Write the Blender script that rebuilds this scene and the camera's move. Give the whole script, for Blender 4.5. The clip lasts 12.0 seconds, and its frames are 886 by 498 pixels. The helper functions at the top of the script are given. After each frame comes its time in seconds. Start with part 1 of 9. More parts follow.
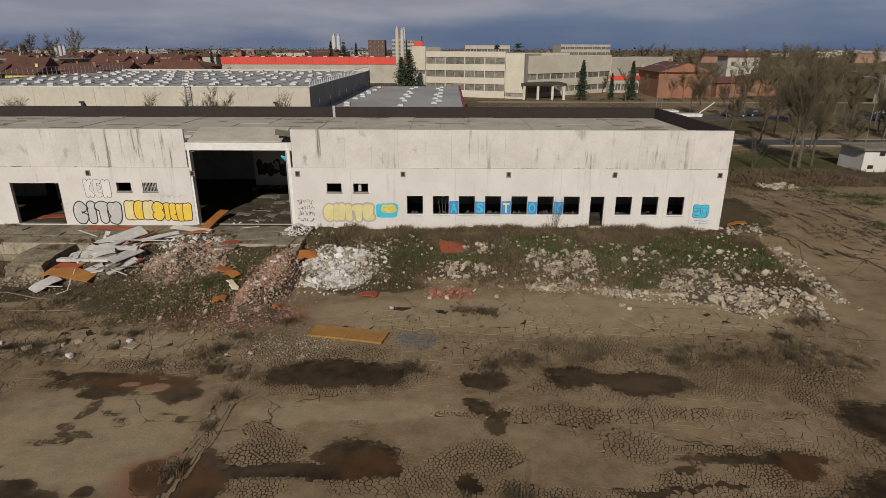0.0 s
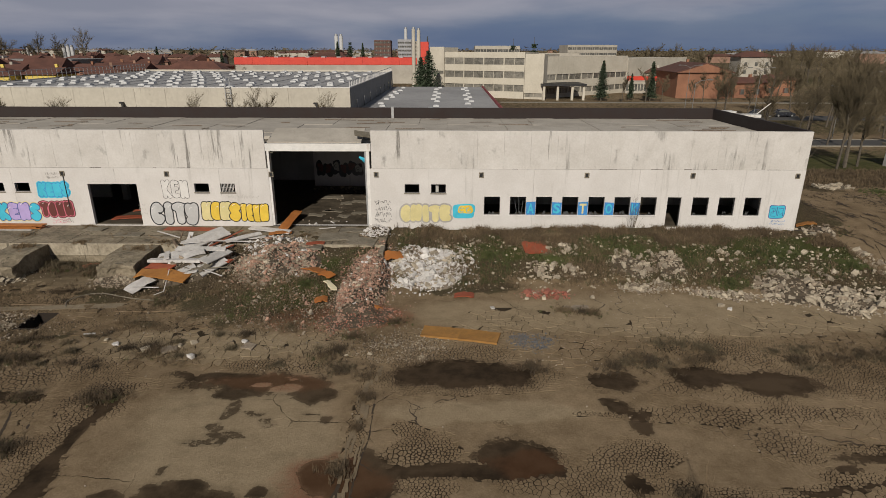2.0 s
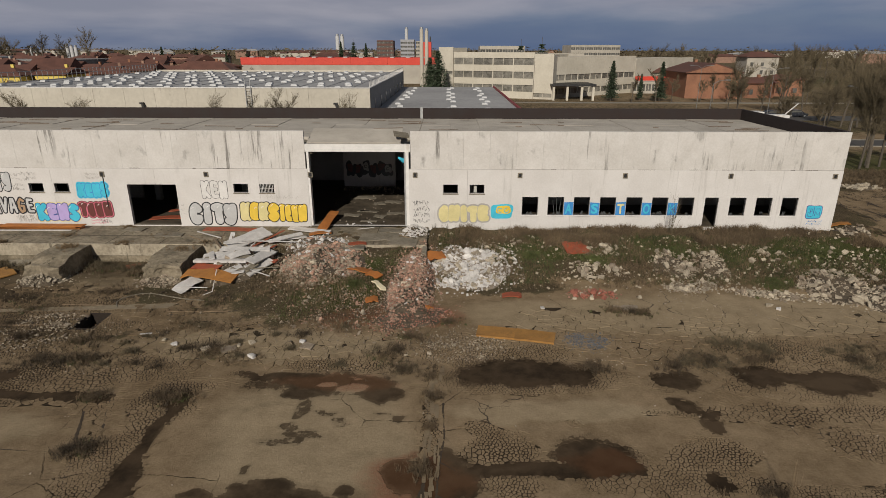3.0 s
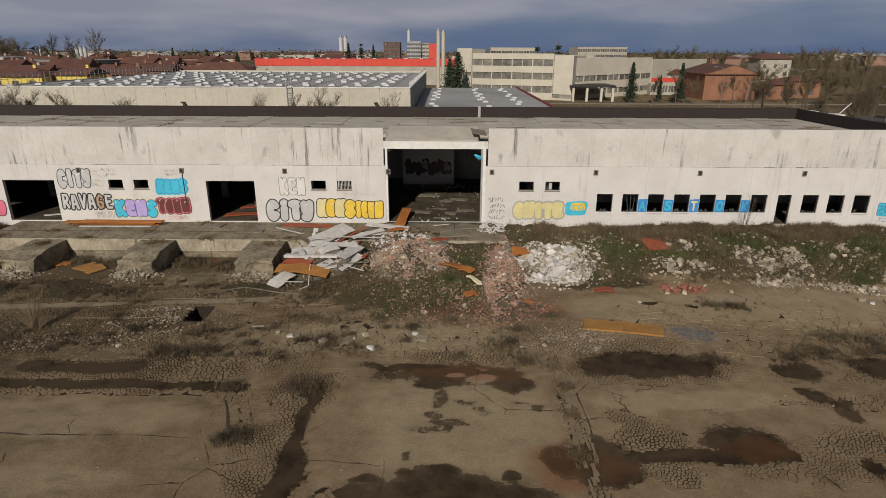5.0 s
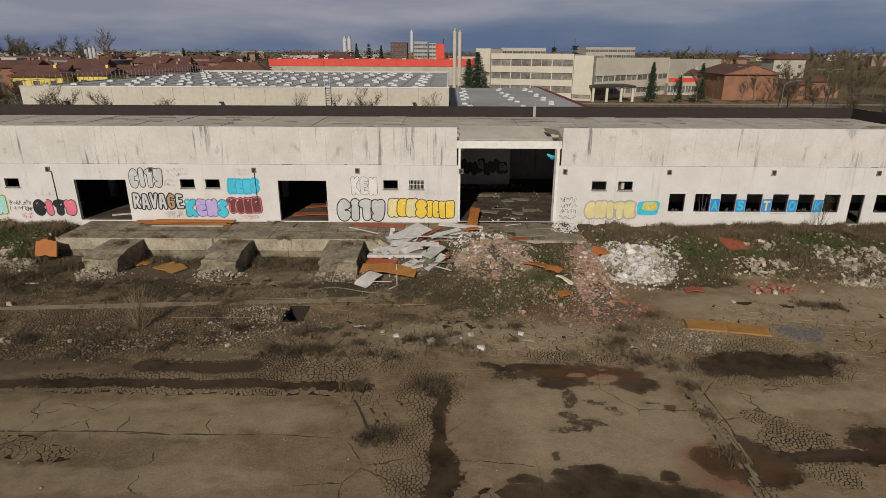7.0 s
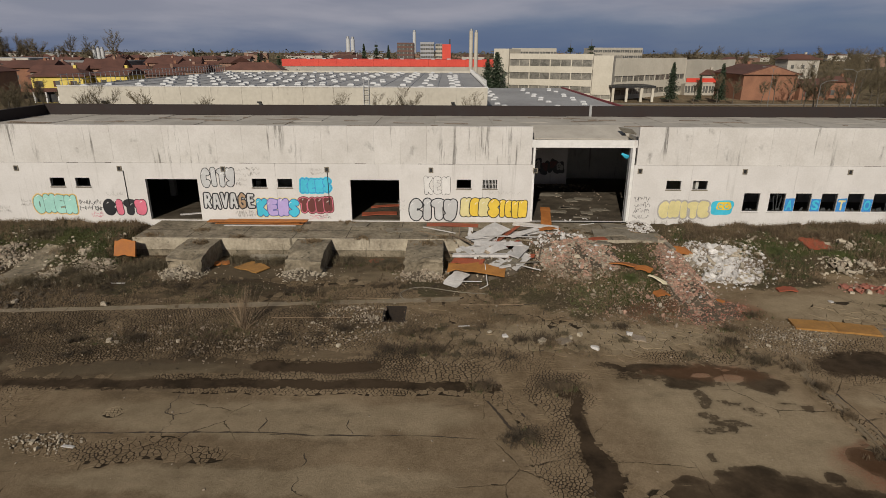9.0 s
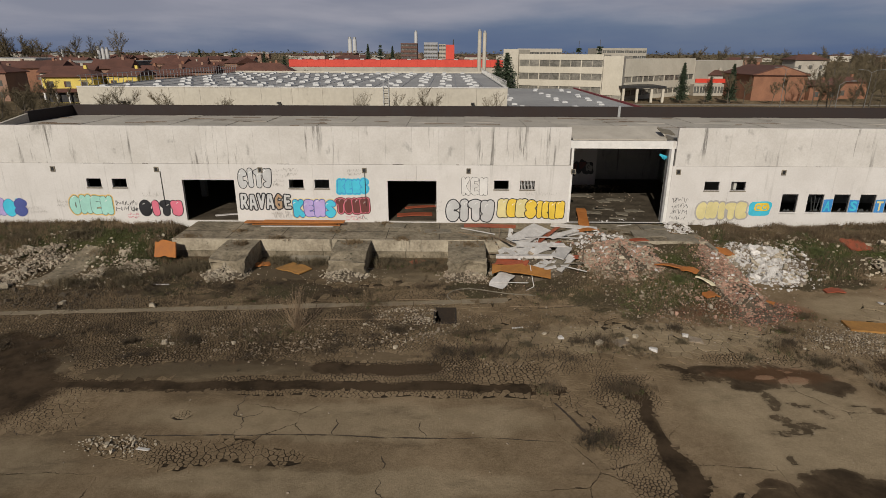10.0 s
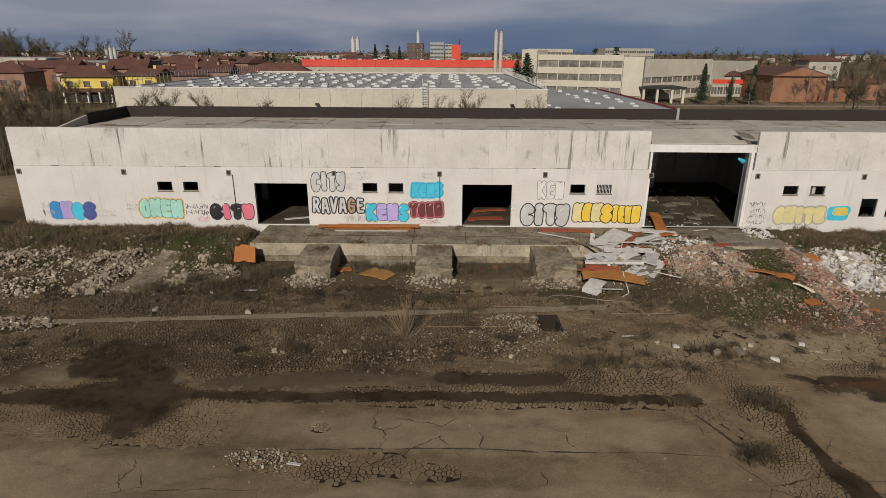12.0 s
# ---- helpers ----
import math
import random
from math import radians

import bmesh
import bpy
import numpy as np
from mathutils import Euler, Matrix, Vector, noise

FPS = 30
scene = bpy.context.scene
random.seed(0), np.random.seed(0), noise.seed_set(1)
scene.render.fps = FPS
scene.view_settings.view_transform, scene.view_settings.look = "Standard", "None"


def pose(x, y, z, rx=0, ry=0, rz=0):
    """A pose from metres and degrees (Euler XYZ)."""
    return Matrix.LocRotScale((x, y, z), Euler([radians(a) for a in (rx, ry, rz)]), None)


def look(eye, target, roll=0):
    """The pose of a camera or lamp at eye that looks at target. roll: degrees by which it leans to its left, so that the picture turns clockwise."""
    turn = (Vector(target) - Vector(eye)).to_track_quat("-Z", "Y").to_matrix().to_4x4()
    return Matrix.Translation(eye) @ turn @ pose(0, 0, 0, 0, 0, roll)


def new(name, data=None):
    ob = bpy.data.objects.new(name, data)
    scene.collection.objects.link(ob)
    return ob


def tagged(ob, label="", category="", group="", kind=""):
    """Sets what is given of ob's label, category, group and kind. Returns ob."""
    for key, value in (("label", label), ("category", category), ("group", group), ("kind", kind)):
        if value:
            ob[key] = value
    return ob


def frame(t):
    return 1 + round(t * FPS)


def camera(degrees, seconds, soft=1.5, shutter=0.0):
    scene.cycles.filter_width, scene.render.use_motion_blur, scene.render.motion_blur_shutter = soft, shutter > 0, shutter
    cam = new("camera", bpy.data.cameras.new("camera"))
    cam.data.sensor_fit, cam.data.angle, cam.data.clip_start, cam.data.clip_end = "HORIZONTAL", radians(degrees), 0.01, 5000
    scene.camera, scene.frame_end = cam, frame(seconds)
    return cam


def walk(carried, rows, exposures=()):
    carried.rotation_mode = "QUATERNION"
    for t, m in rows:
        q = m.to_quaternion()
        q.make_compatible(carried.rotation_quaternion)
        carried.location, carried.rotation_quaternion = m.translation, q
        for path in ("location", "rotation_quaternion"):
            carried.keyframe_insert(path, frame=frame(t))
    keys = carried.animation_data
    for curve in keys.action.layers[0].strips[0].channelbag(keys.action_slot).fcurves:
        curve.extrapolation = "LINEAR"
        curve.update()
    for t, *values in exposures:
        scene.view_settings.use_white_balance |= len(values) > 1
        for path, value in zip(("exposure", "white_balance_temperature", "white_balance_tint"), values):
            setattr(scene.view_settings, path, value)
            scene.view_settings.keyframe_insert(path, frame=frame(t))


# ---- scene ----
from mathutils.geometry import delaunay_2d_cdt

cam = camera(75.3, 12.0, soft=0.7)
PATH = [
    (0, (0.426, -0.011, 13.147), (0.406, 1.877, 12.487), 0.1),
    (0.5, (-0.864, -0.013, 13.15), (-0.886, 1.875, 12.492), 0.1),
    (1, (-2.212, -0.077, 13.178), (-2.233, 1.811, 12.519), 0.1),
    (1.5, (-3.615, -0.117, 13.192), (-3.634, 1.772, 12.533), 0.1),
    (2, (-5.026, -0.151, 13.195), (-5.043, 1.737, 12.536), 0.1),
    (2.5, (-6.412, -0.201, 13.235), (-6.427, 1.687, 12.575), 0.1),
    (3, (-7.751, -0.299, 13.247), (-7.766, 1.589, 12.588), 0.1),
    (4.8, (-12.609, -0.813, 13.002), (-12.621, 1.078, 12.35), 0.2),
    (5, (-13.131, -0.84, 12.997), (-13.144, 1.05, 12.344), 0.2),
    (5.5, (-14.41, -0.914, 12.979), (-14.423, 0.977, 12.327), 0.2),
    (6, (-15.698, -0.903, 12.966), (-15.71, 0.987, 12.314), 0.2),
    (6.5, (-16.95, -0.863, 12.931), (-16.962, 1.028, 12.28), 0.2),
    (7, (-18.187, -0.813, 12.915), (-18.202, 1.078, 12.263), 0.2),
    (7.2, (-18.706, -0.772, 12.912), (-18.721, 1.119, 12.261), 0.1),
    (8.8, (-22.831, -0.693, 12.783), (-22.845, 1.198, 12.134), 0.3),
    (9, (-23.345, -0.675, 12.778), (-23.36, 1.216, 12.128), 0.2),
    (9.5, (-24.651, -0.631, 12.767), (-24.666, 1.26, 12.117), 0.2),
    (10, (-25.945, -0.591, 12.782), (-25.961, 1.301, 12.133), 0.2),
    (10.5, (-27.255, -0.513, 12.817), (-27.272, 1.378, 12.168), 0.2),
    (11, (-28.572, -0.386, 12.86), (-28.588, 1.505, 12.21), 0.2),
    (11.5, (-29.904, -0.237, 12.885), (-29.919, 1.654, 12.236), 0.2),
    (12, (-31.215, -0.08, 12.924), (-31.229, 1.812, 12.274), 0.3),
]
walk(cam, [(t, look(eye, target, roll)) for t, eye, target, roll in PATH])

# ---- light ----
SUN_AZ, SUN_EL = radians(192.4), radians(29.5)
to_sun = Vector((math.sin(SUN_AZ) * math.cos(SUN_EL), math.cos(SUN_AZ) * math.cos(SUN_EL), math.sin(SUN_EL)))
sun = new("sun", bpy.data.lights.new("sun", "SUN"))
sun.data.energy, sun.data.angle, sun.data.color = 3.9, radians(0.55), (1.0, 0.93, 0.83)
sun.matrix_basis = look(to_sun * 100, (0, 0, 0))
scene.view_settings.exposure = -0.05

world = bpy.data.worlds.new("sky")
scene.world = world
world.use_nodes = True


class Nodes:
    """A short way to write a node tree."""

    def __init__(self, tree):
        self.tree = tree
        tree.nodes.clear()

    def add(self, kind, inputs=None, **props):
        n = self.tree.nodes.new(kind)
        for k, v in props.items():
            setattr(n, k, v)
        for k, v in (inputs or {}).items():
            if isinstance(v, bpy.types.NodeSocket):
                self.tree.links.new(v, n.inputs[k])
            else:
                n.inputs[k].default_value = v
        return n

    def math(self, op, a, b=0.0, clamp=False):
        return self.add("ShaderNodeMath", {0: a, 1: b}, operation=op, use_clamp=clamp).outputs[0]

    def step(self, v, lo, hi, a=0.0, b=1.0):
        n = self.add("ShaderNodeMapRange", {"Value": v, "From Min": lo, "From Max": hi, "To Min": a, "To Max": b}, interpolation_type="SMOOTHSTEP")
        return n.outputs["Result"]

    def mix(self, f, a, b, mode="MIX"):
        n = self.add("ShaderNodeMix", data_type="RGBA", blend_type=mode)
        for i, v in ((0, f), (6, a), (7, b)):
            if isinstance(v, bpy.types.NodeSocket):
                self.tree.links.new(v, n.inputs[i])
            else:
                n.inputs[i].default_value = v if i == 0 else (*v[:3], 1)
        return n.outputs[2]

    def noise(self, vec, scale, detail=5.0, rough=0.55, distort=0.0):
        return self.add("ShaderNodeTexNoise", {"Vector": vec, "Scale": scale, "Detail": detail, "Roughness": rough, "Distortion": distort}).outputs["Fac"]

    def stretch(self, vec, sx, sy, sz):
        return self.add("ShaderNodeMapping", {"Vector": vec, "Scale": (sx, sy, sz)}).outputs[0]


w = Nodes(world.node_tree)
sky = w.add("ShaderNodeTexSky", sky_type="NISHITA", sun_disc=False, sun_elevation=SUN_EL, sun_rotation=SUN_AZ, altitude=50.0, air_density=1.2, dust_density=1.0)
gen = w.add("ShaderNodeTexCoord").outputs["Generated"]
up = w.add("ShaderNodeSeparateXYZ", {0: gen}).outputs["Z"]
cloud_noise = w.noise(w.stretch(gen, 1.0, 1.0, 5.5), 1.9, 6.0, 0.5, 0.2)
wisps = w.noise(w.stretch(gen, 1.0, 1.0, 6.0), 4.0, 6.0, 0.5, 0.2)
east = w.math("MULTIPLY", w.add("ShaderNodeSeparateXYZ", {0: gen}).outputs["X"], -0.28)
cover = w.step(w.math("ADD", w.math("ADD", cloud_noise, east), w.math("MULTIPLY", up, 3.0)), 0.46, 0.78)
cloud_tone = w.mix(w.step(wisps, 0.3, 0.72), (4.3, 4.55, 5.7), (6.1, 6.1, 7.1))
storm = w.mix(0.85, sky.outputs[0], w.mix(w.step(wisps, 0.35, 0.7), (1.25, 2.2, 4.6), (2.0, 2.9, 5.0)))
low_sky = w.mix(cover, storm, cloud_tone)
# overhead, out of view, the sky is darkened to deepen the shadows
sky_colour = w.mix(w.step(up, 0.12, 0.5), low_sky, w.mix(w.step(wisps, 0.3, 0.7), (1.1, 1.4, 2.0), (2.0, 2.2, 2.7)))
bg = w.add("ShaderNodeBackground", {"Color": sky_colour, "Strength": 0.055})
w.tree.links.new(bg.outputs[0], w.add("ShaderNodeOutputWorld").inputs[0])


# ---- materials ----
MATS = {}


def surface(name, dark, light, rough=0.85, metal=0.0, big=0.6, fine=25.0, bump=0.15, vary=0.15, streak=0.0, spots=0.0, spot_colour=(0.05, 0.04, 0.03)):
    """A material with broad and fine variation, a shade of its own for each object, rain streaks and dirt spots."""
    if name in MATS:
        return MATS[name]
    m = MATS[name] = bpy.data.materials.new(name)
    m.use_nodes = True
    n = Nodes(m.node_tree)
    co = n.add("ShaderNodeTexCoord").outputs["Object"]
    rnd = n.add("ShaderNodeObjectInfo").outputs["Random"]
    isl = n.add("ShaderNodeNewGeometry").outputs["Random Per Island"]
    a = n.noise(co, big, 6.0, 0.6, 0.3)
    b = n.noise(co, fine, 4.0, 0.65)
    f = n.math("ADD", n.math("MULTIPLY", n.step(a, 0.3, 0.7), 0.6), n.math("MULTIPLY", n.step(b, 0.3, 0.7), 0.4))
    col = n.mix(f, dark, light)
    shade = n.math("ADD", n.math("MULTIPLY", n.math("ADD", rnd, isl), vary), 1.0 - vary)
    col = n.mix(1.0, col, n.add("ShaderNodeCombineXYZ", {0: shade, 1: shade, 2: shade}).outputs[0], "MULTIPLY")
    if streak:
        s = n.noise(n.stretch(co, 3.2, 3.2, 0.22), 1.0, 5.0, 0.7)
        s2 = n.noise(n.stretch(co, 0.35, 0.35, 0.25), 1.0, 3.0, 0.5)
        fac = n.math("MULTIPLY", n.math("MULTIPLY", n.step(s, 0.55, 0.68), n.step(s2, 0.45, 0.60)), streak)
        s3 = n.noise(n.stretch(co, 7.0, 7.0, 0.5), 1.0, 4.0, 0.6)
        s4 = n.noise(n.stretch(co, 0.9, 0.9, 0.7), 1.0, 4.0, 0.55, 0.2)
        smudge = n.math("MULTIPLY", n.math("MULTIPLY", n.step(s4, 0.58, 0.72), n.step(s3, 0.3, 0.65)), streak * 0.75)
        col = n.mix(n.math("MAXIMUM", fac, smudge), col, spot_colour)
    if spots:
        s = n.noise(co, 2.3, 8.0, 0.75)
        col = n.mix(n.math("MULTIPLY", n.step(s, 0.56, 0.68), spots), col, spot_colour)
    bp = n.add("ShaderNodeBump", {"Height": b, "Strength": bump, "Distance": 0.03})
    rg = n.step(a, 0.2, 0.8, max(rough - 0.12, 0.02), min(rough + 0.1, 1.0))
    sh = n.add("ShaderNodeBsdfPrincipled", {"Base Color": col, "Roughness": rg, "Metallic": metal, "Normal": bp.outputs[0]})
    n.tree.links.new(sh.outputs[0], n.add("ShaderNodeOutputMaterial").inputs[0])
    return m


def pale(c, k=1.25):
    return tuple(min(v * k, 0.9) for v in c)


def paint(name, c, rough=0.6, vary=0.05, bump=0.05):
    return surface(name, tuple(v * 0.82 for v in c), pale(c, 1.1), rough, 0.0, 1.2, 30.0, bump, vary)


M_PLASTER = surface("white_plaster", (0.515, 0.488, 0.455), (0.615, 0.59, 0.56), 0.9, 0, 0.5, 9.0, 0.08, 0.03, streak=0.32, spots=0.06, spot_colour=(0.30, 0.28, 0.25))
M_PANEL = surface("white_concrete_panel", (0.465, 0.438, 0.40), (0.58, 0.555, 0.52), 0.9, 0, 0.7, 9.0, 0.08, 0.05, streak=0.85, spots=0.08, spot_colour=(0.14, 0.13, 0.115))
M_ROOF = surface("roof_membrane", (0.31, 0.28, 0.235), (0.47, 0.43, 0.37), 0.9, 0, 0.5, 12.0, 0.1, 0.06, spots=0.35, spot_colour=(0.14, 0.12, 0.10))
M_BITUMEN = surface("dark_bitumen", (0.014, 0.0085, 0.0072), (0.027, 0.017, 0.0145), 0.85, 0, 0.8, 14.0, 0.1, 0.1)
M_CONCRETE = surface("weathered_concrete", (0.105, 0.09, 0.064), (0.27, 0.235, 0.178), 0.92, 0, 0.8, 9.0, 0.35, 0.08, streak=0.7, spots=0.75, spot_colour=(0.055, 0.044, 0.03))
M_DOCK = surface("stained_dock_concrete", (0.072, 0.056, 0.034), (0.30, 0.25, 0.175), 0.92, 0, 0.8, 4.0, 0.6, 0.05, streak=0.95, spots=0.95, spot_colour=(0.038, 0.032, 0.017))
M_EDGE = surface("pale_dock_edge", (0.20, 0.165, 0.115), (0.44, 0.385, 0.29), 0.92, 0, 0.8, 6.0, 0.4, 0.05, streak=0.95, spots=0.6, spot_colour=(0.05, 0.04, 0.024))
M_STRIP = surface("worn_concrete_strip", (0.150, 0.118, 0.075), (0.245, 0.198, 0.132), 0.92, 0, 0.5, 9.0, 0.2, 0.05, spots=0.25, spot_colour=(0.05, 0.038, 0.024))
M_GREYWALL = surface("grey_inside_wall", (0.30, 0.295, 0.265), (0.46, 0.45, 0.41), 0.92, 0, 0.6, 12.0, 0.1, 0.05, streak=0.5)
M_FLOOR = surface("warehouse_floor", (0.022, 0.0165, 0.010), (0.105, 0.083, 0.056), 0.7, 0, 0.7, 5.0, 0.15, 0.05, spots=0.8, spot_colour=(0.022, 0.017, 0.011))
M_DARKMETAL = surface("dark_metal", (0.03, 0.03, 0.032), (0.06, 0.058, 0.055), 0.5, 0.6, 2.0, 30, 0.05, 0.1)
M_WHITEMETAL = surface("white_metal", (0.55, 0.54, 0.51), (0.70, 0.68, 0.64), 0.55, 0.0, 2.0, 30, 0.05, 0.05, streak=0.5, spot_colour=(0.3, 0.22, 0.15))
M_GREYMETAL = surface("galvanised_steel", (0.30, 0.30, 0.30), (0.45, 0.45, 0.44), 0.5, 0.5, 2.0, 30, 0.05, 0.1)
M_GLASS = surface("dirty_glass", (0.035, 0.038, 0.038), (0.075, 0.08, 0.08), 0.25, 0.0, 3.0, 30, 0.02, 0.2)
M_WHITEBOARD = surface("white_board", (0.38, 0.36, 0.34), (0.62, 0.595, 0.565), 0.7, 0, 2.0, 30, 0.05, 0.22, spots=0.5, spot_colour=(0.3, 0.25, 0.2))
M_GOLD = surface("golden_foam_board", (0.21, 0.10, 0.022), (0.375, 0.19, 0.047), 0.8, 0, 1.6, 25, 0.12, 0.1, spots=0.35, spot_colour=(0.15, 0.078, 0.028))
M_ORANGE = surface("orange_foam_board", (0.27, 0.09, 0.017), (0.44, 0.16, 0.033), 0.8, 0, 1.6, 25, 0.12, 0.22, spots=0.4, spot_colour=(0.18, 0.07, 0.02))
M_AMBER = surface("amber_foam_board", (0.24, 0.095, 0.018), (0.42, 0.185, 0.040), 0.8, 0, 1.6, 25, 0.12, 0.15, spots=0.5, spot_colour=(0.13, 0.06, 0.02))
M_RUST = surface("rusty_red_sheet", (0.20, 0.045, 0.02), (0.36, 0.085, 0.035), 0.75, 0, 2.0, 20, 0.1, 0.15, spots=0.4, spot_colour=(0.10, 0.04, 0.02))
M_CREAM = paint("cream_foam", (0.78, 0.70, 0.48), 0.8)
M_RUB_WHITE = surface("white_rubble", (0.40, 0.375, 0.345), (0.66, 0.63, 0.60), 0.95, 0, 3.0, 30, 0.3, 0.25)
M_RUB_TAN = surface("tan_concrete_rubble", (0.23, 0.19, 0.133), (0.49, 0.425, 0.325), 0.95, 0, 3.0, 30, 0.3, 0.36)
M_RUB_PINK = surface("brick_rubble", (0.21, 0.105, 0.065), (0.50, 0.33, 0.245), 0.95, 0, 3.0, 30, 0.3, 0.36)
M_RUB_RED = surface("red_brick_rubble", (0.21, 0.066, 0.042), (0.36, 0.14, 0.095), 0.95, 0, 3.0, 30, 0.3, 0.25)
M_RUB_RUDDY = surface("ruddy_brick_crumbs", (0.17, 0.085, 0.055), (0.36, 0.20, 0.145), 0.95, 0, 3.0, 30, 0.3, 0.3)
M_RUB_GREY = surface("grey_gravel", (0.06, 0.062, 0.066), (0.15, 0.152, 0.16), 0.95, 0, 3.0, 30, 0.3, 0.3)
M_RUB_BROWN = surface("dirty_rubble", (0.15, 0.115, 0.08), (0.33, 0.27, 0.20), 0.95, 0, 3.0, 30, 0.3, 0.3)
M_GRASS = surface("green_grass", (0.036, 0.046, 0.010), (0.085, 0.092, 0.026), 0.8, 0, 0.35, 3.0, 0.0, 0.4)
M_LUSH = surface("lush_grass", (0.042, 0.053, 0.012), (0.092, 0.105, 0.030), 0.8, 0, 0.5, 3.0, 0.0, 0.4)
M_DRY = surface("dry_grass", (0.075, 0.052, 0.028), (0.195, 0.138, 0.078), 0.9, 0, 0.5, 3.0, 0.0, 0.45)
M_WITHER = surface("withered_weeds", (0.028, 0.020, 0.011), (0.085, 0.060, 0.034), 0.95, 0, 0.6, 3.0, 0.0, 0.4)
M_SOIL = surface("loose_soil", (0.04, 0.03, 0.019), (0.125, 0.096, 0.064), 0.95, 0, 1.5, 9.0, 0.8, 0.05)
M_OLDWOOD = surface("old_brown_wood", (0.09, 0.06, 0.038), (0.20, 0.145, 0.095), 0.85, 0, 2.0, 25, 0.2, 0.25)
M_STRAW = surface("pale_dry_twigs", (0.15, 0.105, 0.062), (0.27, 0.19, 0.118), 0.9, 0, 2.0, 20, 0.0, 0.2)
M_BARK = surface("bark", (0.05, 0.04, 0.03), (0.12, 0.10, 0.075), 0.95, 0, 3.0, 18, 0.4, 0.2)
M_TWIG = surface("bare_twigs", (0.058, 0.045, 0.025), (0.15, 0.118, 0.068), 0.95, 0, 2.0, 18, 0.1, 0.25)
M_NEEDLE = surface("conifer_needles", (0.018, 0.03, 0.014), (0.05, 0.07, 0.035), 0.85, 0, 2.0, 10, 0.1, 0.3)
M_JOINT = surface("joint_soil", (0.026, 0.017, 0.010), (0.066, 0.046, 0.027), 0.95, 0, 1.5, 20, 0.4, 0.1)
# pit earth, blackened to stand for the shade down in the hole
M_PIT = surface("shaded_pit_earth", (0.009, 0.006, 0.004), (0.030, 0.019, 0.011), 1.0, 0, 1.5, 12, 0.4, 0.1)
M_PLATE = surface("asphalt_pieces", (0.125, 0.092, 0.054), (0.245, 0.187, 0.116), 0.95, 0, 0.35, 14.0, 0.35, 0.2)
P_BLACK = paint("black_paint", (0.02, 0.02, 0.022), 0.5)
P_DARKTEAL = paint("dark_teal_paint", (0.10, 0.16, 0.15))
P_CHALK = paint("chalk_white_paint", (0.60, 0.58, 0.55))
P_TAN = paint("tan_paint", (0.33, 0.22, 0.13))
P_OCHRE = paint("ochre_paint", (0.62, 0.42, 0.13))
P_SILVER = paint("silver_paint", (0.48, 0.48, 0.47), 0.45)
P_WHITE = paint("white_paint", (0.75, 0.73, 0.70))
P_YELLOW = paint("yellow_paint", (0.70, 0.48, 0.05))
P_PALEYELLOW = paint("pale_yellow_paint", (0.62, 0.54, 0.26))
P_GREY = paint("grey_paint", (0.36, 0.34, 0.31))
P_CYAN = paint("cyan_paint", (0.05, 0.45, 0.60))
P_BLUE = paint("blue_paint", (0.04, 0.22, 0.52))
P_NAVY = paint("navy_paint", (0.06, 0.08, 0.26))
P_LILAC = paint("lilac_paint", (0.38, 0.30, 0.55))
P_MINT = paint("mint_paint", (0.32, 0.58, 0.50))
P_PINK = paint("pink_paint", (0.60, 0.14, 0.20))
P_MAROON = paint("maroon_paint", (0.12, 0.03, 0.025))


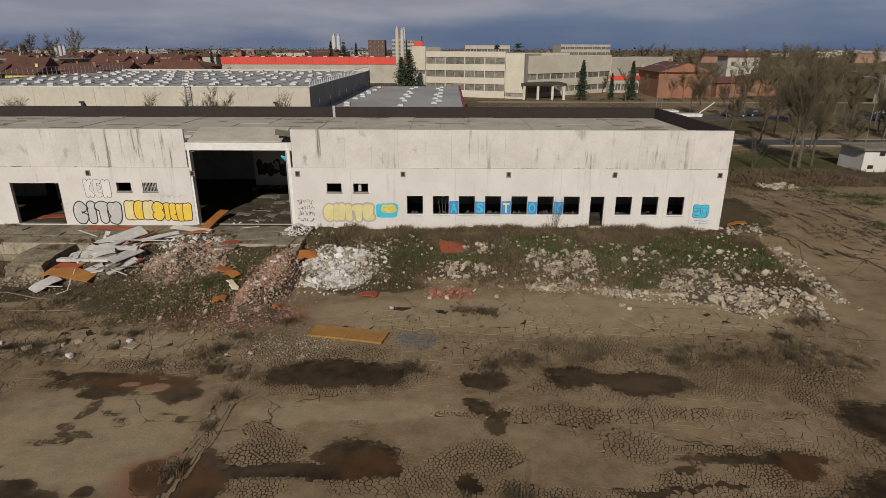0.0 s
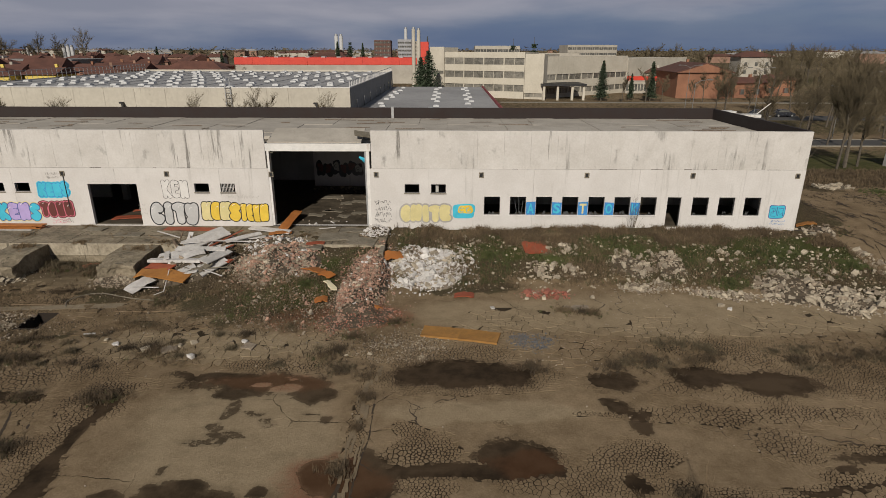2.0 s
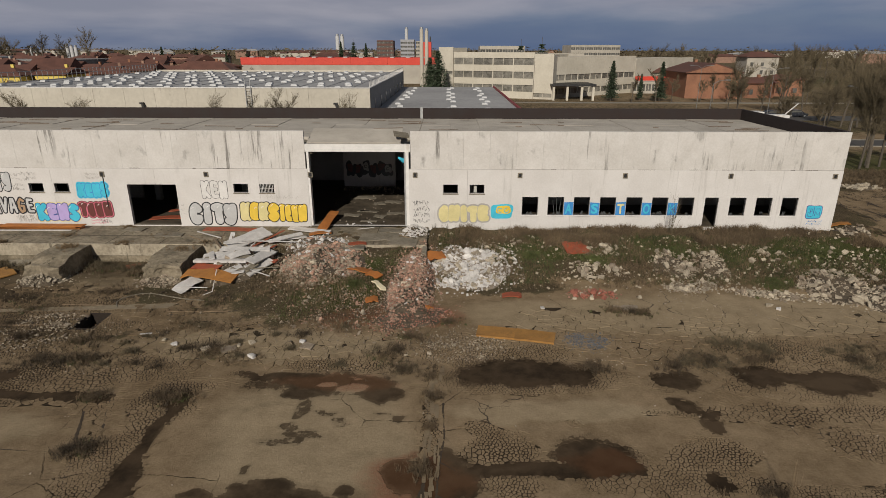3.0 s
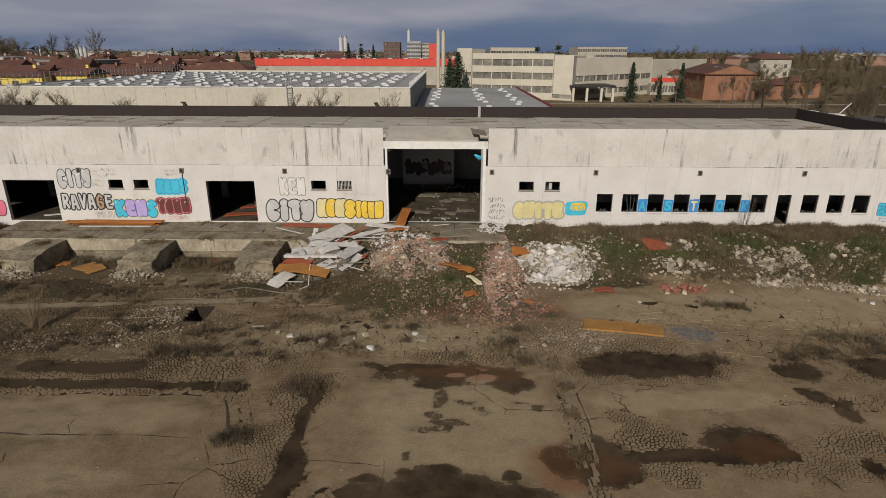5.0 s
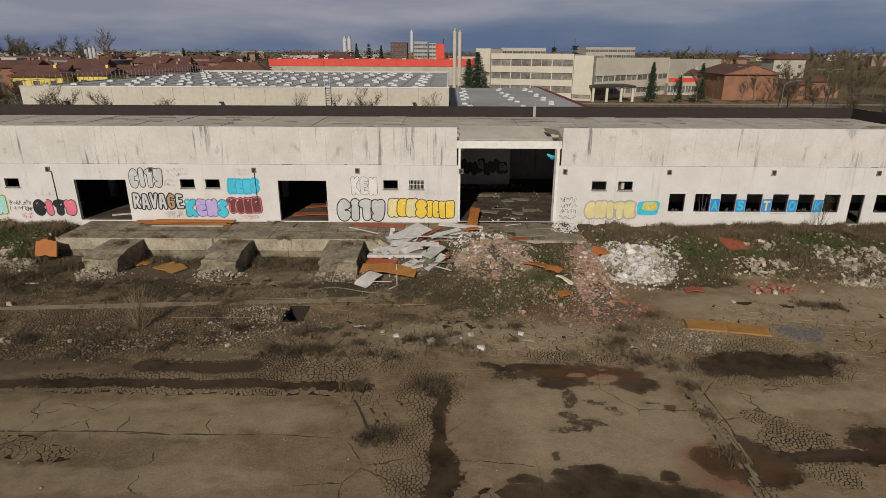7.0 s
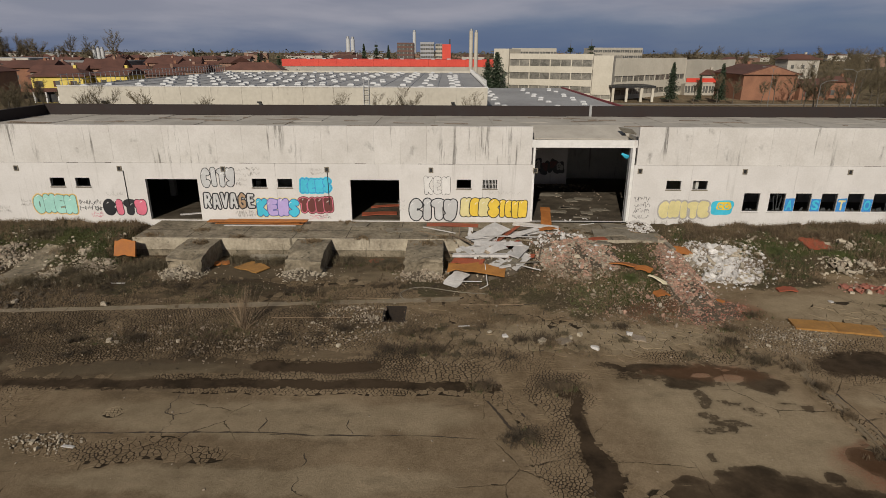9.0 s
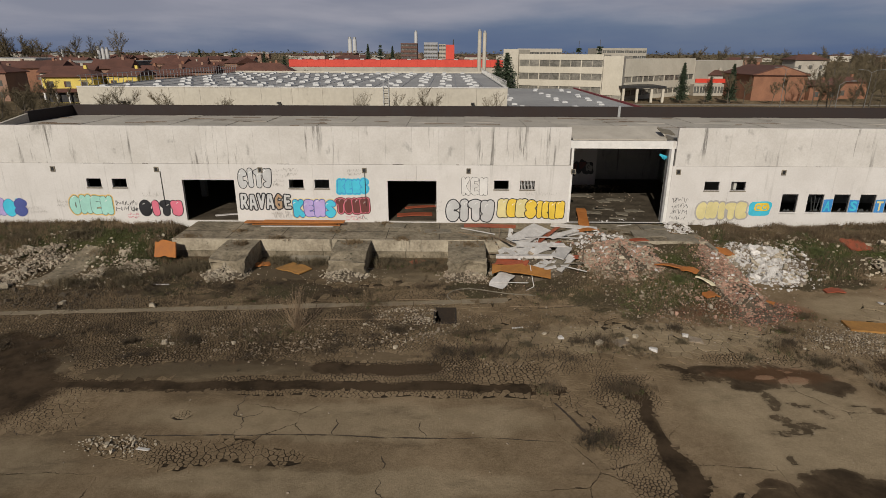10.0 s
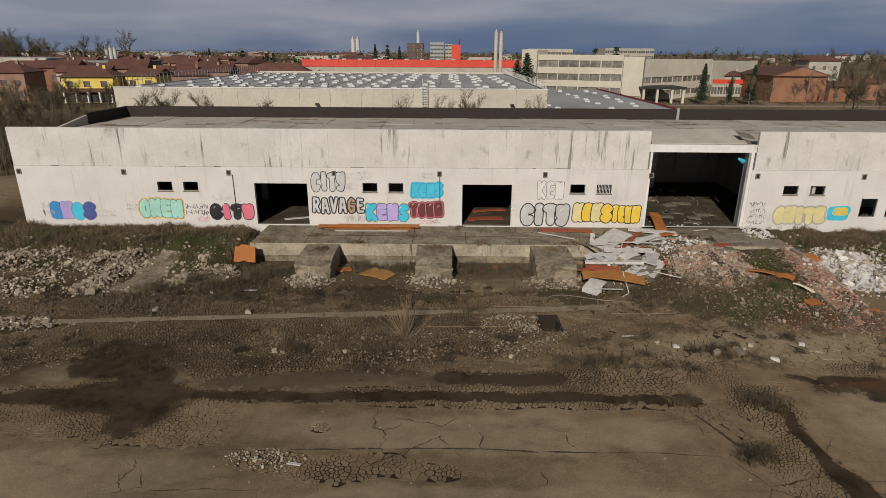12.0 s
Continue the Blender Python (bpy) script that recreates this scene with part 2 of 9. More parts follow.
def ground_material():
    m = bpy.data.materials.new("cracked_yard")
    m.use_nodes = True
    n = Nodes(m.node_tree)
    co = n.add("ShaderNodeTexCoord").outputs["Object"]

    def field(name):
        return n.add("ShaderNodeAttribute", attribute_name=name).outputs["Fac"]

    broad, mid, fine = n.noise(co, 0.16, 6, 0.6, 0.4), n.noise(co, 1.1, 7, 0.65), n.noise(co, 11.0, 6, 0.75)
    speck = n.noise(co, 38.0, 3, 0.7)
    tone = n.math("ADD", n.math("MULTIPLY", broad, 0.30), n.math("ADD", n.math("MULTIPLY", mid, 0.26), n.math("ADD", n.math("MULTIPLY", fine, 0.27), n.math("MULTIPLY", speck, 0.17))))
    col = n.mix(n.step(tone, 0.38, 0.62), (0.142, 0.101, 0.059), (0.280, 0.209, 0.131))
    # smooth concrete slabs are paler than the asphalt
    col = n.mix(n.step(field("slab"), 0.1, 0.4, 0.0, 0.75), col, n.mix(n.step(n.math("ADD", n.math("MULTIPLY", mid, 0.45), n.math("ADD", n.math("MULTIPLY", fine, 0.35), n.math("MULTIPLY", speck, 0.2))), 0.36, 0.64), (0.245, 0.190, 0.120), (0.348, 0.275, 0.178)))
    # cracks: crazed patches and long wandering ones
    bend = n.add("ShaderNodeVectorMath", {0: co, 1: n.add("ShaderNodeVectorMath", {0: n.add("ShaderNodeTexNoise", {"Vector": co, "Scale": 2.4, "Detail": 6.0, "Roughness": 0.7}).outputs["Color"], 1: (0.32, 0.32, 0.32)}, operation="MULTIPLY").outputs[0]}, operation="ADD").outputs[0]
    flat = n.stretch(bend, 1.0, 1.25, 0.0)

    def edge(scale):
        return n.add("ShaderNodeTexVoronoi", {"Vector": flat, "Scale": scale}, feature="DISTANCE_TO_EDGE", voronoi_dimensions="2D").outputs["Distance"]

    craze_mask = n.step(field("craze"), 0.10, 0.20)
    craze = n.math("MULTIPLY", n.step(fine, 0.3, 0.7, 1.0, 0.82), craze_mask)
    long_mask = n.step(n.noise(co, 0.13, 3, 0.6), 0.50, 0.60)
    longcrack = n.math("MULTIPLY", n.step(n.math("SUBTRACT", edge(0.27), n.math("MULTIPLY", n.math("SUBTRACT", n.noise(co, 1.3, 4, 0.6), 0.5), 0.03)), 0.001, 0.006, 0.85, 0.0), long_mask)
    cracks = n.math("MAXIMUM", craze, longcrack)
    soil = n.step(n.math("ADD", field("soil"), n.math("MULTIPLY", n.math("SUBTRACT", n.noise(co, 1.6, 7, 0.7), 0.5), 1.5)), 0.25, 0.6)
    cracks = n.math("MULTIPLY", cracks, n.math("SUBTRACT", 1.0, soil))
    # damp and puddles, with ragged shores
    shore = n.math("ADD", n.math("MULTIPLY", n.math("SUBTRACT", n.noise(co, 0.6, 4, 0.55, 0.8), 0.5), 0.5), n.math("MULTIPLY", n.math("SUBTRACT", n.noise(co, 3.0, 7, 0.7), 0.5), 0.75))
    wetness = n.math("ADD", field("wet"), shore)
    dry = n.math("SUBTRACT", 1.0, soil)
    wet = n.math("MULTIPLY", n.math("ADD", n.step(wetness, 0.0, 0.10, 0.0, 0.80), n.step(wetness, 0.08, 0.40, 0.0, 0.20)), dry)
    damp = n.math("MULTIPLY", n.step(n.math("ADD", wetness, n.math("MULTIPLY", n.math("SUBTRACT", fine, 0.5), 0.5)), -0.35, 0.05), 0.22)
    col = n.mix(cracks, col, (0.019, 0.014, 0.009))
    # fine dark grime in drifts; the west end's shade is coloured in with it
    grime_shade = n.step(n.math("ADD", n.math("ADD", n.noise(n.stretch(co, 0.35, 1.0, 1.0), 0.7, 7, 0.7), n.math("MULTIPLY", speck, 0.15)), n.math("MULTIPLY", field("grime_shade"), 0.26)), 0.66, 0.84)
    col = n.mix(n.math("MULTIPLY", grime_shade, 0.45), col, (0.048, 0.036, 0.024))
    col = n.mix(n.math("MULTIPLY", field("grime_shade"), 0.66), col, (0.042, 0.031, 0.019))
    col = n.mix(damp, col, (0.04, 0.030, 0.020))
    red = n.step(n.math("ADD", field("rust"), n.math("MULTIPLY", n.math("SUBTRACT", mid, 0.5), 1.2)), 0.1, 0.7)
    wet_col = n.mix(n.math("MULTIPLY", red, 0.5), n.mix(n.step(n.math("ADD", n.math("MULTIPLY", broad, 0.5), n.math("MULTIPLY", mid, 0.5)), 0.40, 0.58), (0.026, 0.018, 0.011), (0.064, 0.044, 0.027)), (0.095, 0.042, 0.019))
    col = n.mix(n.math("MULTIPLY", wet, 0.93), col, wet_col)
    # soil, litter and moss on the banks
    soil_col = n.mix(n.step(n.math("ADD", n.math("MULTIPLY", fine, 0.6), n.math("MULTIPLY", speck, 0.4)), 0.38, 0.64), n.mix(n.step(n.noise(co, 0.5, 6, 0.6), 0.4, 0.6), (0.034, 0.025, 0.014), (0.034, 0.036, 0.014)), (0.110, 0.086, 0.054))
    col = n.mix(n.math("MULTIPLY", soil, 0.9), col, soil_col)
    col = n.mix(n.math("MULTIPLY", n.step(n.math("ADD", field("green"), n.math("SUBTRACT", mid, 0.5)), 0.2, 0.7), 0.85), col, n.mix(n.step(fine, 0.3, 0.7), (0.034, 0.042, 0.012), (0.070, 0.078, 0.027)))
    # rusty dust round the brick heap
    col = n.mix(n.math("MULTIPLY", n.math("MULTIPLY", red, n.math("SUBTRACT", 1.0, wet)), n.step(fine, 0.35, 0.6, 0.25, 0.75)), col, (0.20, 0.085, 0.05))
    hgt = n.math("SUBTRACT", n.math("ADD", n.math("ADD", n.math("MULTIPLY", fine, 0.45), n.math("MULTIPLY", speck, 0.2)), n.math("MULTIPLY", mid, 0.4)), n.math("MULTIPLY", cracks, 0.9))
    hgt = n.math("ADD", hgt, n.math("MULTIPLY", n.math("MULTIPLY", soil, fine), 1.2))
    hgt = n.math("MULTIPLY", hgt, n.math("SUBTRACT", 1.0, n.math("MULTIPLY", wet, 0.85)))
    bp = n.add("ShaderNodeBump", {"Height": hgt, "Strength": 0.7, "Distance": 0.06})
    rough = n.math("SUBTRACT", 0.95, n.math("MULTIPLY", n.step(wetness, 0.05, 0.8), n.math("MULTIPLY", wet, 0.22)))
    sh = n.add("ShaderNodeBsdfPrincipled", {"Base Color": col, "Roughness": rough, "Normal": bp.outputs[0]})
    sh.inputs["Specular IOR Level"].default_value = 0.06
    n.tree.links.new(sh.outputs[0], n.add("ShaderNodeOutputMaterial").inputs[0])
    return m


M_YARD = ground_material()


# ---- building helpers ----
def put(ob, parent, label=""):
    """Hang ob, whose mesh is in world places, under parent."""
    if parent is not None:
        ob.parent = parent
        if parent.type == "EMPTY":
            ob.matrix_parent_inverse = parent.matrix_basis.inverted()
    if label:
        ob["label"] = label
    return ob


def part(name, bm, mats, parent=None, label=""):
    """Link a bmesh as one mesh object under a thing or a part."""
    me = bpy.data.meshes.new(name)
    bm.to_mesh(me)
    bm.free()
    for m in mats if isinstance(mats, (list, tuple)) else [mats]:
        me.materials.append(m)
    return put(new(name, me), parent, label)


def mesh_of(name, verts, faces, mats):
    me = bpy.data.meshes.new(name)
    me.from_pydata([tuple(v) for v in verts], [], [tuple(f) for f in faces])
    for m in mats if isinstance(mats, (list, tuple)) else [mats]:
        me.materials.append(m)
    return me


def thing(name, label, category, at=(0, 0, 0), group=""):
    ob = new(name)
    ob.empty_display_size = 0.3
    ob.location = at
    ob.matrix_basis = Matrix.Translation(at)
    return tagged(ob, label, category, group)


def add_box(bm, x0, x1, y0, y1, z0, z1, mi=0, m=None):
    vs = [bm.verts.new(Vector(c) if m is None else m @ Vector(c)) for c in ((x0, y0, z0), (x1, y0, z0), (x1, y1, z0), (x0, y1, z0), (x0, y0, z1), (x1, y0, z1), (x1, y1, z1), (x0, y1, z1))]
    for f in ((0, 3, 2, 1), (4, 5, 6, 7), (0, 1, 5, 4), (1, 2, 6, 5), (2, 3, 7, 6), (3, 0, 4, 7)):
        bm.faces.new([vs[i] for i in f]).material_index = mi
    return vs


def box(x0, x1, y0, y1, z0, z1, bevel=0.0):
    bm = bmesh.new()
    add_box(bm, x0, x1, y0, y1, z0, z1)
    if bevel:
        bmesh.ops.bevel(bm, geom=bm.edges[:], offset=bevel, segments=1, affect="EDGES")
    return bm


def add_tube(bm, a, b, r0, r1, sides=5, mi=0):
    a, b = Vector(a), Vector(b)
    q = (b - a).to_track_quat("Z", "Y")
    rings = []
    for p, r in ((a, r0), (b, r1)):
        rings.append([bm.verts.new(p + q @ Vector((r * math.cos(k * math.tau / sides), r * math.sin(k * math.tau / sides), 0))) for k in range(sides)])
    for k in range(sides):
        bm.faces.new((rings[0][k], rings[0][(k + 1) % sides], rings[1][(k + 1) % sides], rings[1][k])).material_index = mi
    bm.faces.new(rings[1]).material_index = mi
    bm.faces.new(rings[0][::-1]).material_index = mi


def sstep(a, b, v):
    t = np.clip((v - a) / (b - a), 0, 1)
    return t * t * (3 - 2 * t)


def lattice(x, y, scale, seed):
    """Smooth value noise, 0 to 1, for arrays."""
    x, y = np.asarray(x, float) * scale, np.asarray(y, float) * scale
    i, j = np.floor(x), np.floor(y)
    u, v = x - i, y - j
    u, v = u * u * (3 - 2 * u), v * v * (3 - 2 * v)

    def h(a, b):
        s = np.sin(a * 127.1 + b * 311.7 + seed * 74.7) * 43758.5453
        return s - np.floor(s)

    return (h(i, j) * (1 - u) + h(i + 1, j) * u) * (1 - v) + (h(i, j + 1) * (1 - u) + h(i + 1, j + 1) * u) * v


def lat1(x, y, scale, seed):
    """The same noise for one place."""
    x, y = x * scale, y * scale
    i, j = math.floor(x), math.floor(y)
    u, v = x - i, y - j
    u, v = u * u * (3 - 2 * u), v * v * (3 - 2 * v)

    def h(a, b):
        s = math.sin(a * 127.1 + b * 311.7 + seed * 74.7) * 43758.5453
        return s - math.floor(s)

    return (h(i, j) * (1 - u) + h(i + 1, j) * u) * (1 - v) + (h(i, j + 1) * (1 - u) + h(i + 1, j + 1) * u) * v


# ---- ground ----
WALL_Y, FLOOR_Z, BACK_Y, WEST_X, EAST_X = 38.89, 1.30, 54.1, -61.1, 19.45


def bank_foot(x):
    return 30.8 - 4.0 * sstep(8, 17, x) + 1.2 * (lattice(x, x * 0, 0.35, 3) - 0.5)


def ground_z(x, y):
    x, y = np.asarray(x, float), np.asarray(y, float)
    rise = 0.9 * sstep(30, 46, y) * (1 - 0.6 * sstep(65, 115, y))
    z = rise * np.maximum(sstep(20.5, 24, x), 1 - sstep(-66, -61.5, x))
    z = np.where((y > 39.2) & (y < 54.0) & (x > -61.0) & (x < 19.3), 0.5, z)
    z = np.where(y >= 54.0, 0.36 + 0.2 * (1 - sstep(60, 110, y)), z)
    inside = (y < 40)
    wander = 2.2 * (lattice(x, y, 0.45, 14) - 0.5)
    foot = bank_foot(x)
    lumps = 1 + 0.35 * (lattice(x, y, 0.8, 5) - 0.5) + 0.15 * (lattice(x, y, 2.5, 6) - 0.5)
    east = 1.12 * sstep(0, 1, (y - foot) / (36.6 - foot)) * sstep(-9.7, -8.7, x) * (1 - sstep(20.0, 23.4, x + wander)) * lumps
    west = 1.10 * sstep(31.3, 36.6, y + 0.9 * (lattice(x, y, 0.3, 8) - 0.5)) * (1 - sstep(-45.0, -43.6, x)) * lumps
    ramp = 1.10 * sstep(24.6, 35.0, y + 1.2 * (lattice(x, y, 0.5, 9) - 0.5)) * sstep(-23.0, -18.5, x) * (1 - sstep(-9.3, -8.3, x)) * lumps
    z = np.where(inside, np.maximum(np.maximum(z, east), np.maximum(west, ramp)), z)
    # the sunken drain hole
    z = z - 1.8 * (1 - sstep(0.95, 1.12, np.maximum(np.abs(x + 26.05) / 0.50, np.abs(y - 26.2) / 0.85)))
    near = (1 - sstep(40, 60, np.abs(y - 20))) * (1 - sstep(60, 90, np.abs(x + 20)))
    return z + 0.03 * near * (lattice(x, y, 0.7, 11) - 0.5) + 0.25 * (1 - near) * 0


def blobs(x, y, rows, warp):
    """The greatest 1 - distance to a set of ragged ellipses (centre, half sizes)."""
    out = np.full(np.shape(x), -1.0)
    bx = 0.55 * (lattice(x, y, 0.9, 71) - 0.5) + 0.3 * (lattice(x, y, 2.6, 72) - 0.5)
    by = 0.45 * (lattice(x, y, 0.9, 73) - 0.5) + 0.3 * (lattice(x, y, 2.6, 74) - 0.5)
    x, y = x + bx, y + by
    for cx, cy, rx, ry in rows:
        d = np.sqrt(((x - cx) / rx) ** 2 + ((y - cy) / ry) ** 2)
        out = np.maximum(out, 1 - d)
    return np.clip(out + warp * (lattice(x, y, 0.55, 21) - 0.5), -1, 1)


PUDDLES_A = [(-12.7, 20.48, 3.15, 0.91), (-13.9, 19.73, 0.92, 0.56), (-10.5, 19.87, 1.17, 0.54), (-14.8, 21.12, 2.07, 0.34), (-13.5, 14.43, 0.77, 0.33), (-14.3, 14.26, 0.57, 0.23), (-15.6, 14.1, 0.66, 0.15), (-11.1, 14.39, 0.28, 0.26), (-4.3, 21.33, 3.51, 1.21), (-9.1, 15.07, 0.79, 0.84), (-7.5, 15.87, 0.62, 0.49), (-7.6, 15.23, 1.09, 0.79), (-6, 15.41, 2.51, 0.32)]
FAINT_DAMP = [(-12.5, 18.45, 0.33, 0.19), (-12, 17.93, 0.34, 0.26), (-13.8, 16.77, 0.86, 0.21), (-13, 17.21, 0.72, 0.23), (-13.5, 17.64, 0.39, 0.21), (-13.4, 18.64, 0.33, 0.51), (-9.6, 18.21, 0.43, 0.41), (-10.3, 18.62, 0.38, 0.16), (-14.5, 15.11, 0.18, 0.32)]
PUDDLES_B = [(-3.1, 16.27, 0.89, 0.86), (-7.9, 14.45, 1.16, 0.53), (2, 20.91, 1.02, 0.7), (5.6, 21.33, 1.17, 0.85), (8.8, 20.8, 2.09, 1.04), (6.8, 21.16, 1.29, 0.47), (1.4, 19.05, 0.59, 0.61), (2.3, 18.56, 0.52, 0.29), (2.1, 17.83, 0.39, 0.58), 
             (-2.1, 15.96, 0.93, 0.83), (1.1, 14.84, 0.39, 0.43), (10.5, 16.04, 2.58, 0.27), (12.1, 16.13, 1.14, 0.37), (12.1, 15.55, 0.61, 0.58), (8.3, 15.63, 0.51, 0.12), (7.2, 14.62, 1.44, 0.19), (9.2, 14.8, 0.97, 0.19), (16.6, 18.3, 1.6, 1.5), 
             (15.8, 14.6, 3, 1)]
PUDDLES_C = [(-43.2, 19.19, 1.85, 1.22), (-45.4, 19.27, 1.69, 1.1), (-46, 21.52, 1.85, 0.92), (-45.4, 22.73, 2.12, 0.89), (-43, 17.75, 0.87, 0.96), (-18.6, 19.37, 0.63, 0.8), (-18.4, 16.82, 0.35, 0.91), (-18.2, 14.45, 0.4, 1.46), (-13.2, 13.6, 2.6, 0.8), (-11.2, 13.5, 1.6, 0.5), (-15.4, 13.4, 1.4, 0.5)]
DRY_ISLANDS = [(-12.8, 20.45, 0.35, 0.21), (-11.8, 20.12, 0.6, 0.36), (-9.6, 20.49, 0.32, 0.31), (-11.6, 21, 0.31, 0.14)]
CRAZED_A = [(-5.8, 16.38, 1.16, 0.71), (-5.6, 14.62, 0.97, 0.67), (-18.5, 18.92, 1.18, 1.21), (-18.3, 20.16, 1.12, 0.55), (-12.6, 22.05, 2.01, 0.65), (-7, 23.37, 1.69, 1.13), (-3.9, 23.11, 1.8, 0.83), (-3, 18.12, 0.68, 0.56), (-6.1, 17.53, 0.77, 0.53), 
            (8.9, 23.38, 2.93, 1.68), (7.5, 23.88, 2.42, 1.31), (11.9, 20.85, 1.78, 1.16), (14.5, 21.62, 2.22, 1.48), (5.1, 20.61, 1.13, 0.68), (5.5, 18.67, 4.2, 0.43), (9.2, 18.62, 1.51, 0.34), (-0.1, 18.54, 1.28, 0.43), (-0.9, 14.82, 1.75, 0.61), 
            (1.2, 16.01, 1.24, 0.84), (3, 14.59, 1.06, 0.37), (7.1, 16.55, 1.16, 0.8), (10.9, 15.39, 1.4, 0.64)]
CRAZED_B = [(8.4, 15.07, 1.57, 0.56), (-19.1, 18.48, 0.83, 2.37), (-19.4, 15.52, 1, 2.21), (-23.1, 20.82, 1.85, 0.8), (-18.8, 19.67, 1.04, 1.03), (-25.5, 21.11, 1.36, 0.66), (-27.8, 25.94, 2.78, 2.73), (-35.1, 23.2, 4.01, 1.71), (-21.3, 22.21, 1.94, 1.07), 
            (-34.1, 15.29, 2.7, 0.96), (-41.3, 17.31, 2.7, 1.15), (-44.2, 17.98, 1.9, 1.11), (-35.8, 17.36, 0.99, 0.7), (-39, 24.93, 7.98, 2.29), (-36.0, 26.0, 9.0, 0.8), (-28.5, 25.13, 3.82, 2.52), (-46, 27.4, 6, 0.8), 
            (-40, 22.3, 5, 1.6), (-52, 22.5, 5, 1.5), (-47, 23.8, 4, 1.5)]
SLABS = [(-16.5, 23.8, 8.0, 1.9), (-28.6, 31.6, 4.4, 1.5), (-36.0, 31.8, 3.4, 1.4), (8.0, 27.4, 15.0, 3.4), (-3.0, 27.2, 5.0, 2.6), (-36.2, 20.7, 5.3, 0.8), (-47.9, 21.1, 1.75, 0.9), (-42.9, 21.1, 1.15, 0.95), (-12.8, 17.4, 5.2, 4.4), (-30.0, 17.3, 10.0, 1.6), (-44.0, 14.5, 8.0, 2.2), (-3.5, 18.6, 5.5, 1.0), (-30.0, 14.0, 9.0, 1.0)]
# the soil patch at (-26.2, 26.6) also darkens the drain hole like shade
DIRT = [(-45.5, 31.4, 3.0, 1.6), (-36.0, 34.0, 2.2, 0.6), (-28.0, 33.9, 2.2, 0.7), (-21.6, 32.2, 2.0, 1.6), (-47.0, 29.4, 5.0, 1.0), (-26.2, 26.6, 1.5, 1.8), (-51.0, 23.8, 6.0, 2.2), (-46.0, 30.0, 4.0, 1.5), (-26.5, 24.6, 3.2, 1.8), (-34.0, 24.6, 3.8, 1.5), (-39.6, 23.2, 2.4, 1.2), (-4.5, 31.0, 3.6, 1.6), (-53.0, 29.0, 6.0, 3.0), (-38.0, 29.2, 11.0, 1.7), (-13.5, 27.4, 4.6, 1.8), (-41.5, 33.6, 1.6, 1.0), (-43.5, 31.0, 2.6, 2.6), (23.0, 45.0, 3.0, 7.0), (30.0, 56.0, 9.0, 5.0), (-23.5, 29.5, 3.0, 1.6), (-15.5, 29.5, 4.5, 4.0)]
BLOCKS = [(-16.0, 24.2, 9.0, 2.6), (-24.0, 23.6, 4.0, 2.6), (8.5, 24.6, 12.0, 2.8), (-2.0, 25.8, 5.0, 3.0), (-30.0, 28.8, 14.0, 2.2), (32.0, 46.0, 12.0, 12.0), (-52.0, 30.5, 8.0, 2.0), (14.0, 16.0, 6.0, 4.0)]
RUSTY = [(-9.4, 26.9, 3.0, 1.9), (-12.4, 26.2, 3.0, 1.2), (-8.8, 14.9, 2.2, 1.4), (-12.5, 20.6, 3.4, 0.9), (12.3, 15.5, 1.6, 1.2), (-2.3, 15.8, 1.6, 0.9), (0.5, 29.9, 1.2, 0.7)]



# long damp bands: the ends and the half width
DAMP_BANDS = [(-50.0, 19.1, -42.2, 19.45, 0.42), (-42.2, 19.45, -25.0, 19.56, 0.36), (-25.0, 19.56, -21.4, 19.3, 0.34), (-18.2, 19.2, -18.45, 17.3, 0.22), (-18.45, 17.3, -18.36, 15.4, 0.34), (-18.36, 15.4, -18.4, 12.8, 0.42),
              (-7.6, 15.35, -1.6, 15.45, 0.42), (-46.2, 23.0, -43.6, 20.6, 1.15), (-44.0, 20.6, -42.6, 18.6, 1.15), (-48.0, 19.3, -42.0, 19.3, 0.6), (-31.2, 20.9, -26.7, 20.9, 0.55)]


def bands(x, y, rows, warp):
    """The greatest 1 - distance to a set of ragged bands between two ends."""
    out = np.full(np.shape(x), -1.0)
    x, y = x + 0.35 * (lattice(x, y, 0.9, 91) - 0.5), y + 0.3 * (lattice(x, y, 1.1, 92) - 0.5)
    for ax, ay, bx, by, r in rows:
        t = np.clip(((x - ax) * (bx - ax) + (y - ay) * (by - ay)) / ((bx - ax) ** 2 + (by - ay) ** 2), 0, 1)
        out = np.maximum(out, 1 - np.hypot(x - ax - t * (bx - ax), y - ay - t * (by - ay)) / r)
    return np.clip(out + warp * (lattice(x, y, 0.7, 93) - 0.5), -1, 1)


def wet_field(x, y):
    w = np.maximum(blobs(x, y, PUDDLES_A, 0.25), np.maximum(blobs(x, y, PUDDLES_B, 0.25), blobs(x, y, PUDDLES_C, 0.3)))
    w = np.maximum(w, np.minimum(blobs(x, y, FAINT_DAMP, 0.3), 0.09))
    w = np.maximum(w, np.minimum(bands(x, y, DAMP_BANDS, 0.3), 0.45))
    return np.minimum(w, -1.6 * blobs(x, y, DRY_ISLANDS, 0.1) + 0.1)


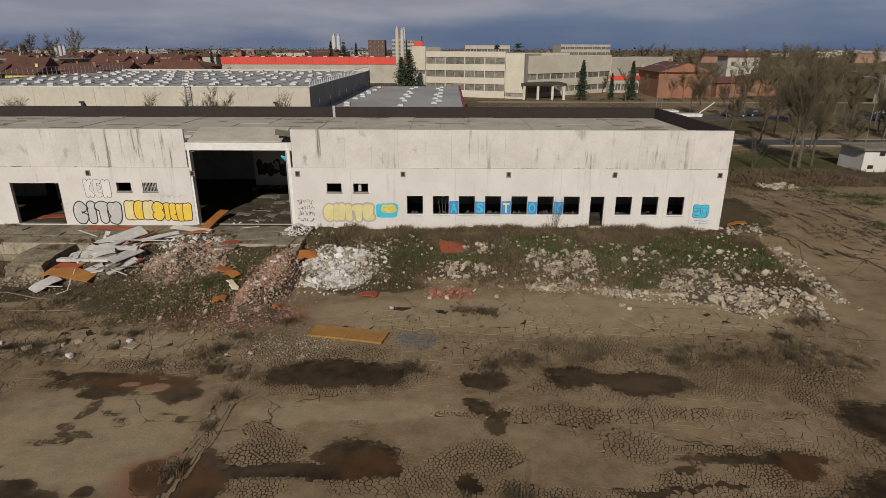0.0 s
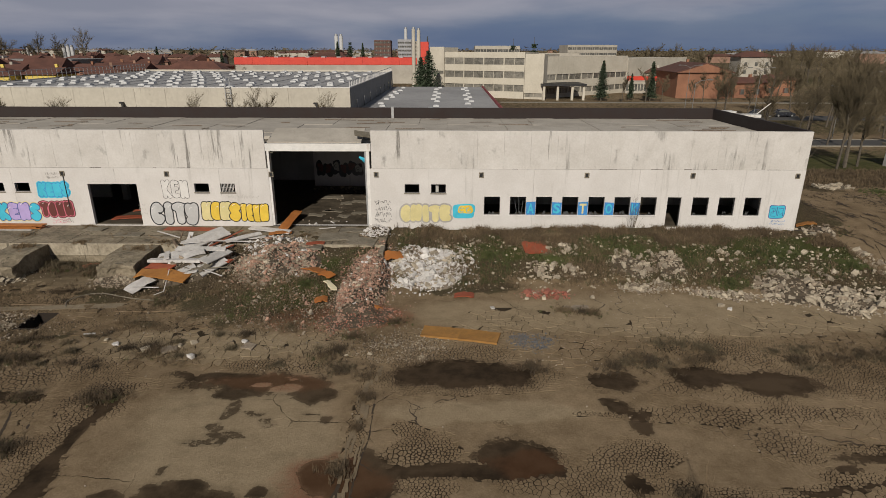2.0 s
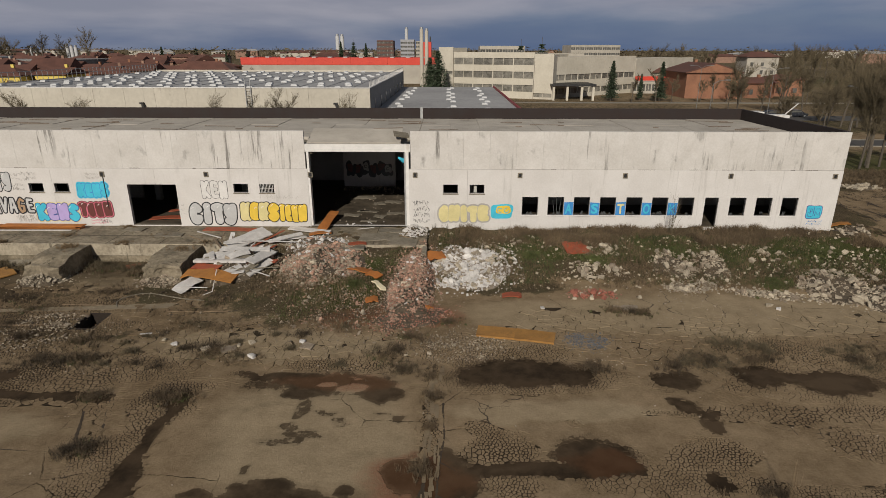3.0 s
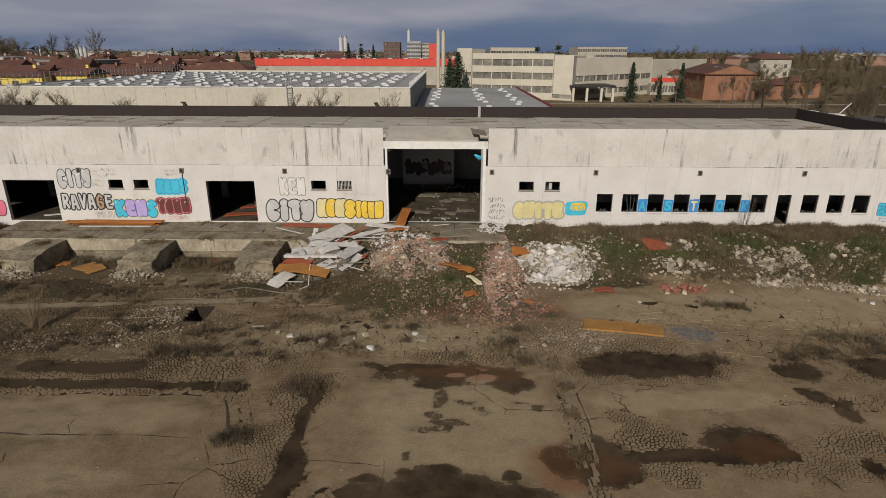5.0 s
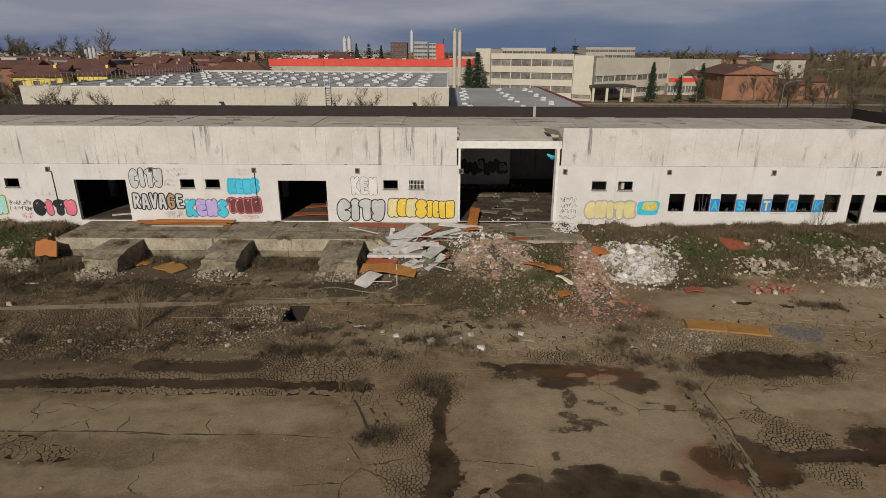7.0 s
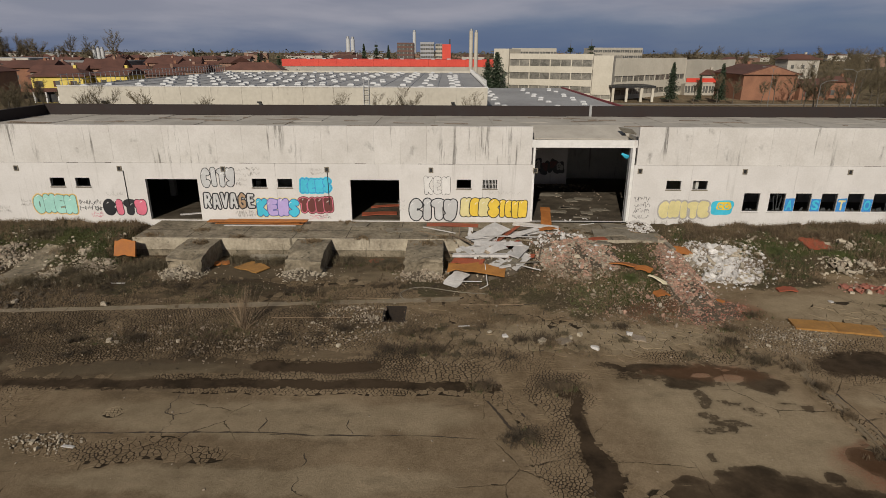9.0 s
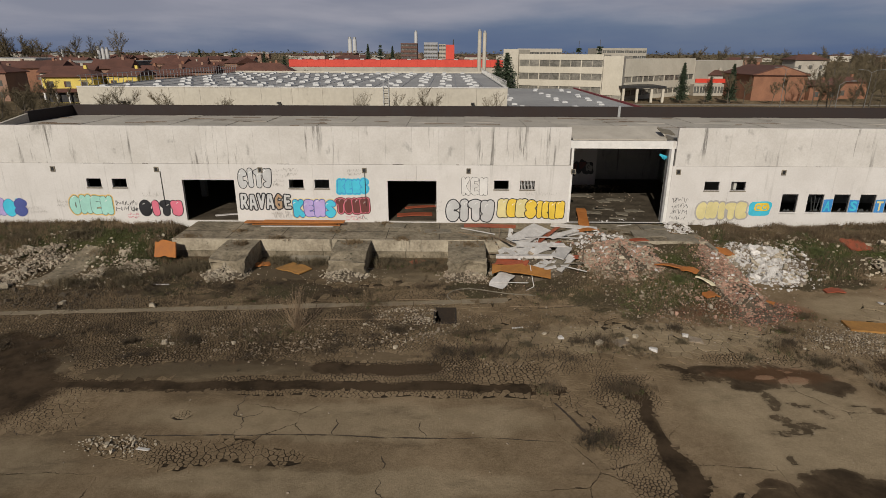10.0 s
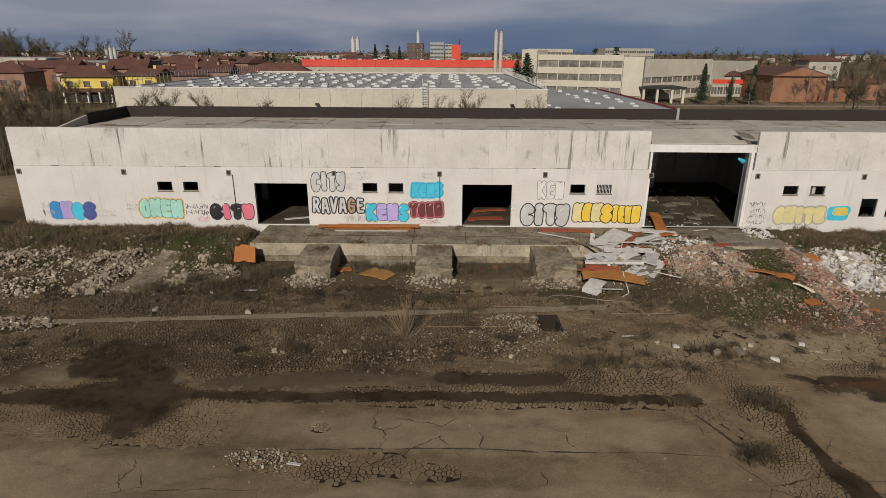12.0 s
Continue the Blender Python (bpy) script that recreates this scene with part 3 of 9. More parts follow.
# belts along which the asphalt has broken into small pieces
BROKEN_BELTS = [(-1.0, 18.6, 5.0, 18.55, 0.5), (5.0, 18.55, 17.0, 18.7, 0.42), (6.0, 16.6, 13.0, 16.5, 0.35), (4.0, 14.2, 13.0, 14.3, 0.6), (-21.5, 18.8, -18.8, 13.0, 0.9), (-48.0, 18.3, -40.0, 17.6, 1.2), (-38.0, 15.6, -31.5, 15.2, 0.9), (-40.0, 20.1, -22.0, 20.2, 0.35),
                (-34.0, 18.9, -22.0, 18.95, 0.3), (4.5, 23.7, 9.6, 23.3, 0.8), (12.0, 21.6, 18.0, 21.9, 1.1), (14.6, 20.0, 15.6, 16.6, 0.9), (-8.3, 21.6, -8.35, 12.5, 0.62)]


def craze_field(x, y):
    c = np.maximum(blobs(x, y, [(a, b, 1.4 * p, 1.4 * q) for a, b, p, q in CRAZED_A], 0.6), blobs(x, y, [(a, b, 1.3 * p, 1.3 * q) for a, b, p, q in CRAZED_B], 0.6))
    # the asphalt also breaks up round the puddles and in scattered drifts
    c = np.maximum(c, 0.55 * np.clip(wet_field(x, y) + 0.55, 0, 0.6) - 0.5 * (lattice(x, y, 0.35, 76) - 0.3))
    drift = 0.9 * (0.6 * lattice(x, 1.6 * y, 0.16, 77) + 0.4 * lattice(x, 2.0 * y, 0.6, 78) - 0.56)
    c = np.maximum(c, bands(x, y, BROKEN_BELTS, 0.9) * 0.6)
    c = np.maximum(c, drift) - 0.9 * np.clip(blobs(x, y, SLABS, 0.3) + 0.2, 0, 1)
    return np.where((y > 25.5) & (x > -19) | (y > 31), np.minimum(c, 0.3 * drift), c)


def block_field(x, y, z):
    """Where the slabs have broken into large blocks; none on soil or rising ground."""
    return np.where((z > 0.30) | (blobs(x, y, DIRT, 0.8) > 0.15) | (y > 60), -1.0, blobs(x, y, BLOCKS, 0.9) - 0.5 * (lattice(x, y, 0.25, 95) - 0.35))


def grime_shade_field(x, y):
    g = (1 - sstep(-40, -12, x)) * sstep(17, 22.5, y) * (1 - sstep(40, 50, y)) * (0.6 + 0.8 * lattice(x, y, 0.3, 37))
    g = np.maximum(g, (1 - sstep(-30, -17, x)) * (1 - sstep(19, 24, y)) * 0.36 * (0.5 + 0.9 * lattice(x, y, 0.2, 38)))
    g = np.maximum(g, 0.95 * (1 - sstep(-46, -38, x)) * sstep(22.5, 25, y) * (1 - sstep(32, 35, y)) * (0.6 + 0.7 * lattice(x, y, 0.35, 36)))
    # dims the far west end: a shadow put into the ground colour
    return np.maximum(g, 0.75 * (1 - sstep(-52, -42, x)) * sstep(10, 20, y) * (1 - sstep(40, 50, y)) * (0.5 + 0.8 * lattice(x, y, 0.25, 39)))


def spread(fine_lo, fine_hi, step, lo, hi):
    """Grid lines: even in the middle, ever wider outwards."""
    a = list(np.arange(fine_lo, fine_hi + 1e-6, step))
    s, v = step, a[0]
    while v > lo:
        s *= 1.28
        v -= s
        a.insert(0, v)
    s, v = step, a[-1]
    while v < hi:
        s *= 1.22
        v += s
        a.append(v)
    return np.array(a)


def build_ground():
    xs, ys = spread(-60, 24, 0.16, -3200, 3200), spread(13, 39.2, 0.16, -400, 4200)
    gx, gy = np.meshgrid(xs, ys)
    x, y = gx.ravel(), gy.ravel()
    z = ground_z(x, y)
    nx, ny = len(xs), len(ys)
    i = np.arange(nx * ny).reshape(ny, nx)
    quads = np.stack([i[:-1, :-1], i[:-1, 1:], i[1:, 1:], i[1:, :-1]], -1).reshape(-1, 4)
    me = bpy.data.meshes.new("ground")
    me.vertices.add(len(x))
    me.vertices.foreach_set("co", np.stack([x, y, z], 1).ravel())
    me.loops.add(quads.size)
    me.loops.foreach_set("vertex_index", quads.ravel())
    me.polygons.add(len(quads))
    me.polygons.foreach_set("loop_start", np.arange(0, quads.size, 4))
    me.update(calc_edges=True)
    me.polygons.foreach_set("use_smooth", np.ones(len(quads), bool))
    near = (y < 39.5) & (x > -62) & (x < 26)
    bank = np.where(near, np.clip(z / 0.35, 0, 1) * (1 - sstep(20.6, 23.0, x + 2.2 * (lattice(x, y, 0.45, 14) - 0.5))), 0)
    bank = np.maximum(bank, 0.8 * sstep(24, 27, x) * sstep(54.5, 57.5, y + 3 * (lattice(x, y, 0.3, 15) - 0.5)) * (1 - sstep(60, 63, y)))
    far = np.maximum(sstep(54, 58, y), 0)
    grass_far = np.where((y > 62), 0.25 + 0.5 * (lattice(x, y, 0.02, 31) - 0.5), 0)
    lawn_east = 0.75 * sstep(24, 26, x) * sstep(60, 63, y) * (1 - sstep(74, 79, y)) * (0.4 + 0.9 * lattice(x, y, 0.16, 35))
    road = sstep(24, 30, x) * sstep(78.5, 79.5, y) * (1 - sstep(86.5, 87.5, y))
    green = np.where(near, bank * sstep(33.0, 34.2, y) * (0.45 + 0.55 * lattice(x, y, 0.25, 33)) * (1 - sstep(36.6, 37.6, y)), 0)
    green = np.where(near & (x > -21) & (x < -8.4), (0.2 + 0.75 * sstep(-15.5, -13.5, x) * (1 - sstep(-12, -11, x)) * (1 - sstep(32, 34, y))) * bank, green)
    fields = {
        "wet": wet_field(x, y),
        "craze": np.maximum(craze_field(x, y), np.where(block_field(x, y, z) > 0.14, 0.3, -1)),
        "slab": blobs(x, y, SLABS, 0.2),
        "soil": np.maximum(np.maximum(bank, np.clip(blobs(x, y, DIRT, 0.8) * 1.2, 0, 1)), far * (0.25 + 0.4 * lattice(x, y, 0.07, 36)) * (1 - road)),
        "green": np.maximum(np.maximum(green, grass_far * (1 - road)), lawn_east),
        "grime_shade": grime_shade_field(x, y),
        "rust": np.clip(blobs(x, y, RUSTY, 0.4) * 1.5, 0, 1),
    }
    for k, v in fields.items():
        me.attributes.new(k, "FLOAT", "POINT").data.foreach_set("value", v.astype(np.float32))
    me.materials.append(M_YARD)
    tagged(new("ground", me), "cracked brown asphalt and concrete yard with damp patches, rising in grassy banks to the warehouse", "ground", kind="structure")


build_ground()


# ---- the warehouse ----
warehouse = thing("warehouse", "long derelict white concrete warehouse with graffiti and broken windows", "building", (-20.8, WALL_Y, 0))
MODULE = 7.257
LINES = [-60.8 + MODULE * k for k in range(12)]
GATE = (-17.46, -10.43)
DOORS = [(-44.62, -40.95), (-30.18, -26.75)]
SMALL = [-51.36, -49.56, -37.10, -35.30, -22.72, -20.90, -8.05, -6.21]
OFFICE = [-2.51, -0.70, 1.11, 2.94, 4.77, 6.58, 8.40, 12.02, 13.84, 15.64]


def wall_strips(bm, x0, x1, y0, y1, z0, z1, holes):
    """A wall along x with rectangular holes (x0, x1, z0, z1), as one closed shell."""
    xs = sorted({x0, x1, *[min(max(c, x0), x1) for h in holes for c in h[:2]]})
    zs = sorted({z0, z1, *[min(max(c, z0), z1) for h in holes if h[0] < x1 and h[1] > x0 for c in h[2:]]})

    def solid(i, j):
        if not (0 <= i < len(xs) - 1 and 0 <= j < len(zs) - 1):
            return False
        x, z = (xs[i] + xs[i + 1]) / 2, (zs[j] + zs[j + 1]) / 2
        return not any(h[0] < x < h[1] and h[2] < z < h[3] for h in holes)

    made = {}

    def v(i, k, j):
        if (i, k, j) not in made:
            made[i, k, j] = bm.verts.new((xs[i], (y0, y1)[k], zs[j]))
        return made[i, k, j]

    for i in range(len(xs) - 1):
        for j in range(len(zs) - 1):
            if not solid(i, j):
                continue
            quads = [((i, 0, j), (i + 1, 0, j), (i + 1, 0, j + 1), (i, 0, j + 1)), ((i, 1, j), (i, 1, j + 1), (i + 1, 1, j + 1), (i + 1, 1, j))]
            if not solid(i - 1, j):
                quads.append(((i, 0, j), (i, 0, j + 1), (i, 1, j + 1), (i, 1, j)))
            if not solid(i + 1, j):
                quads.append(((i + 1, 0, j), (i + 1, 1, j), (i + 1, 1, j + 1), (i + 1, 0, j + 1)))
            if not solid(i, j - 1):
                quads.append(((i, 0, j), (i, 1, j), (i + 1, 1, j), (i + 1, 0, j)))
            if not solid(i, j + 1):
                quads.append(((i, 0, j + 1), (i + 1, 0, j + 1), (i + 1, 1, j + 1), (i, 1, j + 1)))
            for q in quads:
                bm.faces.new([v(*c) for c in q])


HOLES = [(GATE[0], GATE[1], FLOOR_Z, 9.0), (10.27, 11.22, FLOOR_Z, 3.45)]
HOLES += [(a, b, FLOOR_Z, 4.25) for a, b in DOORS]
HOLES += [(x, x + 1.02, 3.69, 4.31) for x in SMALL]
HOLES += [(x, x + 1.12, 2.15, 3.45) for x in OFFICE]
SEAM_Z, TOP_Z = 5.38, 7.98

edges = [WEST_X] + [x + MODULE / 2 for x in LINES[:-1]] + [EAST_X]
for a, b in zip(edges[:-1], edges[1:]):
    if b - a > 0.1:
        bm = bmesh.new()
        wall_strips(bm, a + 0.004, b - 0.004, WALL_Y, WALL_Y + 0.26, 0.3, SEAM_Z, HOLES)
        part("lower_wall", bm, M_PLASTER, warehouse, "white plastered lower wall with stains")
# upper cladding panels, a hand's breadth back from the lower wall
x = WEST_X
k = 0
while x < EAST_X - 0.1:
    b = min(x + MODULE / 4, EAST_X)
    if not (x < GATE[1] and b > GATE[0]):
        part("upper_panel", box(x + 0.0025, b - 0.0025, WALL_Y + 0.035, WALL_Y + 0.24, SEAM_Z + 0.012, TOP_Z + 0.008 * math.sin(k * 1.7), 0.002), M_PANEL, warehouse, "rain-streaked pale concrete panel")
    else:
        for lo, hi in ((x, min(b, GATE[0])), (max(x, GATE[1]), b)):
            if hi - lo > 0.15:
                part("upper_panel", box(lo + 0.007, hi - 0.007, WALL_Y + 0.035, WALL_Y + 0.24, SEAM_Z + 0.012, TOP_Z, 0.006), M_PANEL, warehouse, "rain-streaked pale concrete panel")
    x, k = b, k + 1

# plinth under the office end
part("plinth", box(-9.0, EAST_X - 0.02, WALL_Y + 0.03, WALL_Y + 0.25, -0.2, 0.299), M_CONCRETE, warehouse)
part("corner_footing", box(18.7, EAST_X + 0.04, WALL_Y - 0.05, WALL_Y - 0.004, -0.1, 1.02, 0.02), M_CONCRETE, warehouse)

# side and back walls, floor, roof, parapets
part("side_wall", box(WEST_X, WEST_X + 0.25, WALL_Y + 0.262, BACK_Y, 0.0, 7.1), M_PLASTER, warehouse)
part("side_wall", box(EAST_X - 0.25, EAST_X, WALL_Y + 0.262, BACK_Y, 0.0, 7.1), M_PLASTER, warehouse)
bm = bmesh.new()
wall_strips(bm, WEST_X + 0.26, EAST_X - 0.26, BACK_Y - 0.25, BACK_Y, 0.0, 7.1, [])
part("back_wall", bm, M_GREYWALL, warehouse)
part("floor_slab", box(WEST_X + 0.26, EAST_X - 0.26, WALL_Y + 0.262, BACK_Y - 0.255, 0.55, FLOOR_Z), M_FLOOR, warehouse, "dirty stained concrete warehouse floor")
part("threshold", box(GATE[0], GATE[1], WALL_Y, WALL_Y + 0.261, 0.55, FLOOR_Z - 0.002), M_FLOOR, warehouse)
for a, b in DOORS + [(10.27, 11.22)]:
    part("threshold", box(a + 0.002, b - 0.002, WALL_Y + 0.004, WALL_Y + 0.261, 1.302, 1.316), M_CONCRETE, warehouse)

roof_x = np.arange(WEST_X + 0.3, EAST_X - 0.31, 2.42)
for i, x in enumerate(roof_x):
    for y0, y1 in ((WALL_Y + 0.25, 44.1), (44.1, 49.1), (49.1, BACK_Y - 0.3)):
        if y0 < 40 and x + 2.4 > GATE[0] - 0.1 and x < GATE[1] + 0.1:
            y0 = 42.2
        dz = 0.02 * math.sin(i * 2.3 + y0)
        part("roof_slab", box(x + 0.008, min(x + 2.412, EAST_X - 0.3), y0 + 0.01, y1 - 0.01, 6.9, 7.12 + dz), M_ROOF, warehouse)
part("roof_deck", box(WEST_X + 0.26, EAST_X - 0.26, 42.2, BACK_Y - 0.26, 6.78, 6.895), M_CONCRETE, warehouse)
part("roof_deck", box(WEST_X + 0.26, GATE[0] - 0.2, WALL_Y + 0.262, 42.195, 6.78, 6.895), M_CONCRETE, warehouse)
part("roof_deck", box(GATE[1] + 0.2, EAST_X - 0.26, WALL_Y + 0.262, 42.195, 6.78, 6.895), M_CONCRETE, warehouse)
# extra deck over the gate, added to keep sun stripes off the inside
part("roof_deck", box(GATE[0] - 0.19, GATE[1] + 0.19, WALL_Y + 0.365, 42.195, 6.78, 6.895), M_CONCRETE, warehouse)
for a, b in ((WEST_X, -10.3), (-10.05, EAST_X)):
    part("back_parapet", box(a, b, BACK_Y - 0.25, BACK_Y, 7.102, 8.06), M_BITUMEN, warehouse, "dark brown bitumen-coated parapet")
part("parapet_joint", box(-10.29, -10.06, BACK_Y - 0.3, BACK_Y, 7.102, 8.16), M_GREYMETAL, warehouse)
for a, y0 in ((WEST_X, 47.8), (EAST_X - 0.25, WALL_Y + 0.262)):
    part("side_parapet", box(a, a + 0.25, y0, BACK_Y - 0.255, 7.102, 8.02), M_BITUMEN, warehouse, "dark brown bitumen-coated parapet")
bm = bmesh.new()
ring = [[bm.verts.new((x, y, z)) for y, z in ((WALL_Y + 0.262, 7.102), (47.79, 7.102), (47.79, 7.85), (44.0, 7.32), (WALL_Y + 0.262, 7.14))] for x in (WEST_X, WEST_X + 0.25)]
bm.faces.new(ring[0][::-1]), bm.faces.new(ring[1])
for k in range(5):
    bm.faces.new((ring[0][k], ring[0][(k + 1) % 5], ring[1][(k + 1) % 5], ring[1][k]))
part("roof_upstand", bm, M_ROOF, warehouse, "pale membrane upstand rising along the roof edge")
# loose straps and battens lying on the roof
rng = random.Random(5)
for i in range(70):
    x, y, L = rng.uniform(-60, 18), rng.uniform(41.5, 52.5), rng.uniform(0.4, 3.5)
    m = pose(x, y, 7.135 + 0.02, 0, 0, rng.gauss(0, 6))
    bm = bmesh.new()
    add_box(bm, -L / 2, L / 2, -rng.uniform(0.02, 0.05), 0.03, 0, 0.03, m=m)
    part("roof_batten", bm, M_OLDWOOD, warehouse)

# gate: lintel, jambs, the sagging slab above
part("lintel", box(GATE[0] - 0.1, GATE[1] + 0.1, WALL_Y + 0.06, WALL_Y + 0.36, 6.56, 7.08, 0.01), M_WHITEMETAL, warehouse, "white concrete lintel over the gate")
part("gate_jamb", box(GATE[0] + 0.002, GATE[0] + 0.16, WALL_Y + 0.02, WALL_Y + 0.5, 1.302, 6.558, 0.01), M_WHITEMETAL, warehouse, "chipped white door jamb")
part("gate_jamb", box(GATE[1] - 0.22, GATE[1] - 0.002, WALL_Y + 0.02, WALL_Y + 0.85, 1.302, 6.558, 0.01), M_WHITEMETAL, warehouse, "chipped white door jamb")
part("guide_rail", box(GATE[1] - 0.34, GATE[1] - 0.225, WALL_Y + 0.1, WALL_Y + 0.22, 1.302, 6.558, 0.005), M_GREYMETAL, warehouse)
bm = bmesh.new()
m = Matrix.Translation((0, 39.35, 7.16)) @ pose(0, 0, 0, 14, 0, 0)
add_box(bm, GATE[0] + 0.05, GATE[1] - 0.55, -0.25, 2.3, 0, 0.09, m=m)
part("sagging_slab", bm, M_ROOF, warehouse, "grey roof slab sagging over the gate")
bm = bmesh.new()
add_box(bm, -0.5, 0.55, -0.35, 0.4, 0, 0.07, m=pose(GATE[1] - 0.55, 39.55, 7.62, 18, 10, 14))
part("loose_slab", bm, M_CONCRETE, warehouse)

bm = bmesh.new()
for i in range(4):
    add_box(bm, -0.18, 0.2, 0, 0.02, -0.05, 0.09, m=pose(GATE[1] - 0.62 + 0.1 * i, WALL_Y + 0.62, 6.0 - 0.07 * i, 10 * i, 20 - 14 * i, 8 * i))
part("plastic_rag", bm, P_CYAN, warehouse, "torn blue plastic rag hanging in the gate")

# down-pipe outlets in the lower wall
for x in LINES[:-1] + [LINES[-1] - 0.1]:
    if GATE[0] + 0.3 < x < GATE[1] - 0.3:
        continue
    bm = bmesh.new()
    for a, b, c, d in ((-0.16, 0.16, 0.13, 0.18), (-0.16, -0.10, -0.18, 0.13), (0.10, 0.16, -0.18, 0.13), (-0.10, 0.10, -0.18, -0.13)):
        add_box(bm, x + a, x + b, WALL_Y - 0.05, WALL_Y - 0.002, 4.98 + c, 4.98 + d)
    outlet = part("rain_outlet", bm, M_CONCRETE, warehouse, "small square rain outlet")
    # dark plate inside the ring, in place of the opening's shade
    part("outlet_hole", box(x - 0.095, x + 0.095, WALL_Y - 0.018, WALL_Y - 0.003, 4.855, 5.105), M_DARKMETAL, outlet)
for x, h in ((-46.05, 2.6), (-31.75, 2.4)):
    bm = bmesh.new()
    add_tube(bm, (x, WALL_Y - 0.035, 4.85), (x + 0.02, WALL_Y - 0.035, 4.85 - h), 0.03, 0.03)
    part("conduit", bm, M_DARKMETAL, warehouse)

# small high windows
for i, x in enumerate(SMALL):
    bm = bmesh.new()
    for a, b, c, d in ((0, 1.02, 3.69, 3.73), (0, 1.02, 4.27, 4.31), (0, 0.04, 3.73, 4.27), (0.98, 1.02, 3.73, 4.27)):
        add_box(bm, x + a + 0.002, x + b - 0.002, WALL_Y + 0.10, WALL_Y + 0.15, c + 0.002, d - 0.002)
    win = part("window", bm, M_DARKMETAL, warehouse, "small high window without glass")
    part("sill", box(x - 0.05, x + 1.07, WALL_Y - 0.05, WALL_Y - 0.003, 3.615, 3.685, 0.006), M_CONCRETE, win)
    if i == 5:
        for j in range(9):
            part("grille_bar", box(x + 0.09 + j * 0.1, x + 0.115 + j * 0.1, WALL_Y + 0.03, WALL_Y + 0.05, 3.70, 4.30), M_WHITEMETAL, win)
        part("grille_bar", box(x + 0.01, x + 1.01, WALL_Y + 0.052, WALL_Y + 0.07, 3.98, 4.01), M_WHITEMETAL, win)

# office windows: bare frames, broken panes and torn blinds
rng = random.Random(12)
for i, x in enumerate(OFFICE):
    bm = bmesh.new()
    for a, b, c, d in ((0, 1.12, 2.15, 2.20), (0, 1.12, 3.40, 3.45), (0, 0.05, 2.20, 3.40), (1.07, 1.12, 2.20, 3.40)):
        add_box(bm, x + a + 0.002, x + b - 0.002, WALL_Y + 0.08, WALL_Y + 0.14, c + 0.002, d - 0.002)
    win = part("window", bm, M_DARKMETAL, warehouse, "broken office window with a dark frame")
    part("sill", box(x - 0.06, x + 1.18, WALL_Y - 0.06, WALL_Y - 0.003, 2.075, 2.145, 0.006), M_WHITEMETAL, win)
    for j in range(rng.randint(1, 3)):
        a = rng.uniform(0.1, 0.8)
        hgt = rng.uniform(0.08, 0.28)
        bm = bmesh.new()
        vs = [bm.verts.new((x + c, WALL_Y + 0.105 + e, z)) for e in (0, 0.006) for c, z in ((a, 2.20), (a + rng.uniform(0.12, 0.25), 2.20), (a + rng.uniform(0.0, 0.25), 2.2 + hgt))]
        bm.faces.new(vs[:3]), bm.faces.new(vs[:2:-1])
        part("broken_pane", bm, M_GLASS, win)
    if i == 1:
        bm = bmesh.new()
        for j in range(3):
            add_box(bm, 0, 0.045, 0, 0.02, 0, rng.uniform(0.8, 1.1), m=pose(x + 0.5 + j * 0.16, WALL_Y + 0.19, 2.2, 0, rng.uniform(-18, 18), 0))
        part("blind_slat", bm, M_GLASS, win)
bm = bmesh.new()
for a, b, c, d in ((10.272, 10.32, 1.32, 3.40), (11.17, 11.218, 1.32, 3.40), (10.272, 11.218, 3.40, 3.448)):
    add_box(bm, a, b, WALL_Y + 0.08, WALL_Y + 0.16, c, d)
part("door_frame", bm, M_DARKMETAL, warehouse)

# inside: partitions, columns, beams
part("partition_wall", box(-5.9, -5.7, WALL_Y + 0.27, BACK_Y - 0.27, FLOOR_Z, 6.77), M_GREYWALL, warehouse)
part("partition_wall", box(-5.69, EAST_X - 0.27, 45.0, 45.2, FLOOR_Z, 6.77), M_GREYWALL, warehouse)
part("partition_wall", box(-17.2, -12.5, 51.3, 51.5, FLOOR_Z, 6.77), M_PLASTER, warehouse, "light inner wall with faded graffiti")
part("partition_wall", box(-37.6, -33.4, 46.8, 47.0, FLOOR_Z, 6.77), M_GREYWALL, warehouse)
for x in LINES[1:]:
    if x < -10:
        if not -17.5 < x < -9.5:
            part("column", box(x - 0.22, x + 0.22, 46.0, 46.44, FLOOR_Z, 6.4), M_GREYWALL, warehouse)
        part("roof_beam", box(x - 0.16, x + 0.16, WALL_Y + 0.27, BACK_Y - 0.27, 6.401, 6.775), M_CONCRETE, warehouse)
# a flat metal canopy on brackets behind the east corner
bm = bmesh.new()
add_box(bm, 14.8, 21.6, 54.4, 55.6, 7.6, 7.75)
add_box(bm, 19.6, 23.2, 53.0, 54.1, 7.35, 7.6)
add_tube(bm, (23.2, 54, 7.5), (25.2, 55.5, 8.4), 0.05, 0.05)
part("roof_edge_canopy", bm, M_WHITEMETAL, warehouse)


# ---- loading dock ----
dock = thing("loading_dock", "weathered concrete loading dock with protruding piers along the warehouse", "loading dock", (-27, 36.5, 0))
part("platform", box(-43.9, -9.1, 34.85, WALL_Y - 0.004, -0.3, 1.24, 0.03), M_DOCK, dock, "weathered stained concrete platform")
part("edge_kerb", box(-43.9, -9.1, 34.79, 34.845, 0.45, 1.26, 0.01), M_EDGE, dock, "pale stained concrete edge")


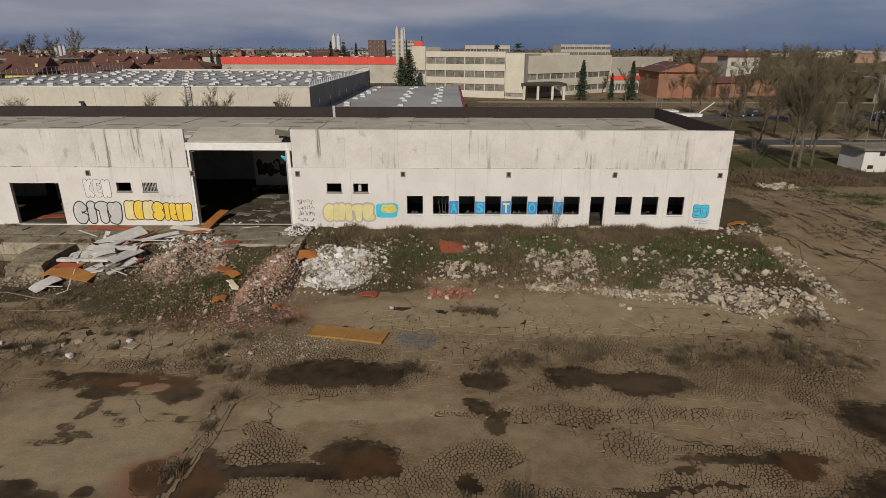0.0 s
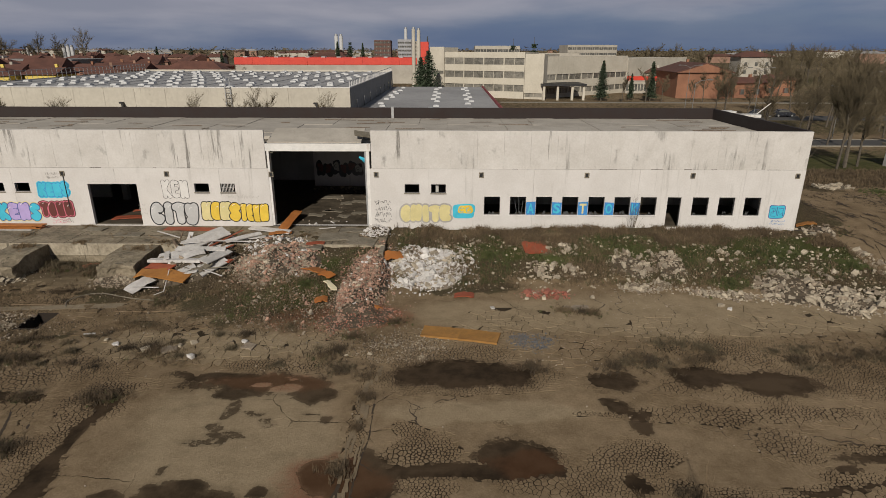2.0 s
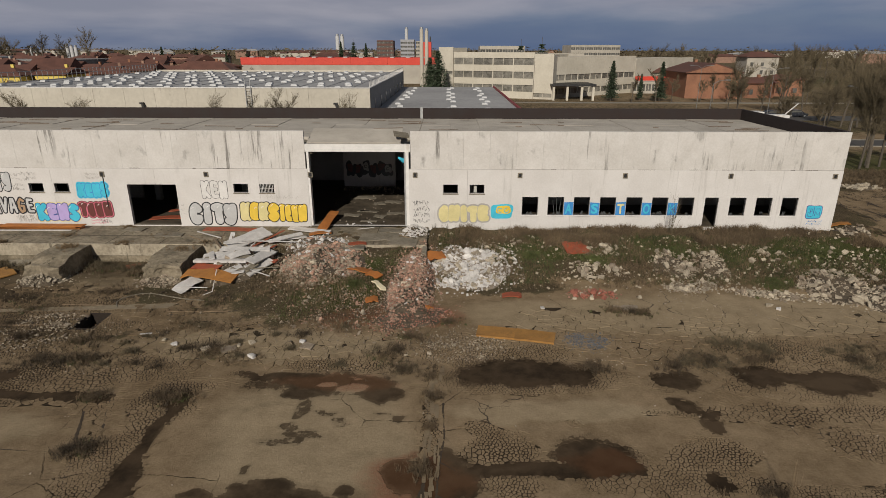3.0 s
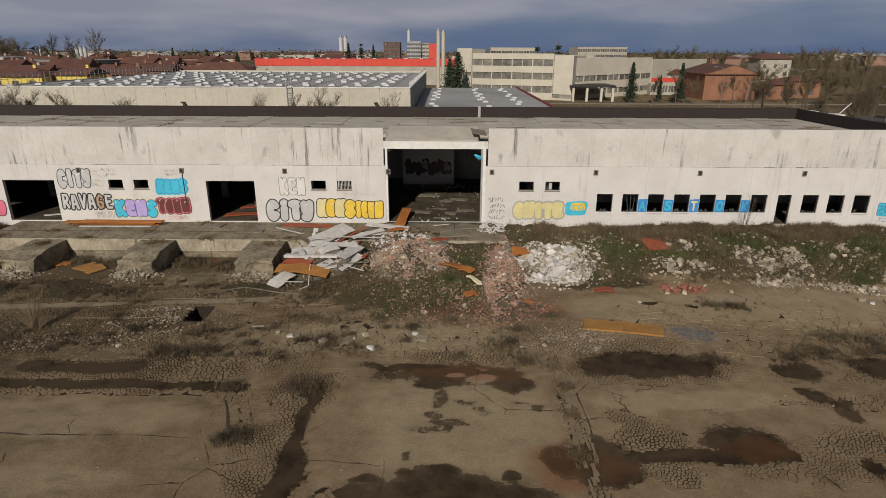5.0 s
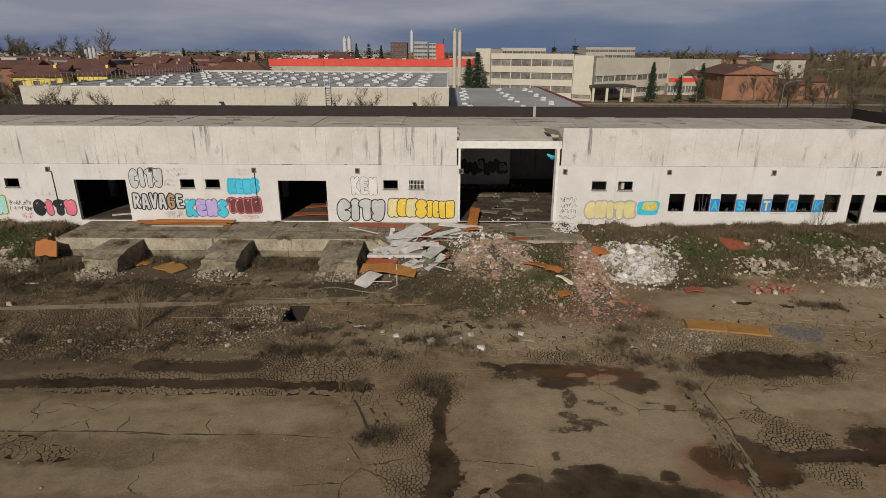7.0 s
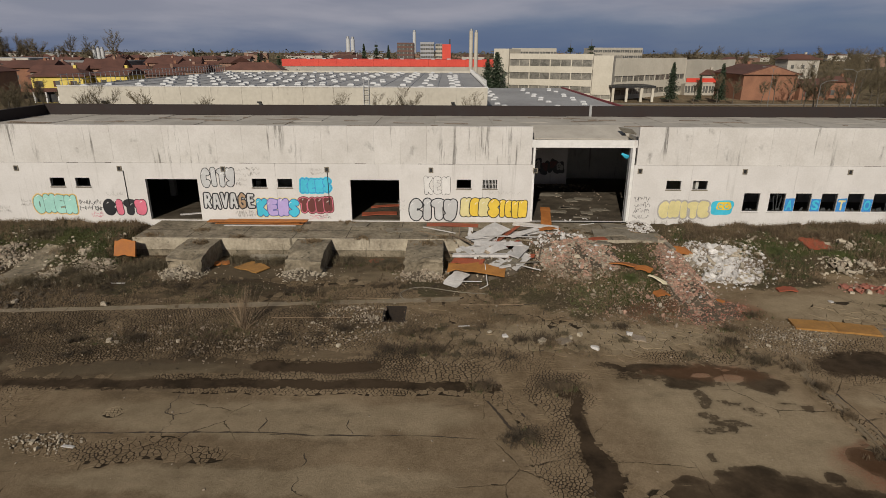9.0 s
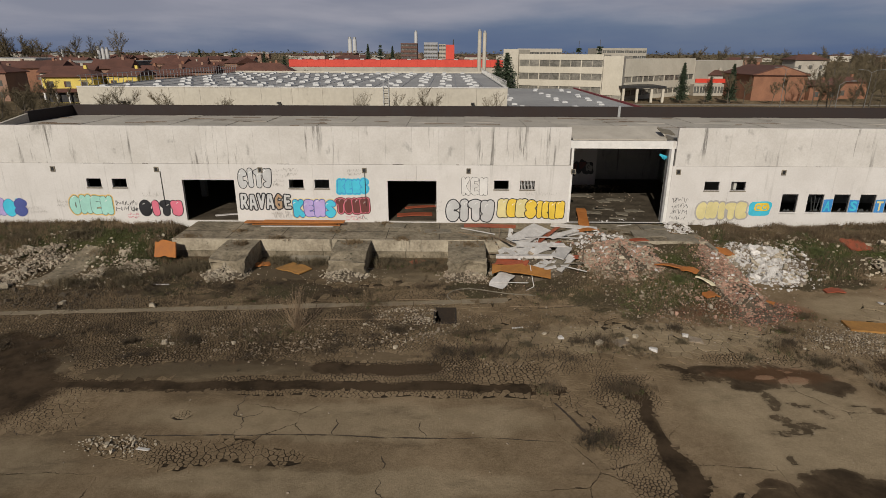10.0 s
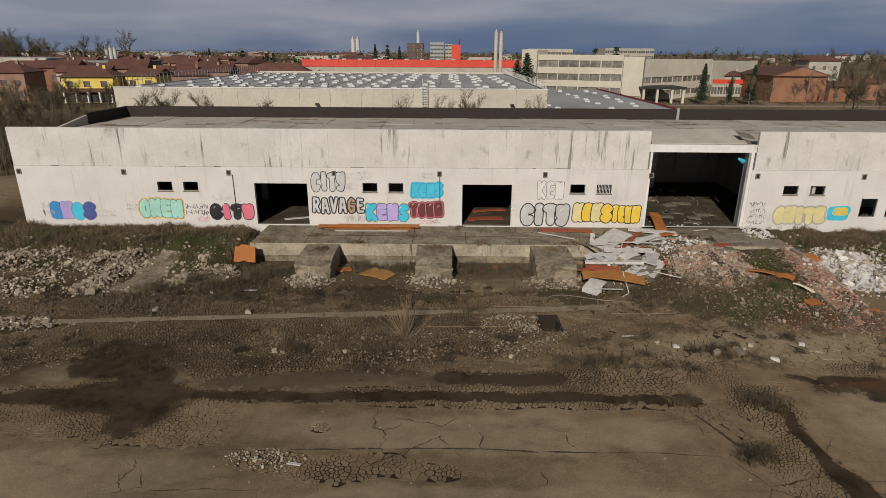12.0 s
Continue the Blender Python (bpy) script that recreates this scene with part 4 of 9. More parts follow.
def pier(x0, x1, seed):
    """A dock pier whose front end has crumbled away."""
    r = random.Random(seed)
    bm = box(x0, x1, 31.3, 34.785, -0.3, 1.22)
    bmesh.ops.subdivide_edges(bm, edges=bm.edges[:], cuts=9, use_grid_fill=True)
    for v in bm.verts:
        worn = 1 - sstep(31.3, 32.9, v.co.y)
        bite = lat1(v.co.x, v.co.z * 1.4, 1.3, seed + 80)
        v.co.y += 0.7 * bite * worn * max(0, v.co.z + 0.3) / 1.5
        if v.co.z > 1.0:
            v.co.z -= (0.5 * lat1(v.co.x, v.co.y, 1.1, seed) + r.uniform(0, 0.12)) * worn + r.uniform(0, 0.02)
        v.co.x += r.uniform(-0.02, 0.02) + r.uniform(-0.06, 0.06) * worn
    part("pier", bm, M_DOCK, dock, "crumbling concrete dock pier")


pier(-40.2, -38.1, 1), pier(-33.1, -30.9, 2), pier(-25.9, -23.6, 3)
for k in range(1, 10):
    part("seam", box(-43.9 + 3.48 * k - 0.025, -43.9 + 3.48 * k + 0.025, 34.86, 38.86, 1.2, 1.243), M_JOINT, dock, "dirt-filled seam")
part("seam", box(-43.8, -9.2, 36.55, 36.62, 1.2, 1.244), M_JOINT, dock, "dirt-filled seam")
part("kerb_wall", box(-9.35, -9.05, 33.4, 34.78, -0.2, 1.2, 0.03), M_CONCRETE, dock)


# long concrete strip across the yard
# the drain hole's lining, with the hole's shade put into its dark colour
bm = bmesh.new()
for x0, x1, y0, y1, z0 in ((-26.64, -26.57, 25.28, 27.12, -1.5), (-25.53, -25.46, 25.28, 27.12, -1.5), (-26.57, -25.53, 25.28, 25.35, -1.5), (-26.57, -25.53, 27.05, 27.12, -1.5)):
    add_box(bm, x0, x1, y0, y1, z0, 0.012)
add_box(bm, -26.57, -25.53, 25.35, 27.05, -1.5, -1.42)
drain = part("drain_pit", bm, M_PIT)
tagged(drain, "open drain pit in the yard, its earth sides coloured dark as in shade", "drain pit", kind="structure")


def yard_strip(name, a, b, width, z, mat, label, wob=0.03, step=0.4):
    a, b = Vector((*a, 0)), Vector((*b, 0))
    n = max(2, int((b - a).length / step))
    side = (b - a).normalized().cross(Vector((0, 0, 1)))
    r = random.Random(int(a.x * 7 + b.y * 13))
    rows, drift = [], 0
    for i in range(n + 1):
        drift = drift * 0.8 + r.uniform(-wob, wob)
        c = a.lerp(b, i / n) + side * drift
        wd = width * r.uniform(0.7, 1.3) / 2 if wob else width / 2
        rows.append([c - side * wd, c + side * wd])
    zz = [float(ground_z(c.x, c.y)) for row in rows for c in row]
    verts = [(c.x, c.y, zz[i] + z) for i, c in enumerate(c for row in rows for c in row)]
    verts += [(v[0], v[1], v[2] - max(z, 0.03) - 0.05) for v in verts]
    k = len(rows) * 2
    faces = []
    for i in range(n):
        p = 2 * i
        faces += [(p, p + 1, p + 3, p + 2), (p, p + 2, k + p + 2, k + p), (p + 1, k + p + 1, k + p + 3, p + 3)]
    return tagged(new(name, mesh_of(name, verts, faces, mat)), label, "yard", kind="structure")


for i in range(13):
    t0, t1 = i / 13, (i + 1) / 13 - 0.001
    p, q = Vector((-56, 25.45)), Vector((-22.6, 28.07))
    yard_strip("concrete_strip", p.lerp(q, t0), p.lerp(q, t1), 0.46, 0.02, M_STRIP, "pale concrete strip laid across the yard", wob=0.008, step=0.5)
yard_strip("concrete_ramp", (-49.6, 29.6), (-48.6, 34.4), 1.7, 0.05, M_DOCK, "bare concrete slab running up the west bank", wob=0.05, step=0.5)
JOINTS = [((-39, 16.2), (-21.5, 16.1), 0.06), ((1.0, 25.2), (24, 24.5), 0.06), ((-8.4, 21.4), (-8.5, 12.5), 0.17), ((-8.1, 21.4), (-8.15, 12.5), 0.07),
          ((-22.0, 19.0), (-19.5, 13.4), 0.09), ((-21.2, 19.3), (-18.6, 13.4), 0.08), ((-9, 24.9), (1, 25.2), 0.05), ((-24, 27.0), (-17.5, 27.3), 0.08), ((-24, 22.5), (-9, 22.3), 0.08)]
CRACKS = [[(7.1, 30.4), (7.0, 28.1), (7.0, 26.1)], [(4.6, 30.0), (4.9, 27.1)], [(2.9, 30.0), (2.9, 27.0)], [(-1.8, 28.0), (-1.4, 25.7)], [(13.5, 27.7), (13.3, 26.2), (13.2, 24.8)], [(10.3, 26.2), (10.4, 24.7)],
          [(15.0, 27.2), (14.7, 25.3)], [(10.0, 24.3), (14.1, 24.6), (17.3, 24.6), (21.0, 24.5)], [(19.8, 28.7), (20.0, 26.3), (20.2, 24.6)], [(22.7, 31.9), (23.1, 30.3), (24.0, 28.4)], [(24.4, 33.8), (26.5, 32.0)],
          [(5.6, 17.1), (8.6, 17.1), (10.4, 17.0)], [(6.2, 17.7), (5.8, 16.9)], [(6.7, 17.1), (6.6, 16.5)], [(8.1, 17.1), (8.0, 16.5)], [(7.3, 17.7), (7.6, 16.9)], [(10.1, 17.6), (10.5, 16.8)]]
CRACKS += [[(11.4, 17.5), (11.4, 16.8)], [(5.0, 17.9), (5.1, 17.2)], [(-5.6, 19.1), (-4.8, 19.5), (-4.3, 20.1)], [(-6.4, 17.2), (-6.2, 18.2), (-6.5, 18.9)], [(-8.5, 19.7), (-7.5, 19.5), (-6.5, 19.2), (-5.2, 19.1)],
           [(-19.5, 22.2), (-18.8, 23.5), (-18.5, 24.6), (-17.3, 24.9)], [(-16.5, 22.2), (-16.4, 23.8), (-15.7, 24.3)], [(-13.8, 23.8), (-13.1, 22.5), (-12.1, 22.0)], [(-13.6, 24.6), (-12.4, 23.3), (-11.0, 21.8)], [(-11.8, 23.0), (-10.4, 22.9)]]
CRACKS += [[(-27.9, 13.4), (-28.1, 13.8), (-28.1, 14.2)], [(-22.6, 21.4), (-22.3, 23.5), (-22.5, 26.0), (-23.2, 28.1)], [(-19.4, 24.1), (-18.5, 25.4), (-18.4, 27.8)], [(-18.4, 26.0), (-16.7, 24.8)], [(-33.8, 19.4), (-33.8, 18.3), (-33.5, 17.4), (-33.5, 16.2)],
           [(-30.0, 17.3), (-29.9, 16.3)], [(-26.9, 17.2), (-26.6, 16.3)], [(-28.1, 15.3), (-28.1, 14.6)], [(-43.7, 16.3), (-41.9, 16.3), (-40.7, 16.2)], [(-41.7, 15.7), (-41.5, 14.8), (-41.4, 14.0)], [(-50.2, 21.2), (-49.6, 22.4), (-49.3, 23.1)], [(-21.2, 22.0), (-20.4, 24.0), (-19.6, 26.6)]]


def crack(points, width, seed, branches=0.5, wander=0.18, lift=0.006):
    """A crack that wanders, swells and thins out, with short side branches, filled with dirt."""
    r = random.Random(seed)
    verts, faces = [], []

    def run(pts, w0, level):
        path = [Vector(p) for p in pts]
        amp = wander * (0.6 if level else 1.0)
        while max((q - p).length for p, q in zip(path[:-1], path[1:])) > 0.14:
            out = [path[0]]
            for p, q in zip(path[:-1], path[1:]):
                d = q - p
                out += [(p + q) / 2 + Vector((-d.y, d.x)) * r.gauss(0, amp), q]
            path, amp = out, amp * 0.92
        n, k = len(path), len(verts)
        for i, p in enumerate(path):
            d = path[min(i + 1, n - 1)] - path[max(i - 1, 0)]
            side = Vector((-d.y, d.x)).normalized() if d.length else Vector((0, 1))
            u = i / (n - 1)
            w = w0 * (0.25 + 1.3 * lat1(p.x, p.y, 1.9, seed)) * r.uniform(0.6, 1.3) * min(1, 4 * (1 - u) + 0.15) * (1 if level else min(1, 5 * u + 0.3))
            z = float(ground_z(p.x, p.y)) + lift
            verts.extend([(p.x - side.x * w / 2, p.y - side.y * w / 2, z), (p.x + side.x * w / 2, p.y + side.y * w / 2, z)])
        faces.extend((k + 2 * i, k + 2 * i + 1, k + 2 * i + 3, k + 2 * i + 2) for i in range(n - 1))
        if level < 2:
            for i in range(2, n - 2):
                if r.random() < branches * 0.14:
                    a, L = r.uniform(0, math.tau), r.uniform(0.25, 0.9) * (0.6 if level else 1.0)
                    run([path[i], path[i] + Vector((math.cos(a), math.sin(a) * 0.9)) * L], w0 * 0.6, level + 1)

    run(points, width, 0)
    return tagged(new("yard_joint", mesh_of("yard_joint", verts, faces, M_JOINT)), "dirt-filled crack between the yard slabs", "yard", kind="structure")


for k, (a, b, wd) in enumerate(JOINTS):
    crack([a, b], wd, 200 + k, 0.25, 0.02 if k != 2 else 0.01)
for k, line in enumerate(CRACKS):
    crack(line, (0.03, 0.04, 0.055)[k % 3], 300 + k)


rng = random.Random(61)
# the open yard east of the warehouse: long parallel seams and a few that cross them
for i in range(170):
    x, y = rng.uniform(23.2, 40), rng.uniform(36, 51)
    if y > 40 or x > 24.5:
        L, a = 0.5 + 3.2 * rng.random() ** 2, rng.gauss(-1.30, 0.12)
        crack([(x, y), (x + L * math.cos(a), max(y + L * math.sin(a), 33.0))], rng.uniform(0.04, 0.15), 400 + i, 0.5, 0.10, 0.04)
for i in range(22):
    x, y = rng.uniform(23.5, 34), rng.uniform(31, 48)
    L, a = rng.uniform(1.5, 5.0), rng.gauss(-0.15, 0.35)
    crack([(x, y), (x + L * math.cos(a), y + L * math.sin(a))], rng.uniform(0.04, 0.09), 500 + i, 0.4, 0.12, 0.03)
for i in range(30):
    y = 13.2 + i * 0.28 + rng.uniform(-0.15, 0.15)
    x = -8.3 + rng.uniform(-0.32, 0.32) + (y - 17) * 0.02
    yard_strip("slab_sliver", (x, y), (x + rng.uniform(-0.08, 0.08), y + rng.uniform(0.3, 1.1)), rng.uniform(0.05, 0.16), 0.03, M_PLATE, "sliver of broken concrete standing in the yard joint", wob=0.02, step=0.15)


def cells(x, y):
    """The Voronoi cells of scattered places: for each inner place the corners of its cell, in order."""
    tri = delaunay_2d_cdt([Vector(p) for p in zip(x, y)], [], [], 0, 1e-7, False)
    pts = np.array([v[:] for v in tri[0]])
    t = np.array([f for f in tri[2] if len(f) == 3])
    a, b, c = pts[t[:, 0]], pts[t[:, 1]], pts[t[:, 2]]
    d = 2 * (a[:, 0] * (b[:, 1] - c[:, 1]) + b[:, 0] * (c[:, 1] - a[:, 1]) + c[:, 0] * (a[:, 1] - b[:, 1]))
    d[np.abs(d) < 1e-9] = 1e-9
    sa, sb, sc = (a ** 2).sum(1), (b ** 2).sum(1), (c ** 2).sum(1)
    mid = np.stack([(sa * (b[:, 1] - c[:, 1]) + sb * (c[:, 1] - a[:, 1]) + sc * (a[:, 1] - b[:, 1])) / d, (sa * (c[:, 0] - b[:, 0]) + sb * (a[:, 0] - c[:, 0]) + sc * (b[:, 0] - a[:, 0])) / d], 1)
    round_ = [[] for _ in pts]
    for i, f in enumerate(t):
        for v in f:
            round_[v].append(i)
    for v, around in enumerate(round_):
        if len(around) > 2:
            q = mid[around]
            ang = np.arctan2(q[:, 1] - pts[v, 1], q[:, 0] - pts[v, 0])
            yield pts[v], q[np.argsort(ang)]


def crazed_plates():
    """Broken asphalt and slabs: irregular pieces of all sizes with dark soil in the cracks between them."""
    r = np.random.RandomState(4)
    size = 0.135
    i, j = np.meshgrid(np.arange(int(80 / size)), np.arange(int(19 / size)))
    x, y = -58 + (i + 0.5 * (j % 2)).ravel() * size, 13.0 + j.ravel() * size
    x, y = x + r.uniform(-0.42, 0.42, len(x)) * size, y + r.uniform(-0.42, 0.42, len(x)) * size
    fine, coarse = craze_field(x, y), block_field(x, y, ground_z(x, y))
    # fewer places, so larger pieces, in the slabs and towards the edge of a crazed patch
    chance = np.where(fine > 0.0, 0.42 + 0.58 * sstep(0.0, 0.2, fine) * sstep(0.25, 0.6, lattice(x, y, 0.5, 96)), 0.0)
    chance = np.maximum(chance, np.where(coarse > -0.05, 0.07 + 0.06 * lattice(x, y, 0.7, 97), 0))
    keep = r.rand(len(x)) < np.maximum(chance, 0.02)
    x, y = x[keep], y[keep]
    vs, fs, key = [], [], []
    for c, q in cells(x, y):
        reach = np.hypot(*(q - c).T)
        if reach.max() > 1.8 or len(q) > 16:
            continue
        m = q.mean(0)
        far = np.hypot(*(q - m).T)
        key.append((m[0], m[1], far.max() / far.min(), q))
    mx, my = np.array([k[0] for k in key]), np.array([k[1] for k in key])
    z = ground_z(mx, my)
    # dirty also carries the shade painted at the west end
    fine, coarse, wet, dirty = craze_field(mx, my), block_field(mx, my, z), wet_field(mx, my), grime_shade_field(mx, my)
    slab = blobs(mx, my, SLABS, 0.2)
    odd = np.array([k[2] for k in key]) > 3.2
    use = ((fine > 0.05) | (coarse > 0.08)) & ~(odd & (fine < 0.12) & (coarse < 0.16)) & (wet < np.where(mx < -38, 0.30, 0.10) + 0.14 * r.rand(len(mx)))
    gap = 0.008 + 0.05 * np.clip(fine - 0.02, 0, 0.5) * lattice(mx, my, 0.8, 98) + np.where(fine < 0.03, 0.016 * lattice(mx, my, 0.6, 99), 0) + 0.018 * np.clip(dirty, 0, 1) * sstep(18, 21, my) + r.uniform(0, 0.006, len(mx))
    per = {k: [] for k in ("wet", "craze", "slab", "grime_shade")}
    for n in np.nonzero(use)[0]:
        m, q = np.array((mx[n], my[n])), key[n][3]
        d = q - m
        L = np.hypot(*d.T)[:, None] + 1e-6
        top = m + d * np.clip(1 - gap[n] / L, 0.35, 1)
        low = m + d * np.clip(1 - (gap[n] - 0.006) / L, 0.4, 1)
        k, b, h = len(q), len(vs), z[n] + (r.uniform(0.006, 0.014) if fine[n] > 0.03 else r.uniform(0.004, 0.034))
        tx, ty = r.uniform(-0.02, 0.02, 2)
        vs += [(p[0], p[1], h + tx * (p[0] - m[0]) + ty * (p[1] - m[1])) for p in top] + [(p[0], p[1], h - 0.045) for p in low]
        fs.append(tuple(range(b, b + k)))
        fs += [(b + k + e, b + k + (e + 1) % k, b + (e + 1) % k, b + e) for e in range(k)]
        for name, val in (("wet", wet[n]), ("craze", -1.0), ("slab", slab[n]), ("grime_shade", 0.52 * dirty[n] + r.uniform(-0.12, 0.12))):
            per[name] += [val] * (2 * k)
    me = mesh_of("asphalt_pieces", vs, fs, M_YARD)
    for name, val in per.items():
        me.attributes.new(name, "FLOAT", "POINT").data.foreach_set("value", np.array(val, np.float32))
    tagged(new("asphalt_pieces", me), "broken pieces of crazed asphalt with dark soil between them", "asphalt", kind="stuff")


crazed_plates()


# ---- graffiti on the lower wall ----
def text_outline(body, offset):
    """The built-in font's letters, swollen by offset, as flat vertices and faces in a unit box."""
    cu = bpy.data.curves.new("letters", "FONT")
    cu.body, cu.offset, cu.resolution_u = body, offset, 3
    ob = new("letters", cu)
    dg = bpy.context.evaluated_depsgraph_get()
    me = bpy.data.meshes.new_from_object(ob.evaluated_get(dg))
    vs = np.array([v.co[:2] for v in me.vertices])
    fs = [tuple(p.vertices) for p in me.polygons]
    bpy.data.objects.remove(ob), bpy.data.curves.remove(cu), bpy.data.meshes.remove(me)
    return vs, fs


class Mural:
    """Paint layers on the wall, each a little before the last."""

    def __init__(self, plane=WALL_Y):
        self.plane = plane
        self.layers, self.depth = [], 0.004

    def layer(self, pts, faces, mat, deeper=0.0016):
        self.depth += deeper
        self.layers.append(([(x, self.plane - self.depth, z) for x, z in pts], faces, mat))

    def blob(self, cx, cz, rx, rz, mat, seed=0, lumps=0.2, power=2.8, n=36):
        r = random.Random(seed)
        ph = [r.uniform(0, 6.28) for _ in range(4)]
        pts = []
        for i in range(n):
            t = i * math.tau / n
            c, s = math.cos(t), math.sin(t)
            k = (abs(c) ** power + abs(s) ** power) ** (-1 / power)
            k *= 1 + lumps * (0.6 * math.sin(2 * t + ph[0]) + 0.5 * math.sin(3 * t + ph[1]) + 0.35 * math.sin(5 * t + ph[2]))
            pts.append((cx + rx * k * c, cz + rz * k * s))
        self.layer(pts, [tuple(range(n))], mat)

    def stroke(self, pts, width, mat):
        """A brush line through points, with round turns."""
        P = [Vector(p) for p in pts]
        vs, fs = [], []
        for i, p in enumerate(P):
            d = (P[min(i + 1, len(P) - 1)] - P[max(i - 1, 0)])
            d = Vector((-d.y, d.x)).normalized() * width / 2 if d.length else Vector((0, width / 2))
            vs += [p + d, p - d]
        for i in range(len(P) - 1):
            fs.append((2 * i, 2 * i + 1, 2 * i + 3, 2 * i + 2))
        self.layer([tuple(v) for v in vs], fs, mat)

    def done(self, label, parent=None, name="graffiti"):
        """The first layer is the painting, the others are its parts."""
        root = None
        for pts, faces, mat in self.layers:
            ob = new(name if root is None else "stroke", facing(mesh_of(name, pts, faces, mat)))
            put(ob, root or parent or warehouse, "" if root else label)
            root = root or ob


def facing(me):
    """Turn all faces of a flat wall painting to the yard."""
    bm = bmesh.new()
    bm.from_mesh(me)
    for f in bm.faces:
        f.normal_update()
        if f.normal.y > 0:
            f.normal_flip()
    bm.to_mesh(me)
    bm.free()
    return me


def curl(cx, cz, r, a0, a1, n=9, sz=1.0):
    return [(cx + r * math.cos(a0 + (a1 - a0) * i / n), cz + sz * r * math.sin(a0 + (a1 - a0) * i / n)) for i in range(n + 1)]


# letter shapes as brush lines in a unit box
SHAPES = {
    "C": [[(0.86, 0.78), (0.55, 0.92), (0.22, 0.74), (0.14, 0.42), (0.30, 0.14), (0.62, 0.08), (0.88, 0.24)]],
    "I": [[(0.5, 0.92), (0.47, 0.5), (0.5, 0.08)]],
    "i": [[(0.5, 0.60), (0.5, 0.08)], [(0.48, 0.92), (0.54, 0.93)]],
    "T": [[(0.06, 0.84), (0.5, 0.90), (0.94, 0.84)], [(0.5, 0.88), (0.48, 0.08)]],
    "t": [[(0.42, 0.94), (0.42, 0.30), (0.55, 0.08), (0.85, 0.10)], [(0.12, 0.66), (0.80, 0.68)]],
    "Y": [[(0.12, 0.90), (0.20, 0.55), (0.50, 0.46), (0.82, 0.58)], [(0.86, 0.92), (0.84, 0.40), (0.62, 0.10), (0.22, 0.12)]],
    "K": [[(0.18, 0.92), (0.16, 0.08)], [(0.86, 0.92), (0.30, 0.50), (0.88, 0.08)]],
    "E": [[(0.84, 0.86), (0.28, 0.88), (0.18, 0.50), (0.26, 0.12), (0.86, 0.12)], [(0.22, 0.50), (0.74, 0.52)]],
    "N": [[(0.16, 0.08), (0.18, 0.90), (0.50, 0.50), (0.80, 0.10), (0.84, 0.92)]],
    "S": [[(0.84, 0.82), (0.52, 0.92), (0.20, 0.72), (0.50, 0.50), (0.82, 0.28), (0.50, 0.08), (0.16, 0.20)]],
    "W": [[(0.10, 0.92), (0.28, 0.10), (0.50, 0.66), (0.72, 0.10), (0.90, 0.92)]],
    "R": [[(0.18, 0.08), (0.18, 0.90), (0.66, 0.88), (0.82, 0.68), (0.62, 0.50), (0.24, 0.48)], [(0.44, 0.46), (0.86, 0.08)]],
    "A": [[(0.10, 0.08), (0.36, 0.90), (0.64, 0.90), (0.90, 0.08)], [(0.26, 0.36), (0.74, 0.36)]],
    "V": [[(0.10, 0.92), (0.48, 0.08), (0.90, 0.92)]],
    "G": [[(0.86, 0.78), (0.52, 0.92), (0.18, 0.70), (0.16, 0.32), (0.44, 0.08), (0.84, 0.16), (0.84, 0.46), (0.54, 0.46)]],
    "O": [[(0.5, 0.90), (0.20, 0.72), (0.16, 0.34), (0.46, 0.08), (0.80, 0.28), (0.82, 0.68), (0.52, 0.90)]],
}


def smooth(pts, steps=5):
    """A soft line through points."""
    if len(pts) < 3:
        return [Vector(p) for p in pts]
    P = [Vector(p) for p in pts]
    P = [2 * P[0] - P[1], *P, 2 * P[-1] - P[-2]]
    out = []
    for i in range(1, len(P) - 2):
        for k in range(steps):
            t = k / steps
            a, b, c, d = P[i - 1], P[i], P[i + 1], P[i + 2]
            out.append(0.5 * (2 * b + (c - a) * t + (2 * a - 5 * b + 4 * c - d) * t * t + (3 * b - a - 3 * c + d) * t ** 3))
    return out + [P[-2]]


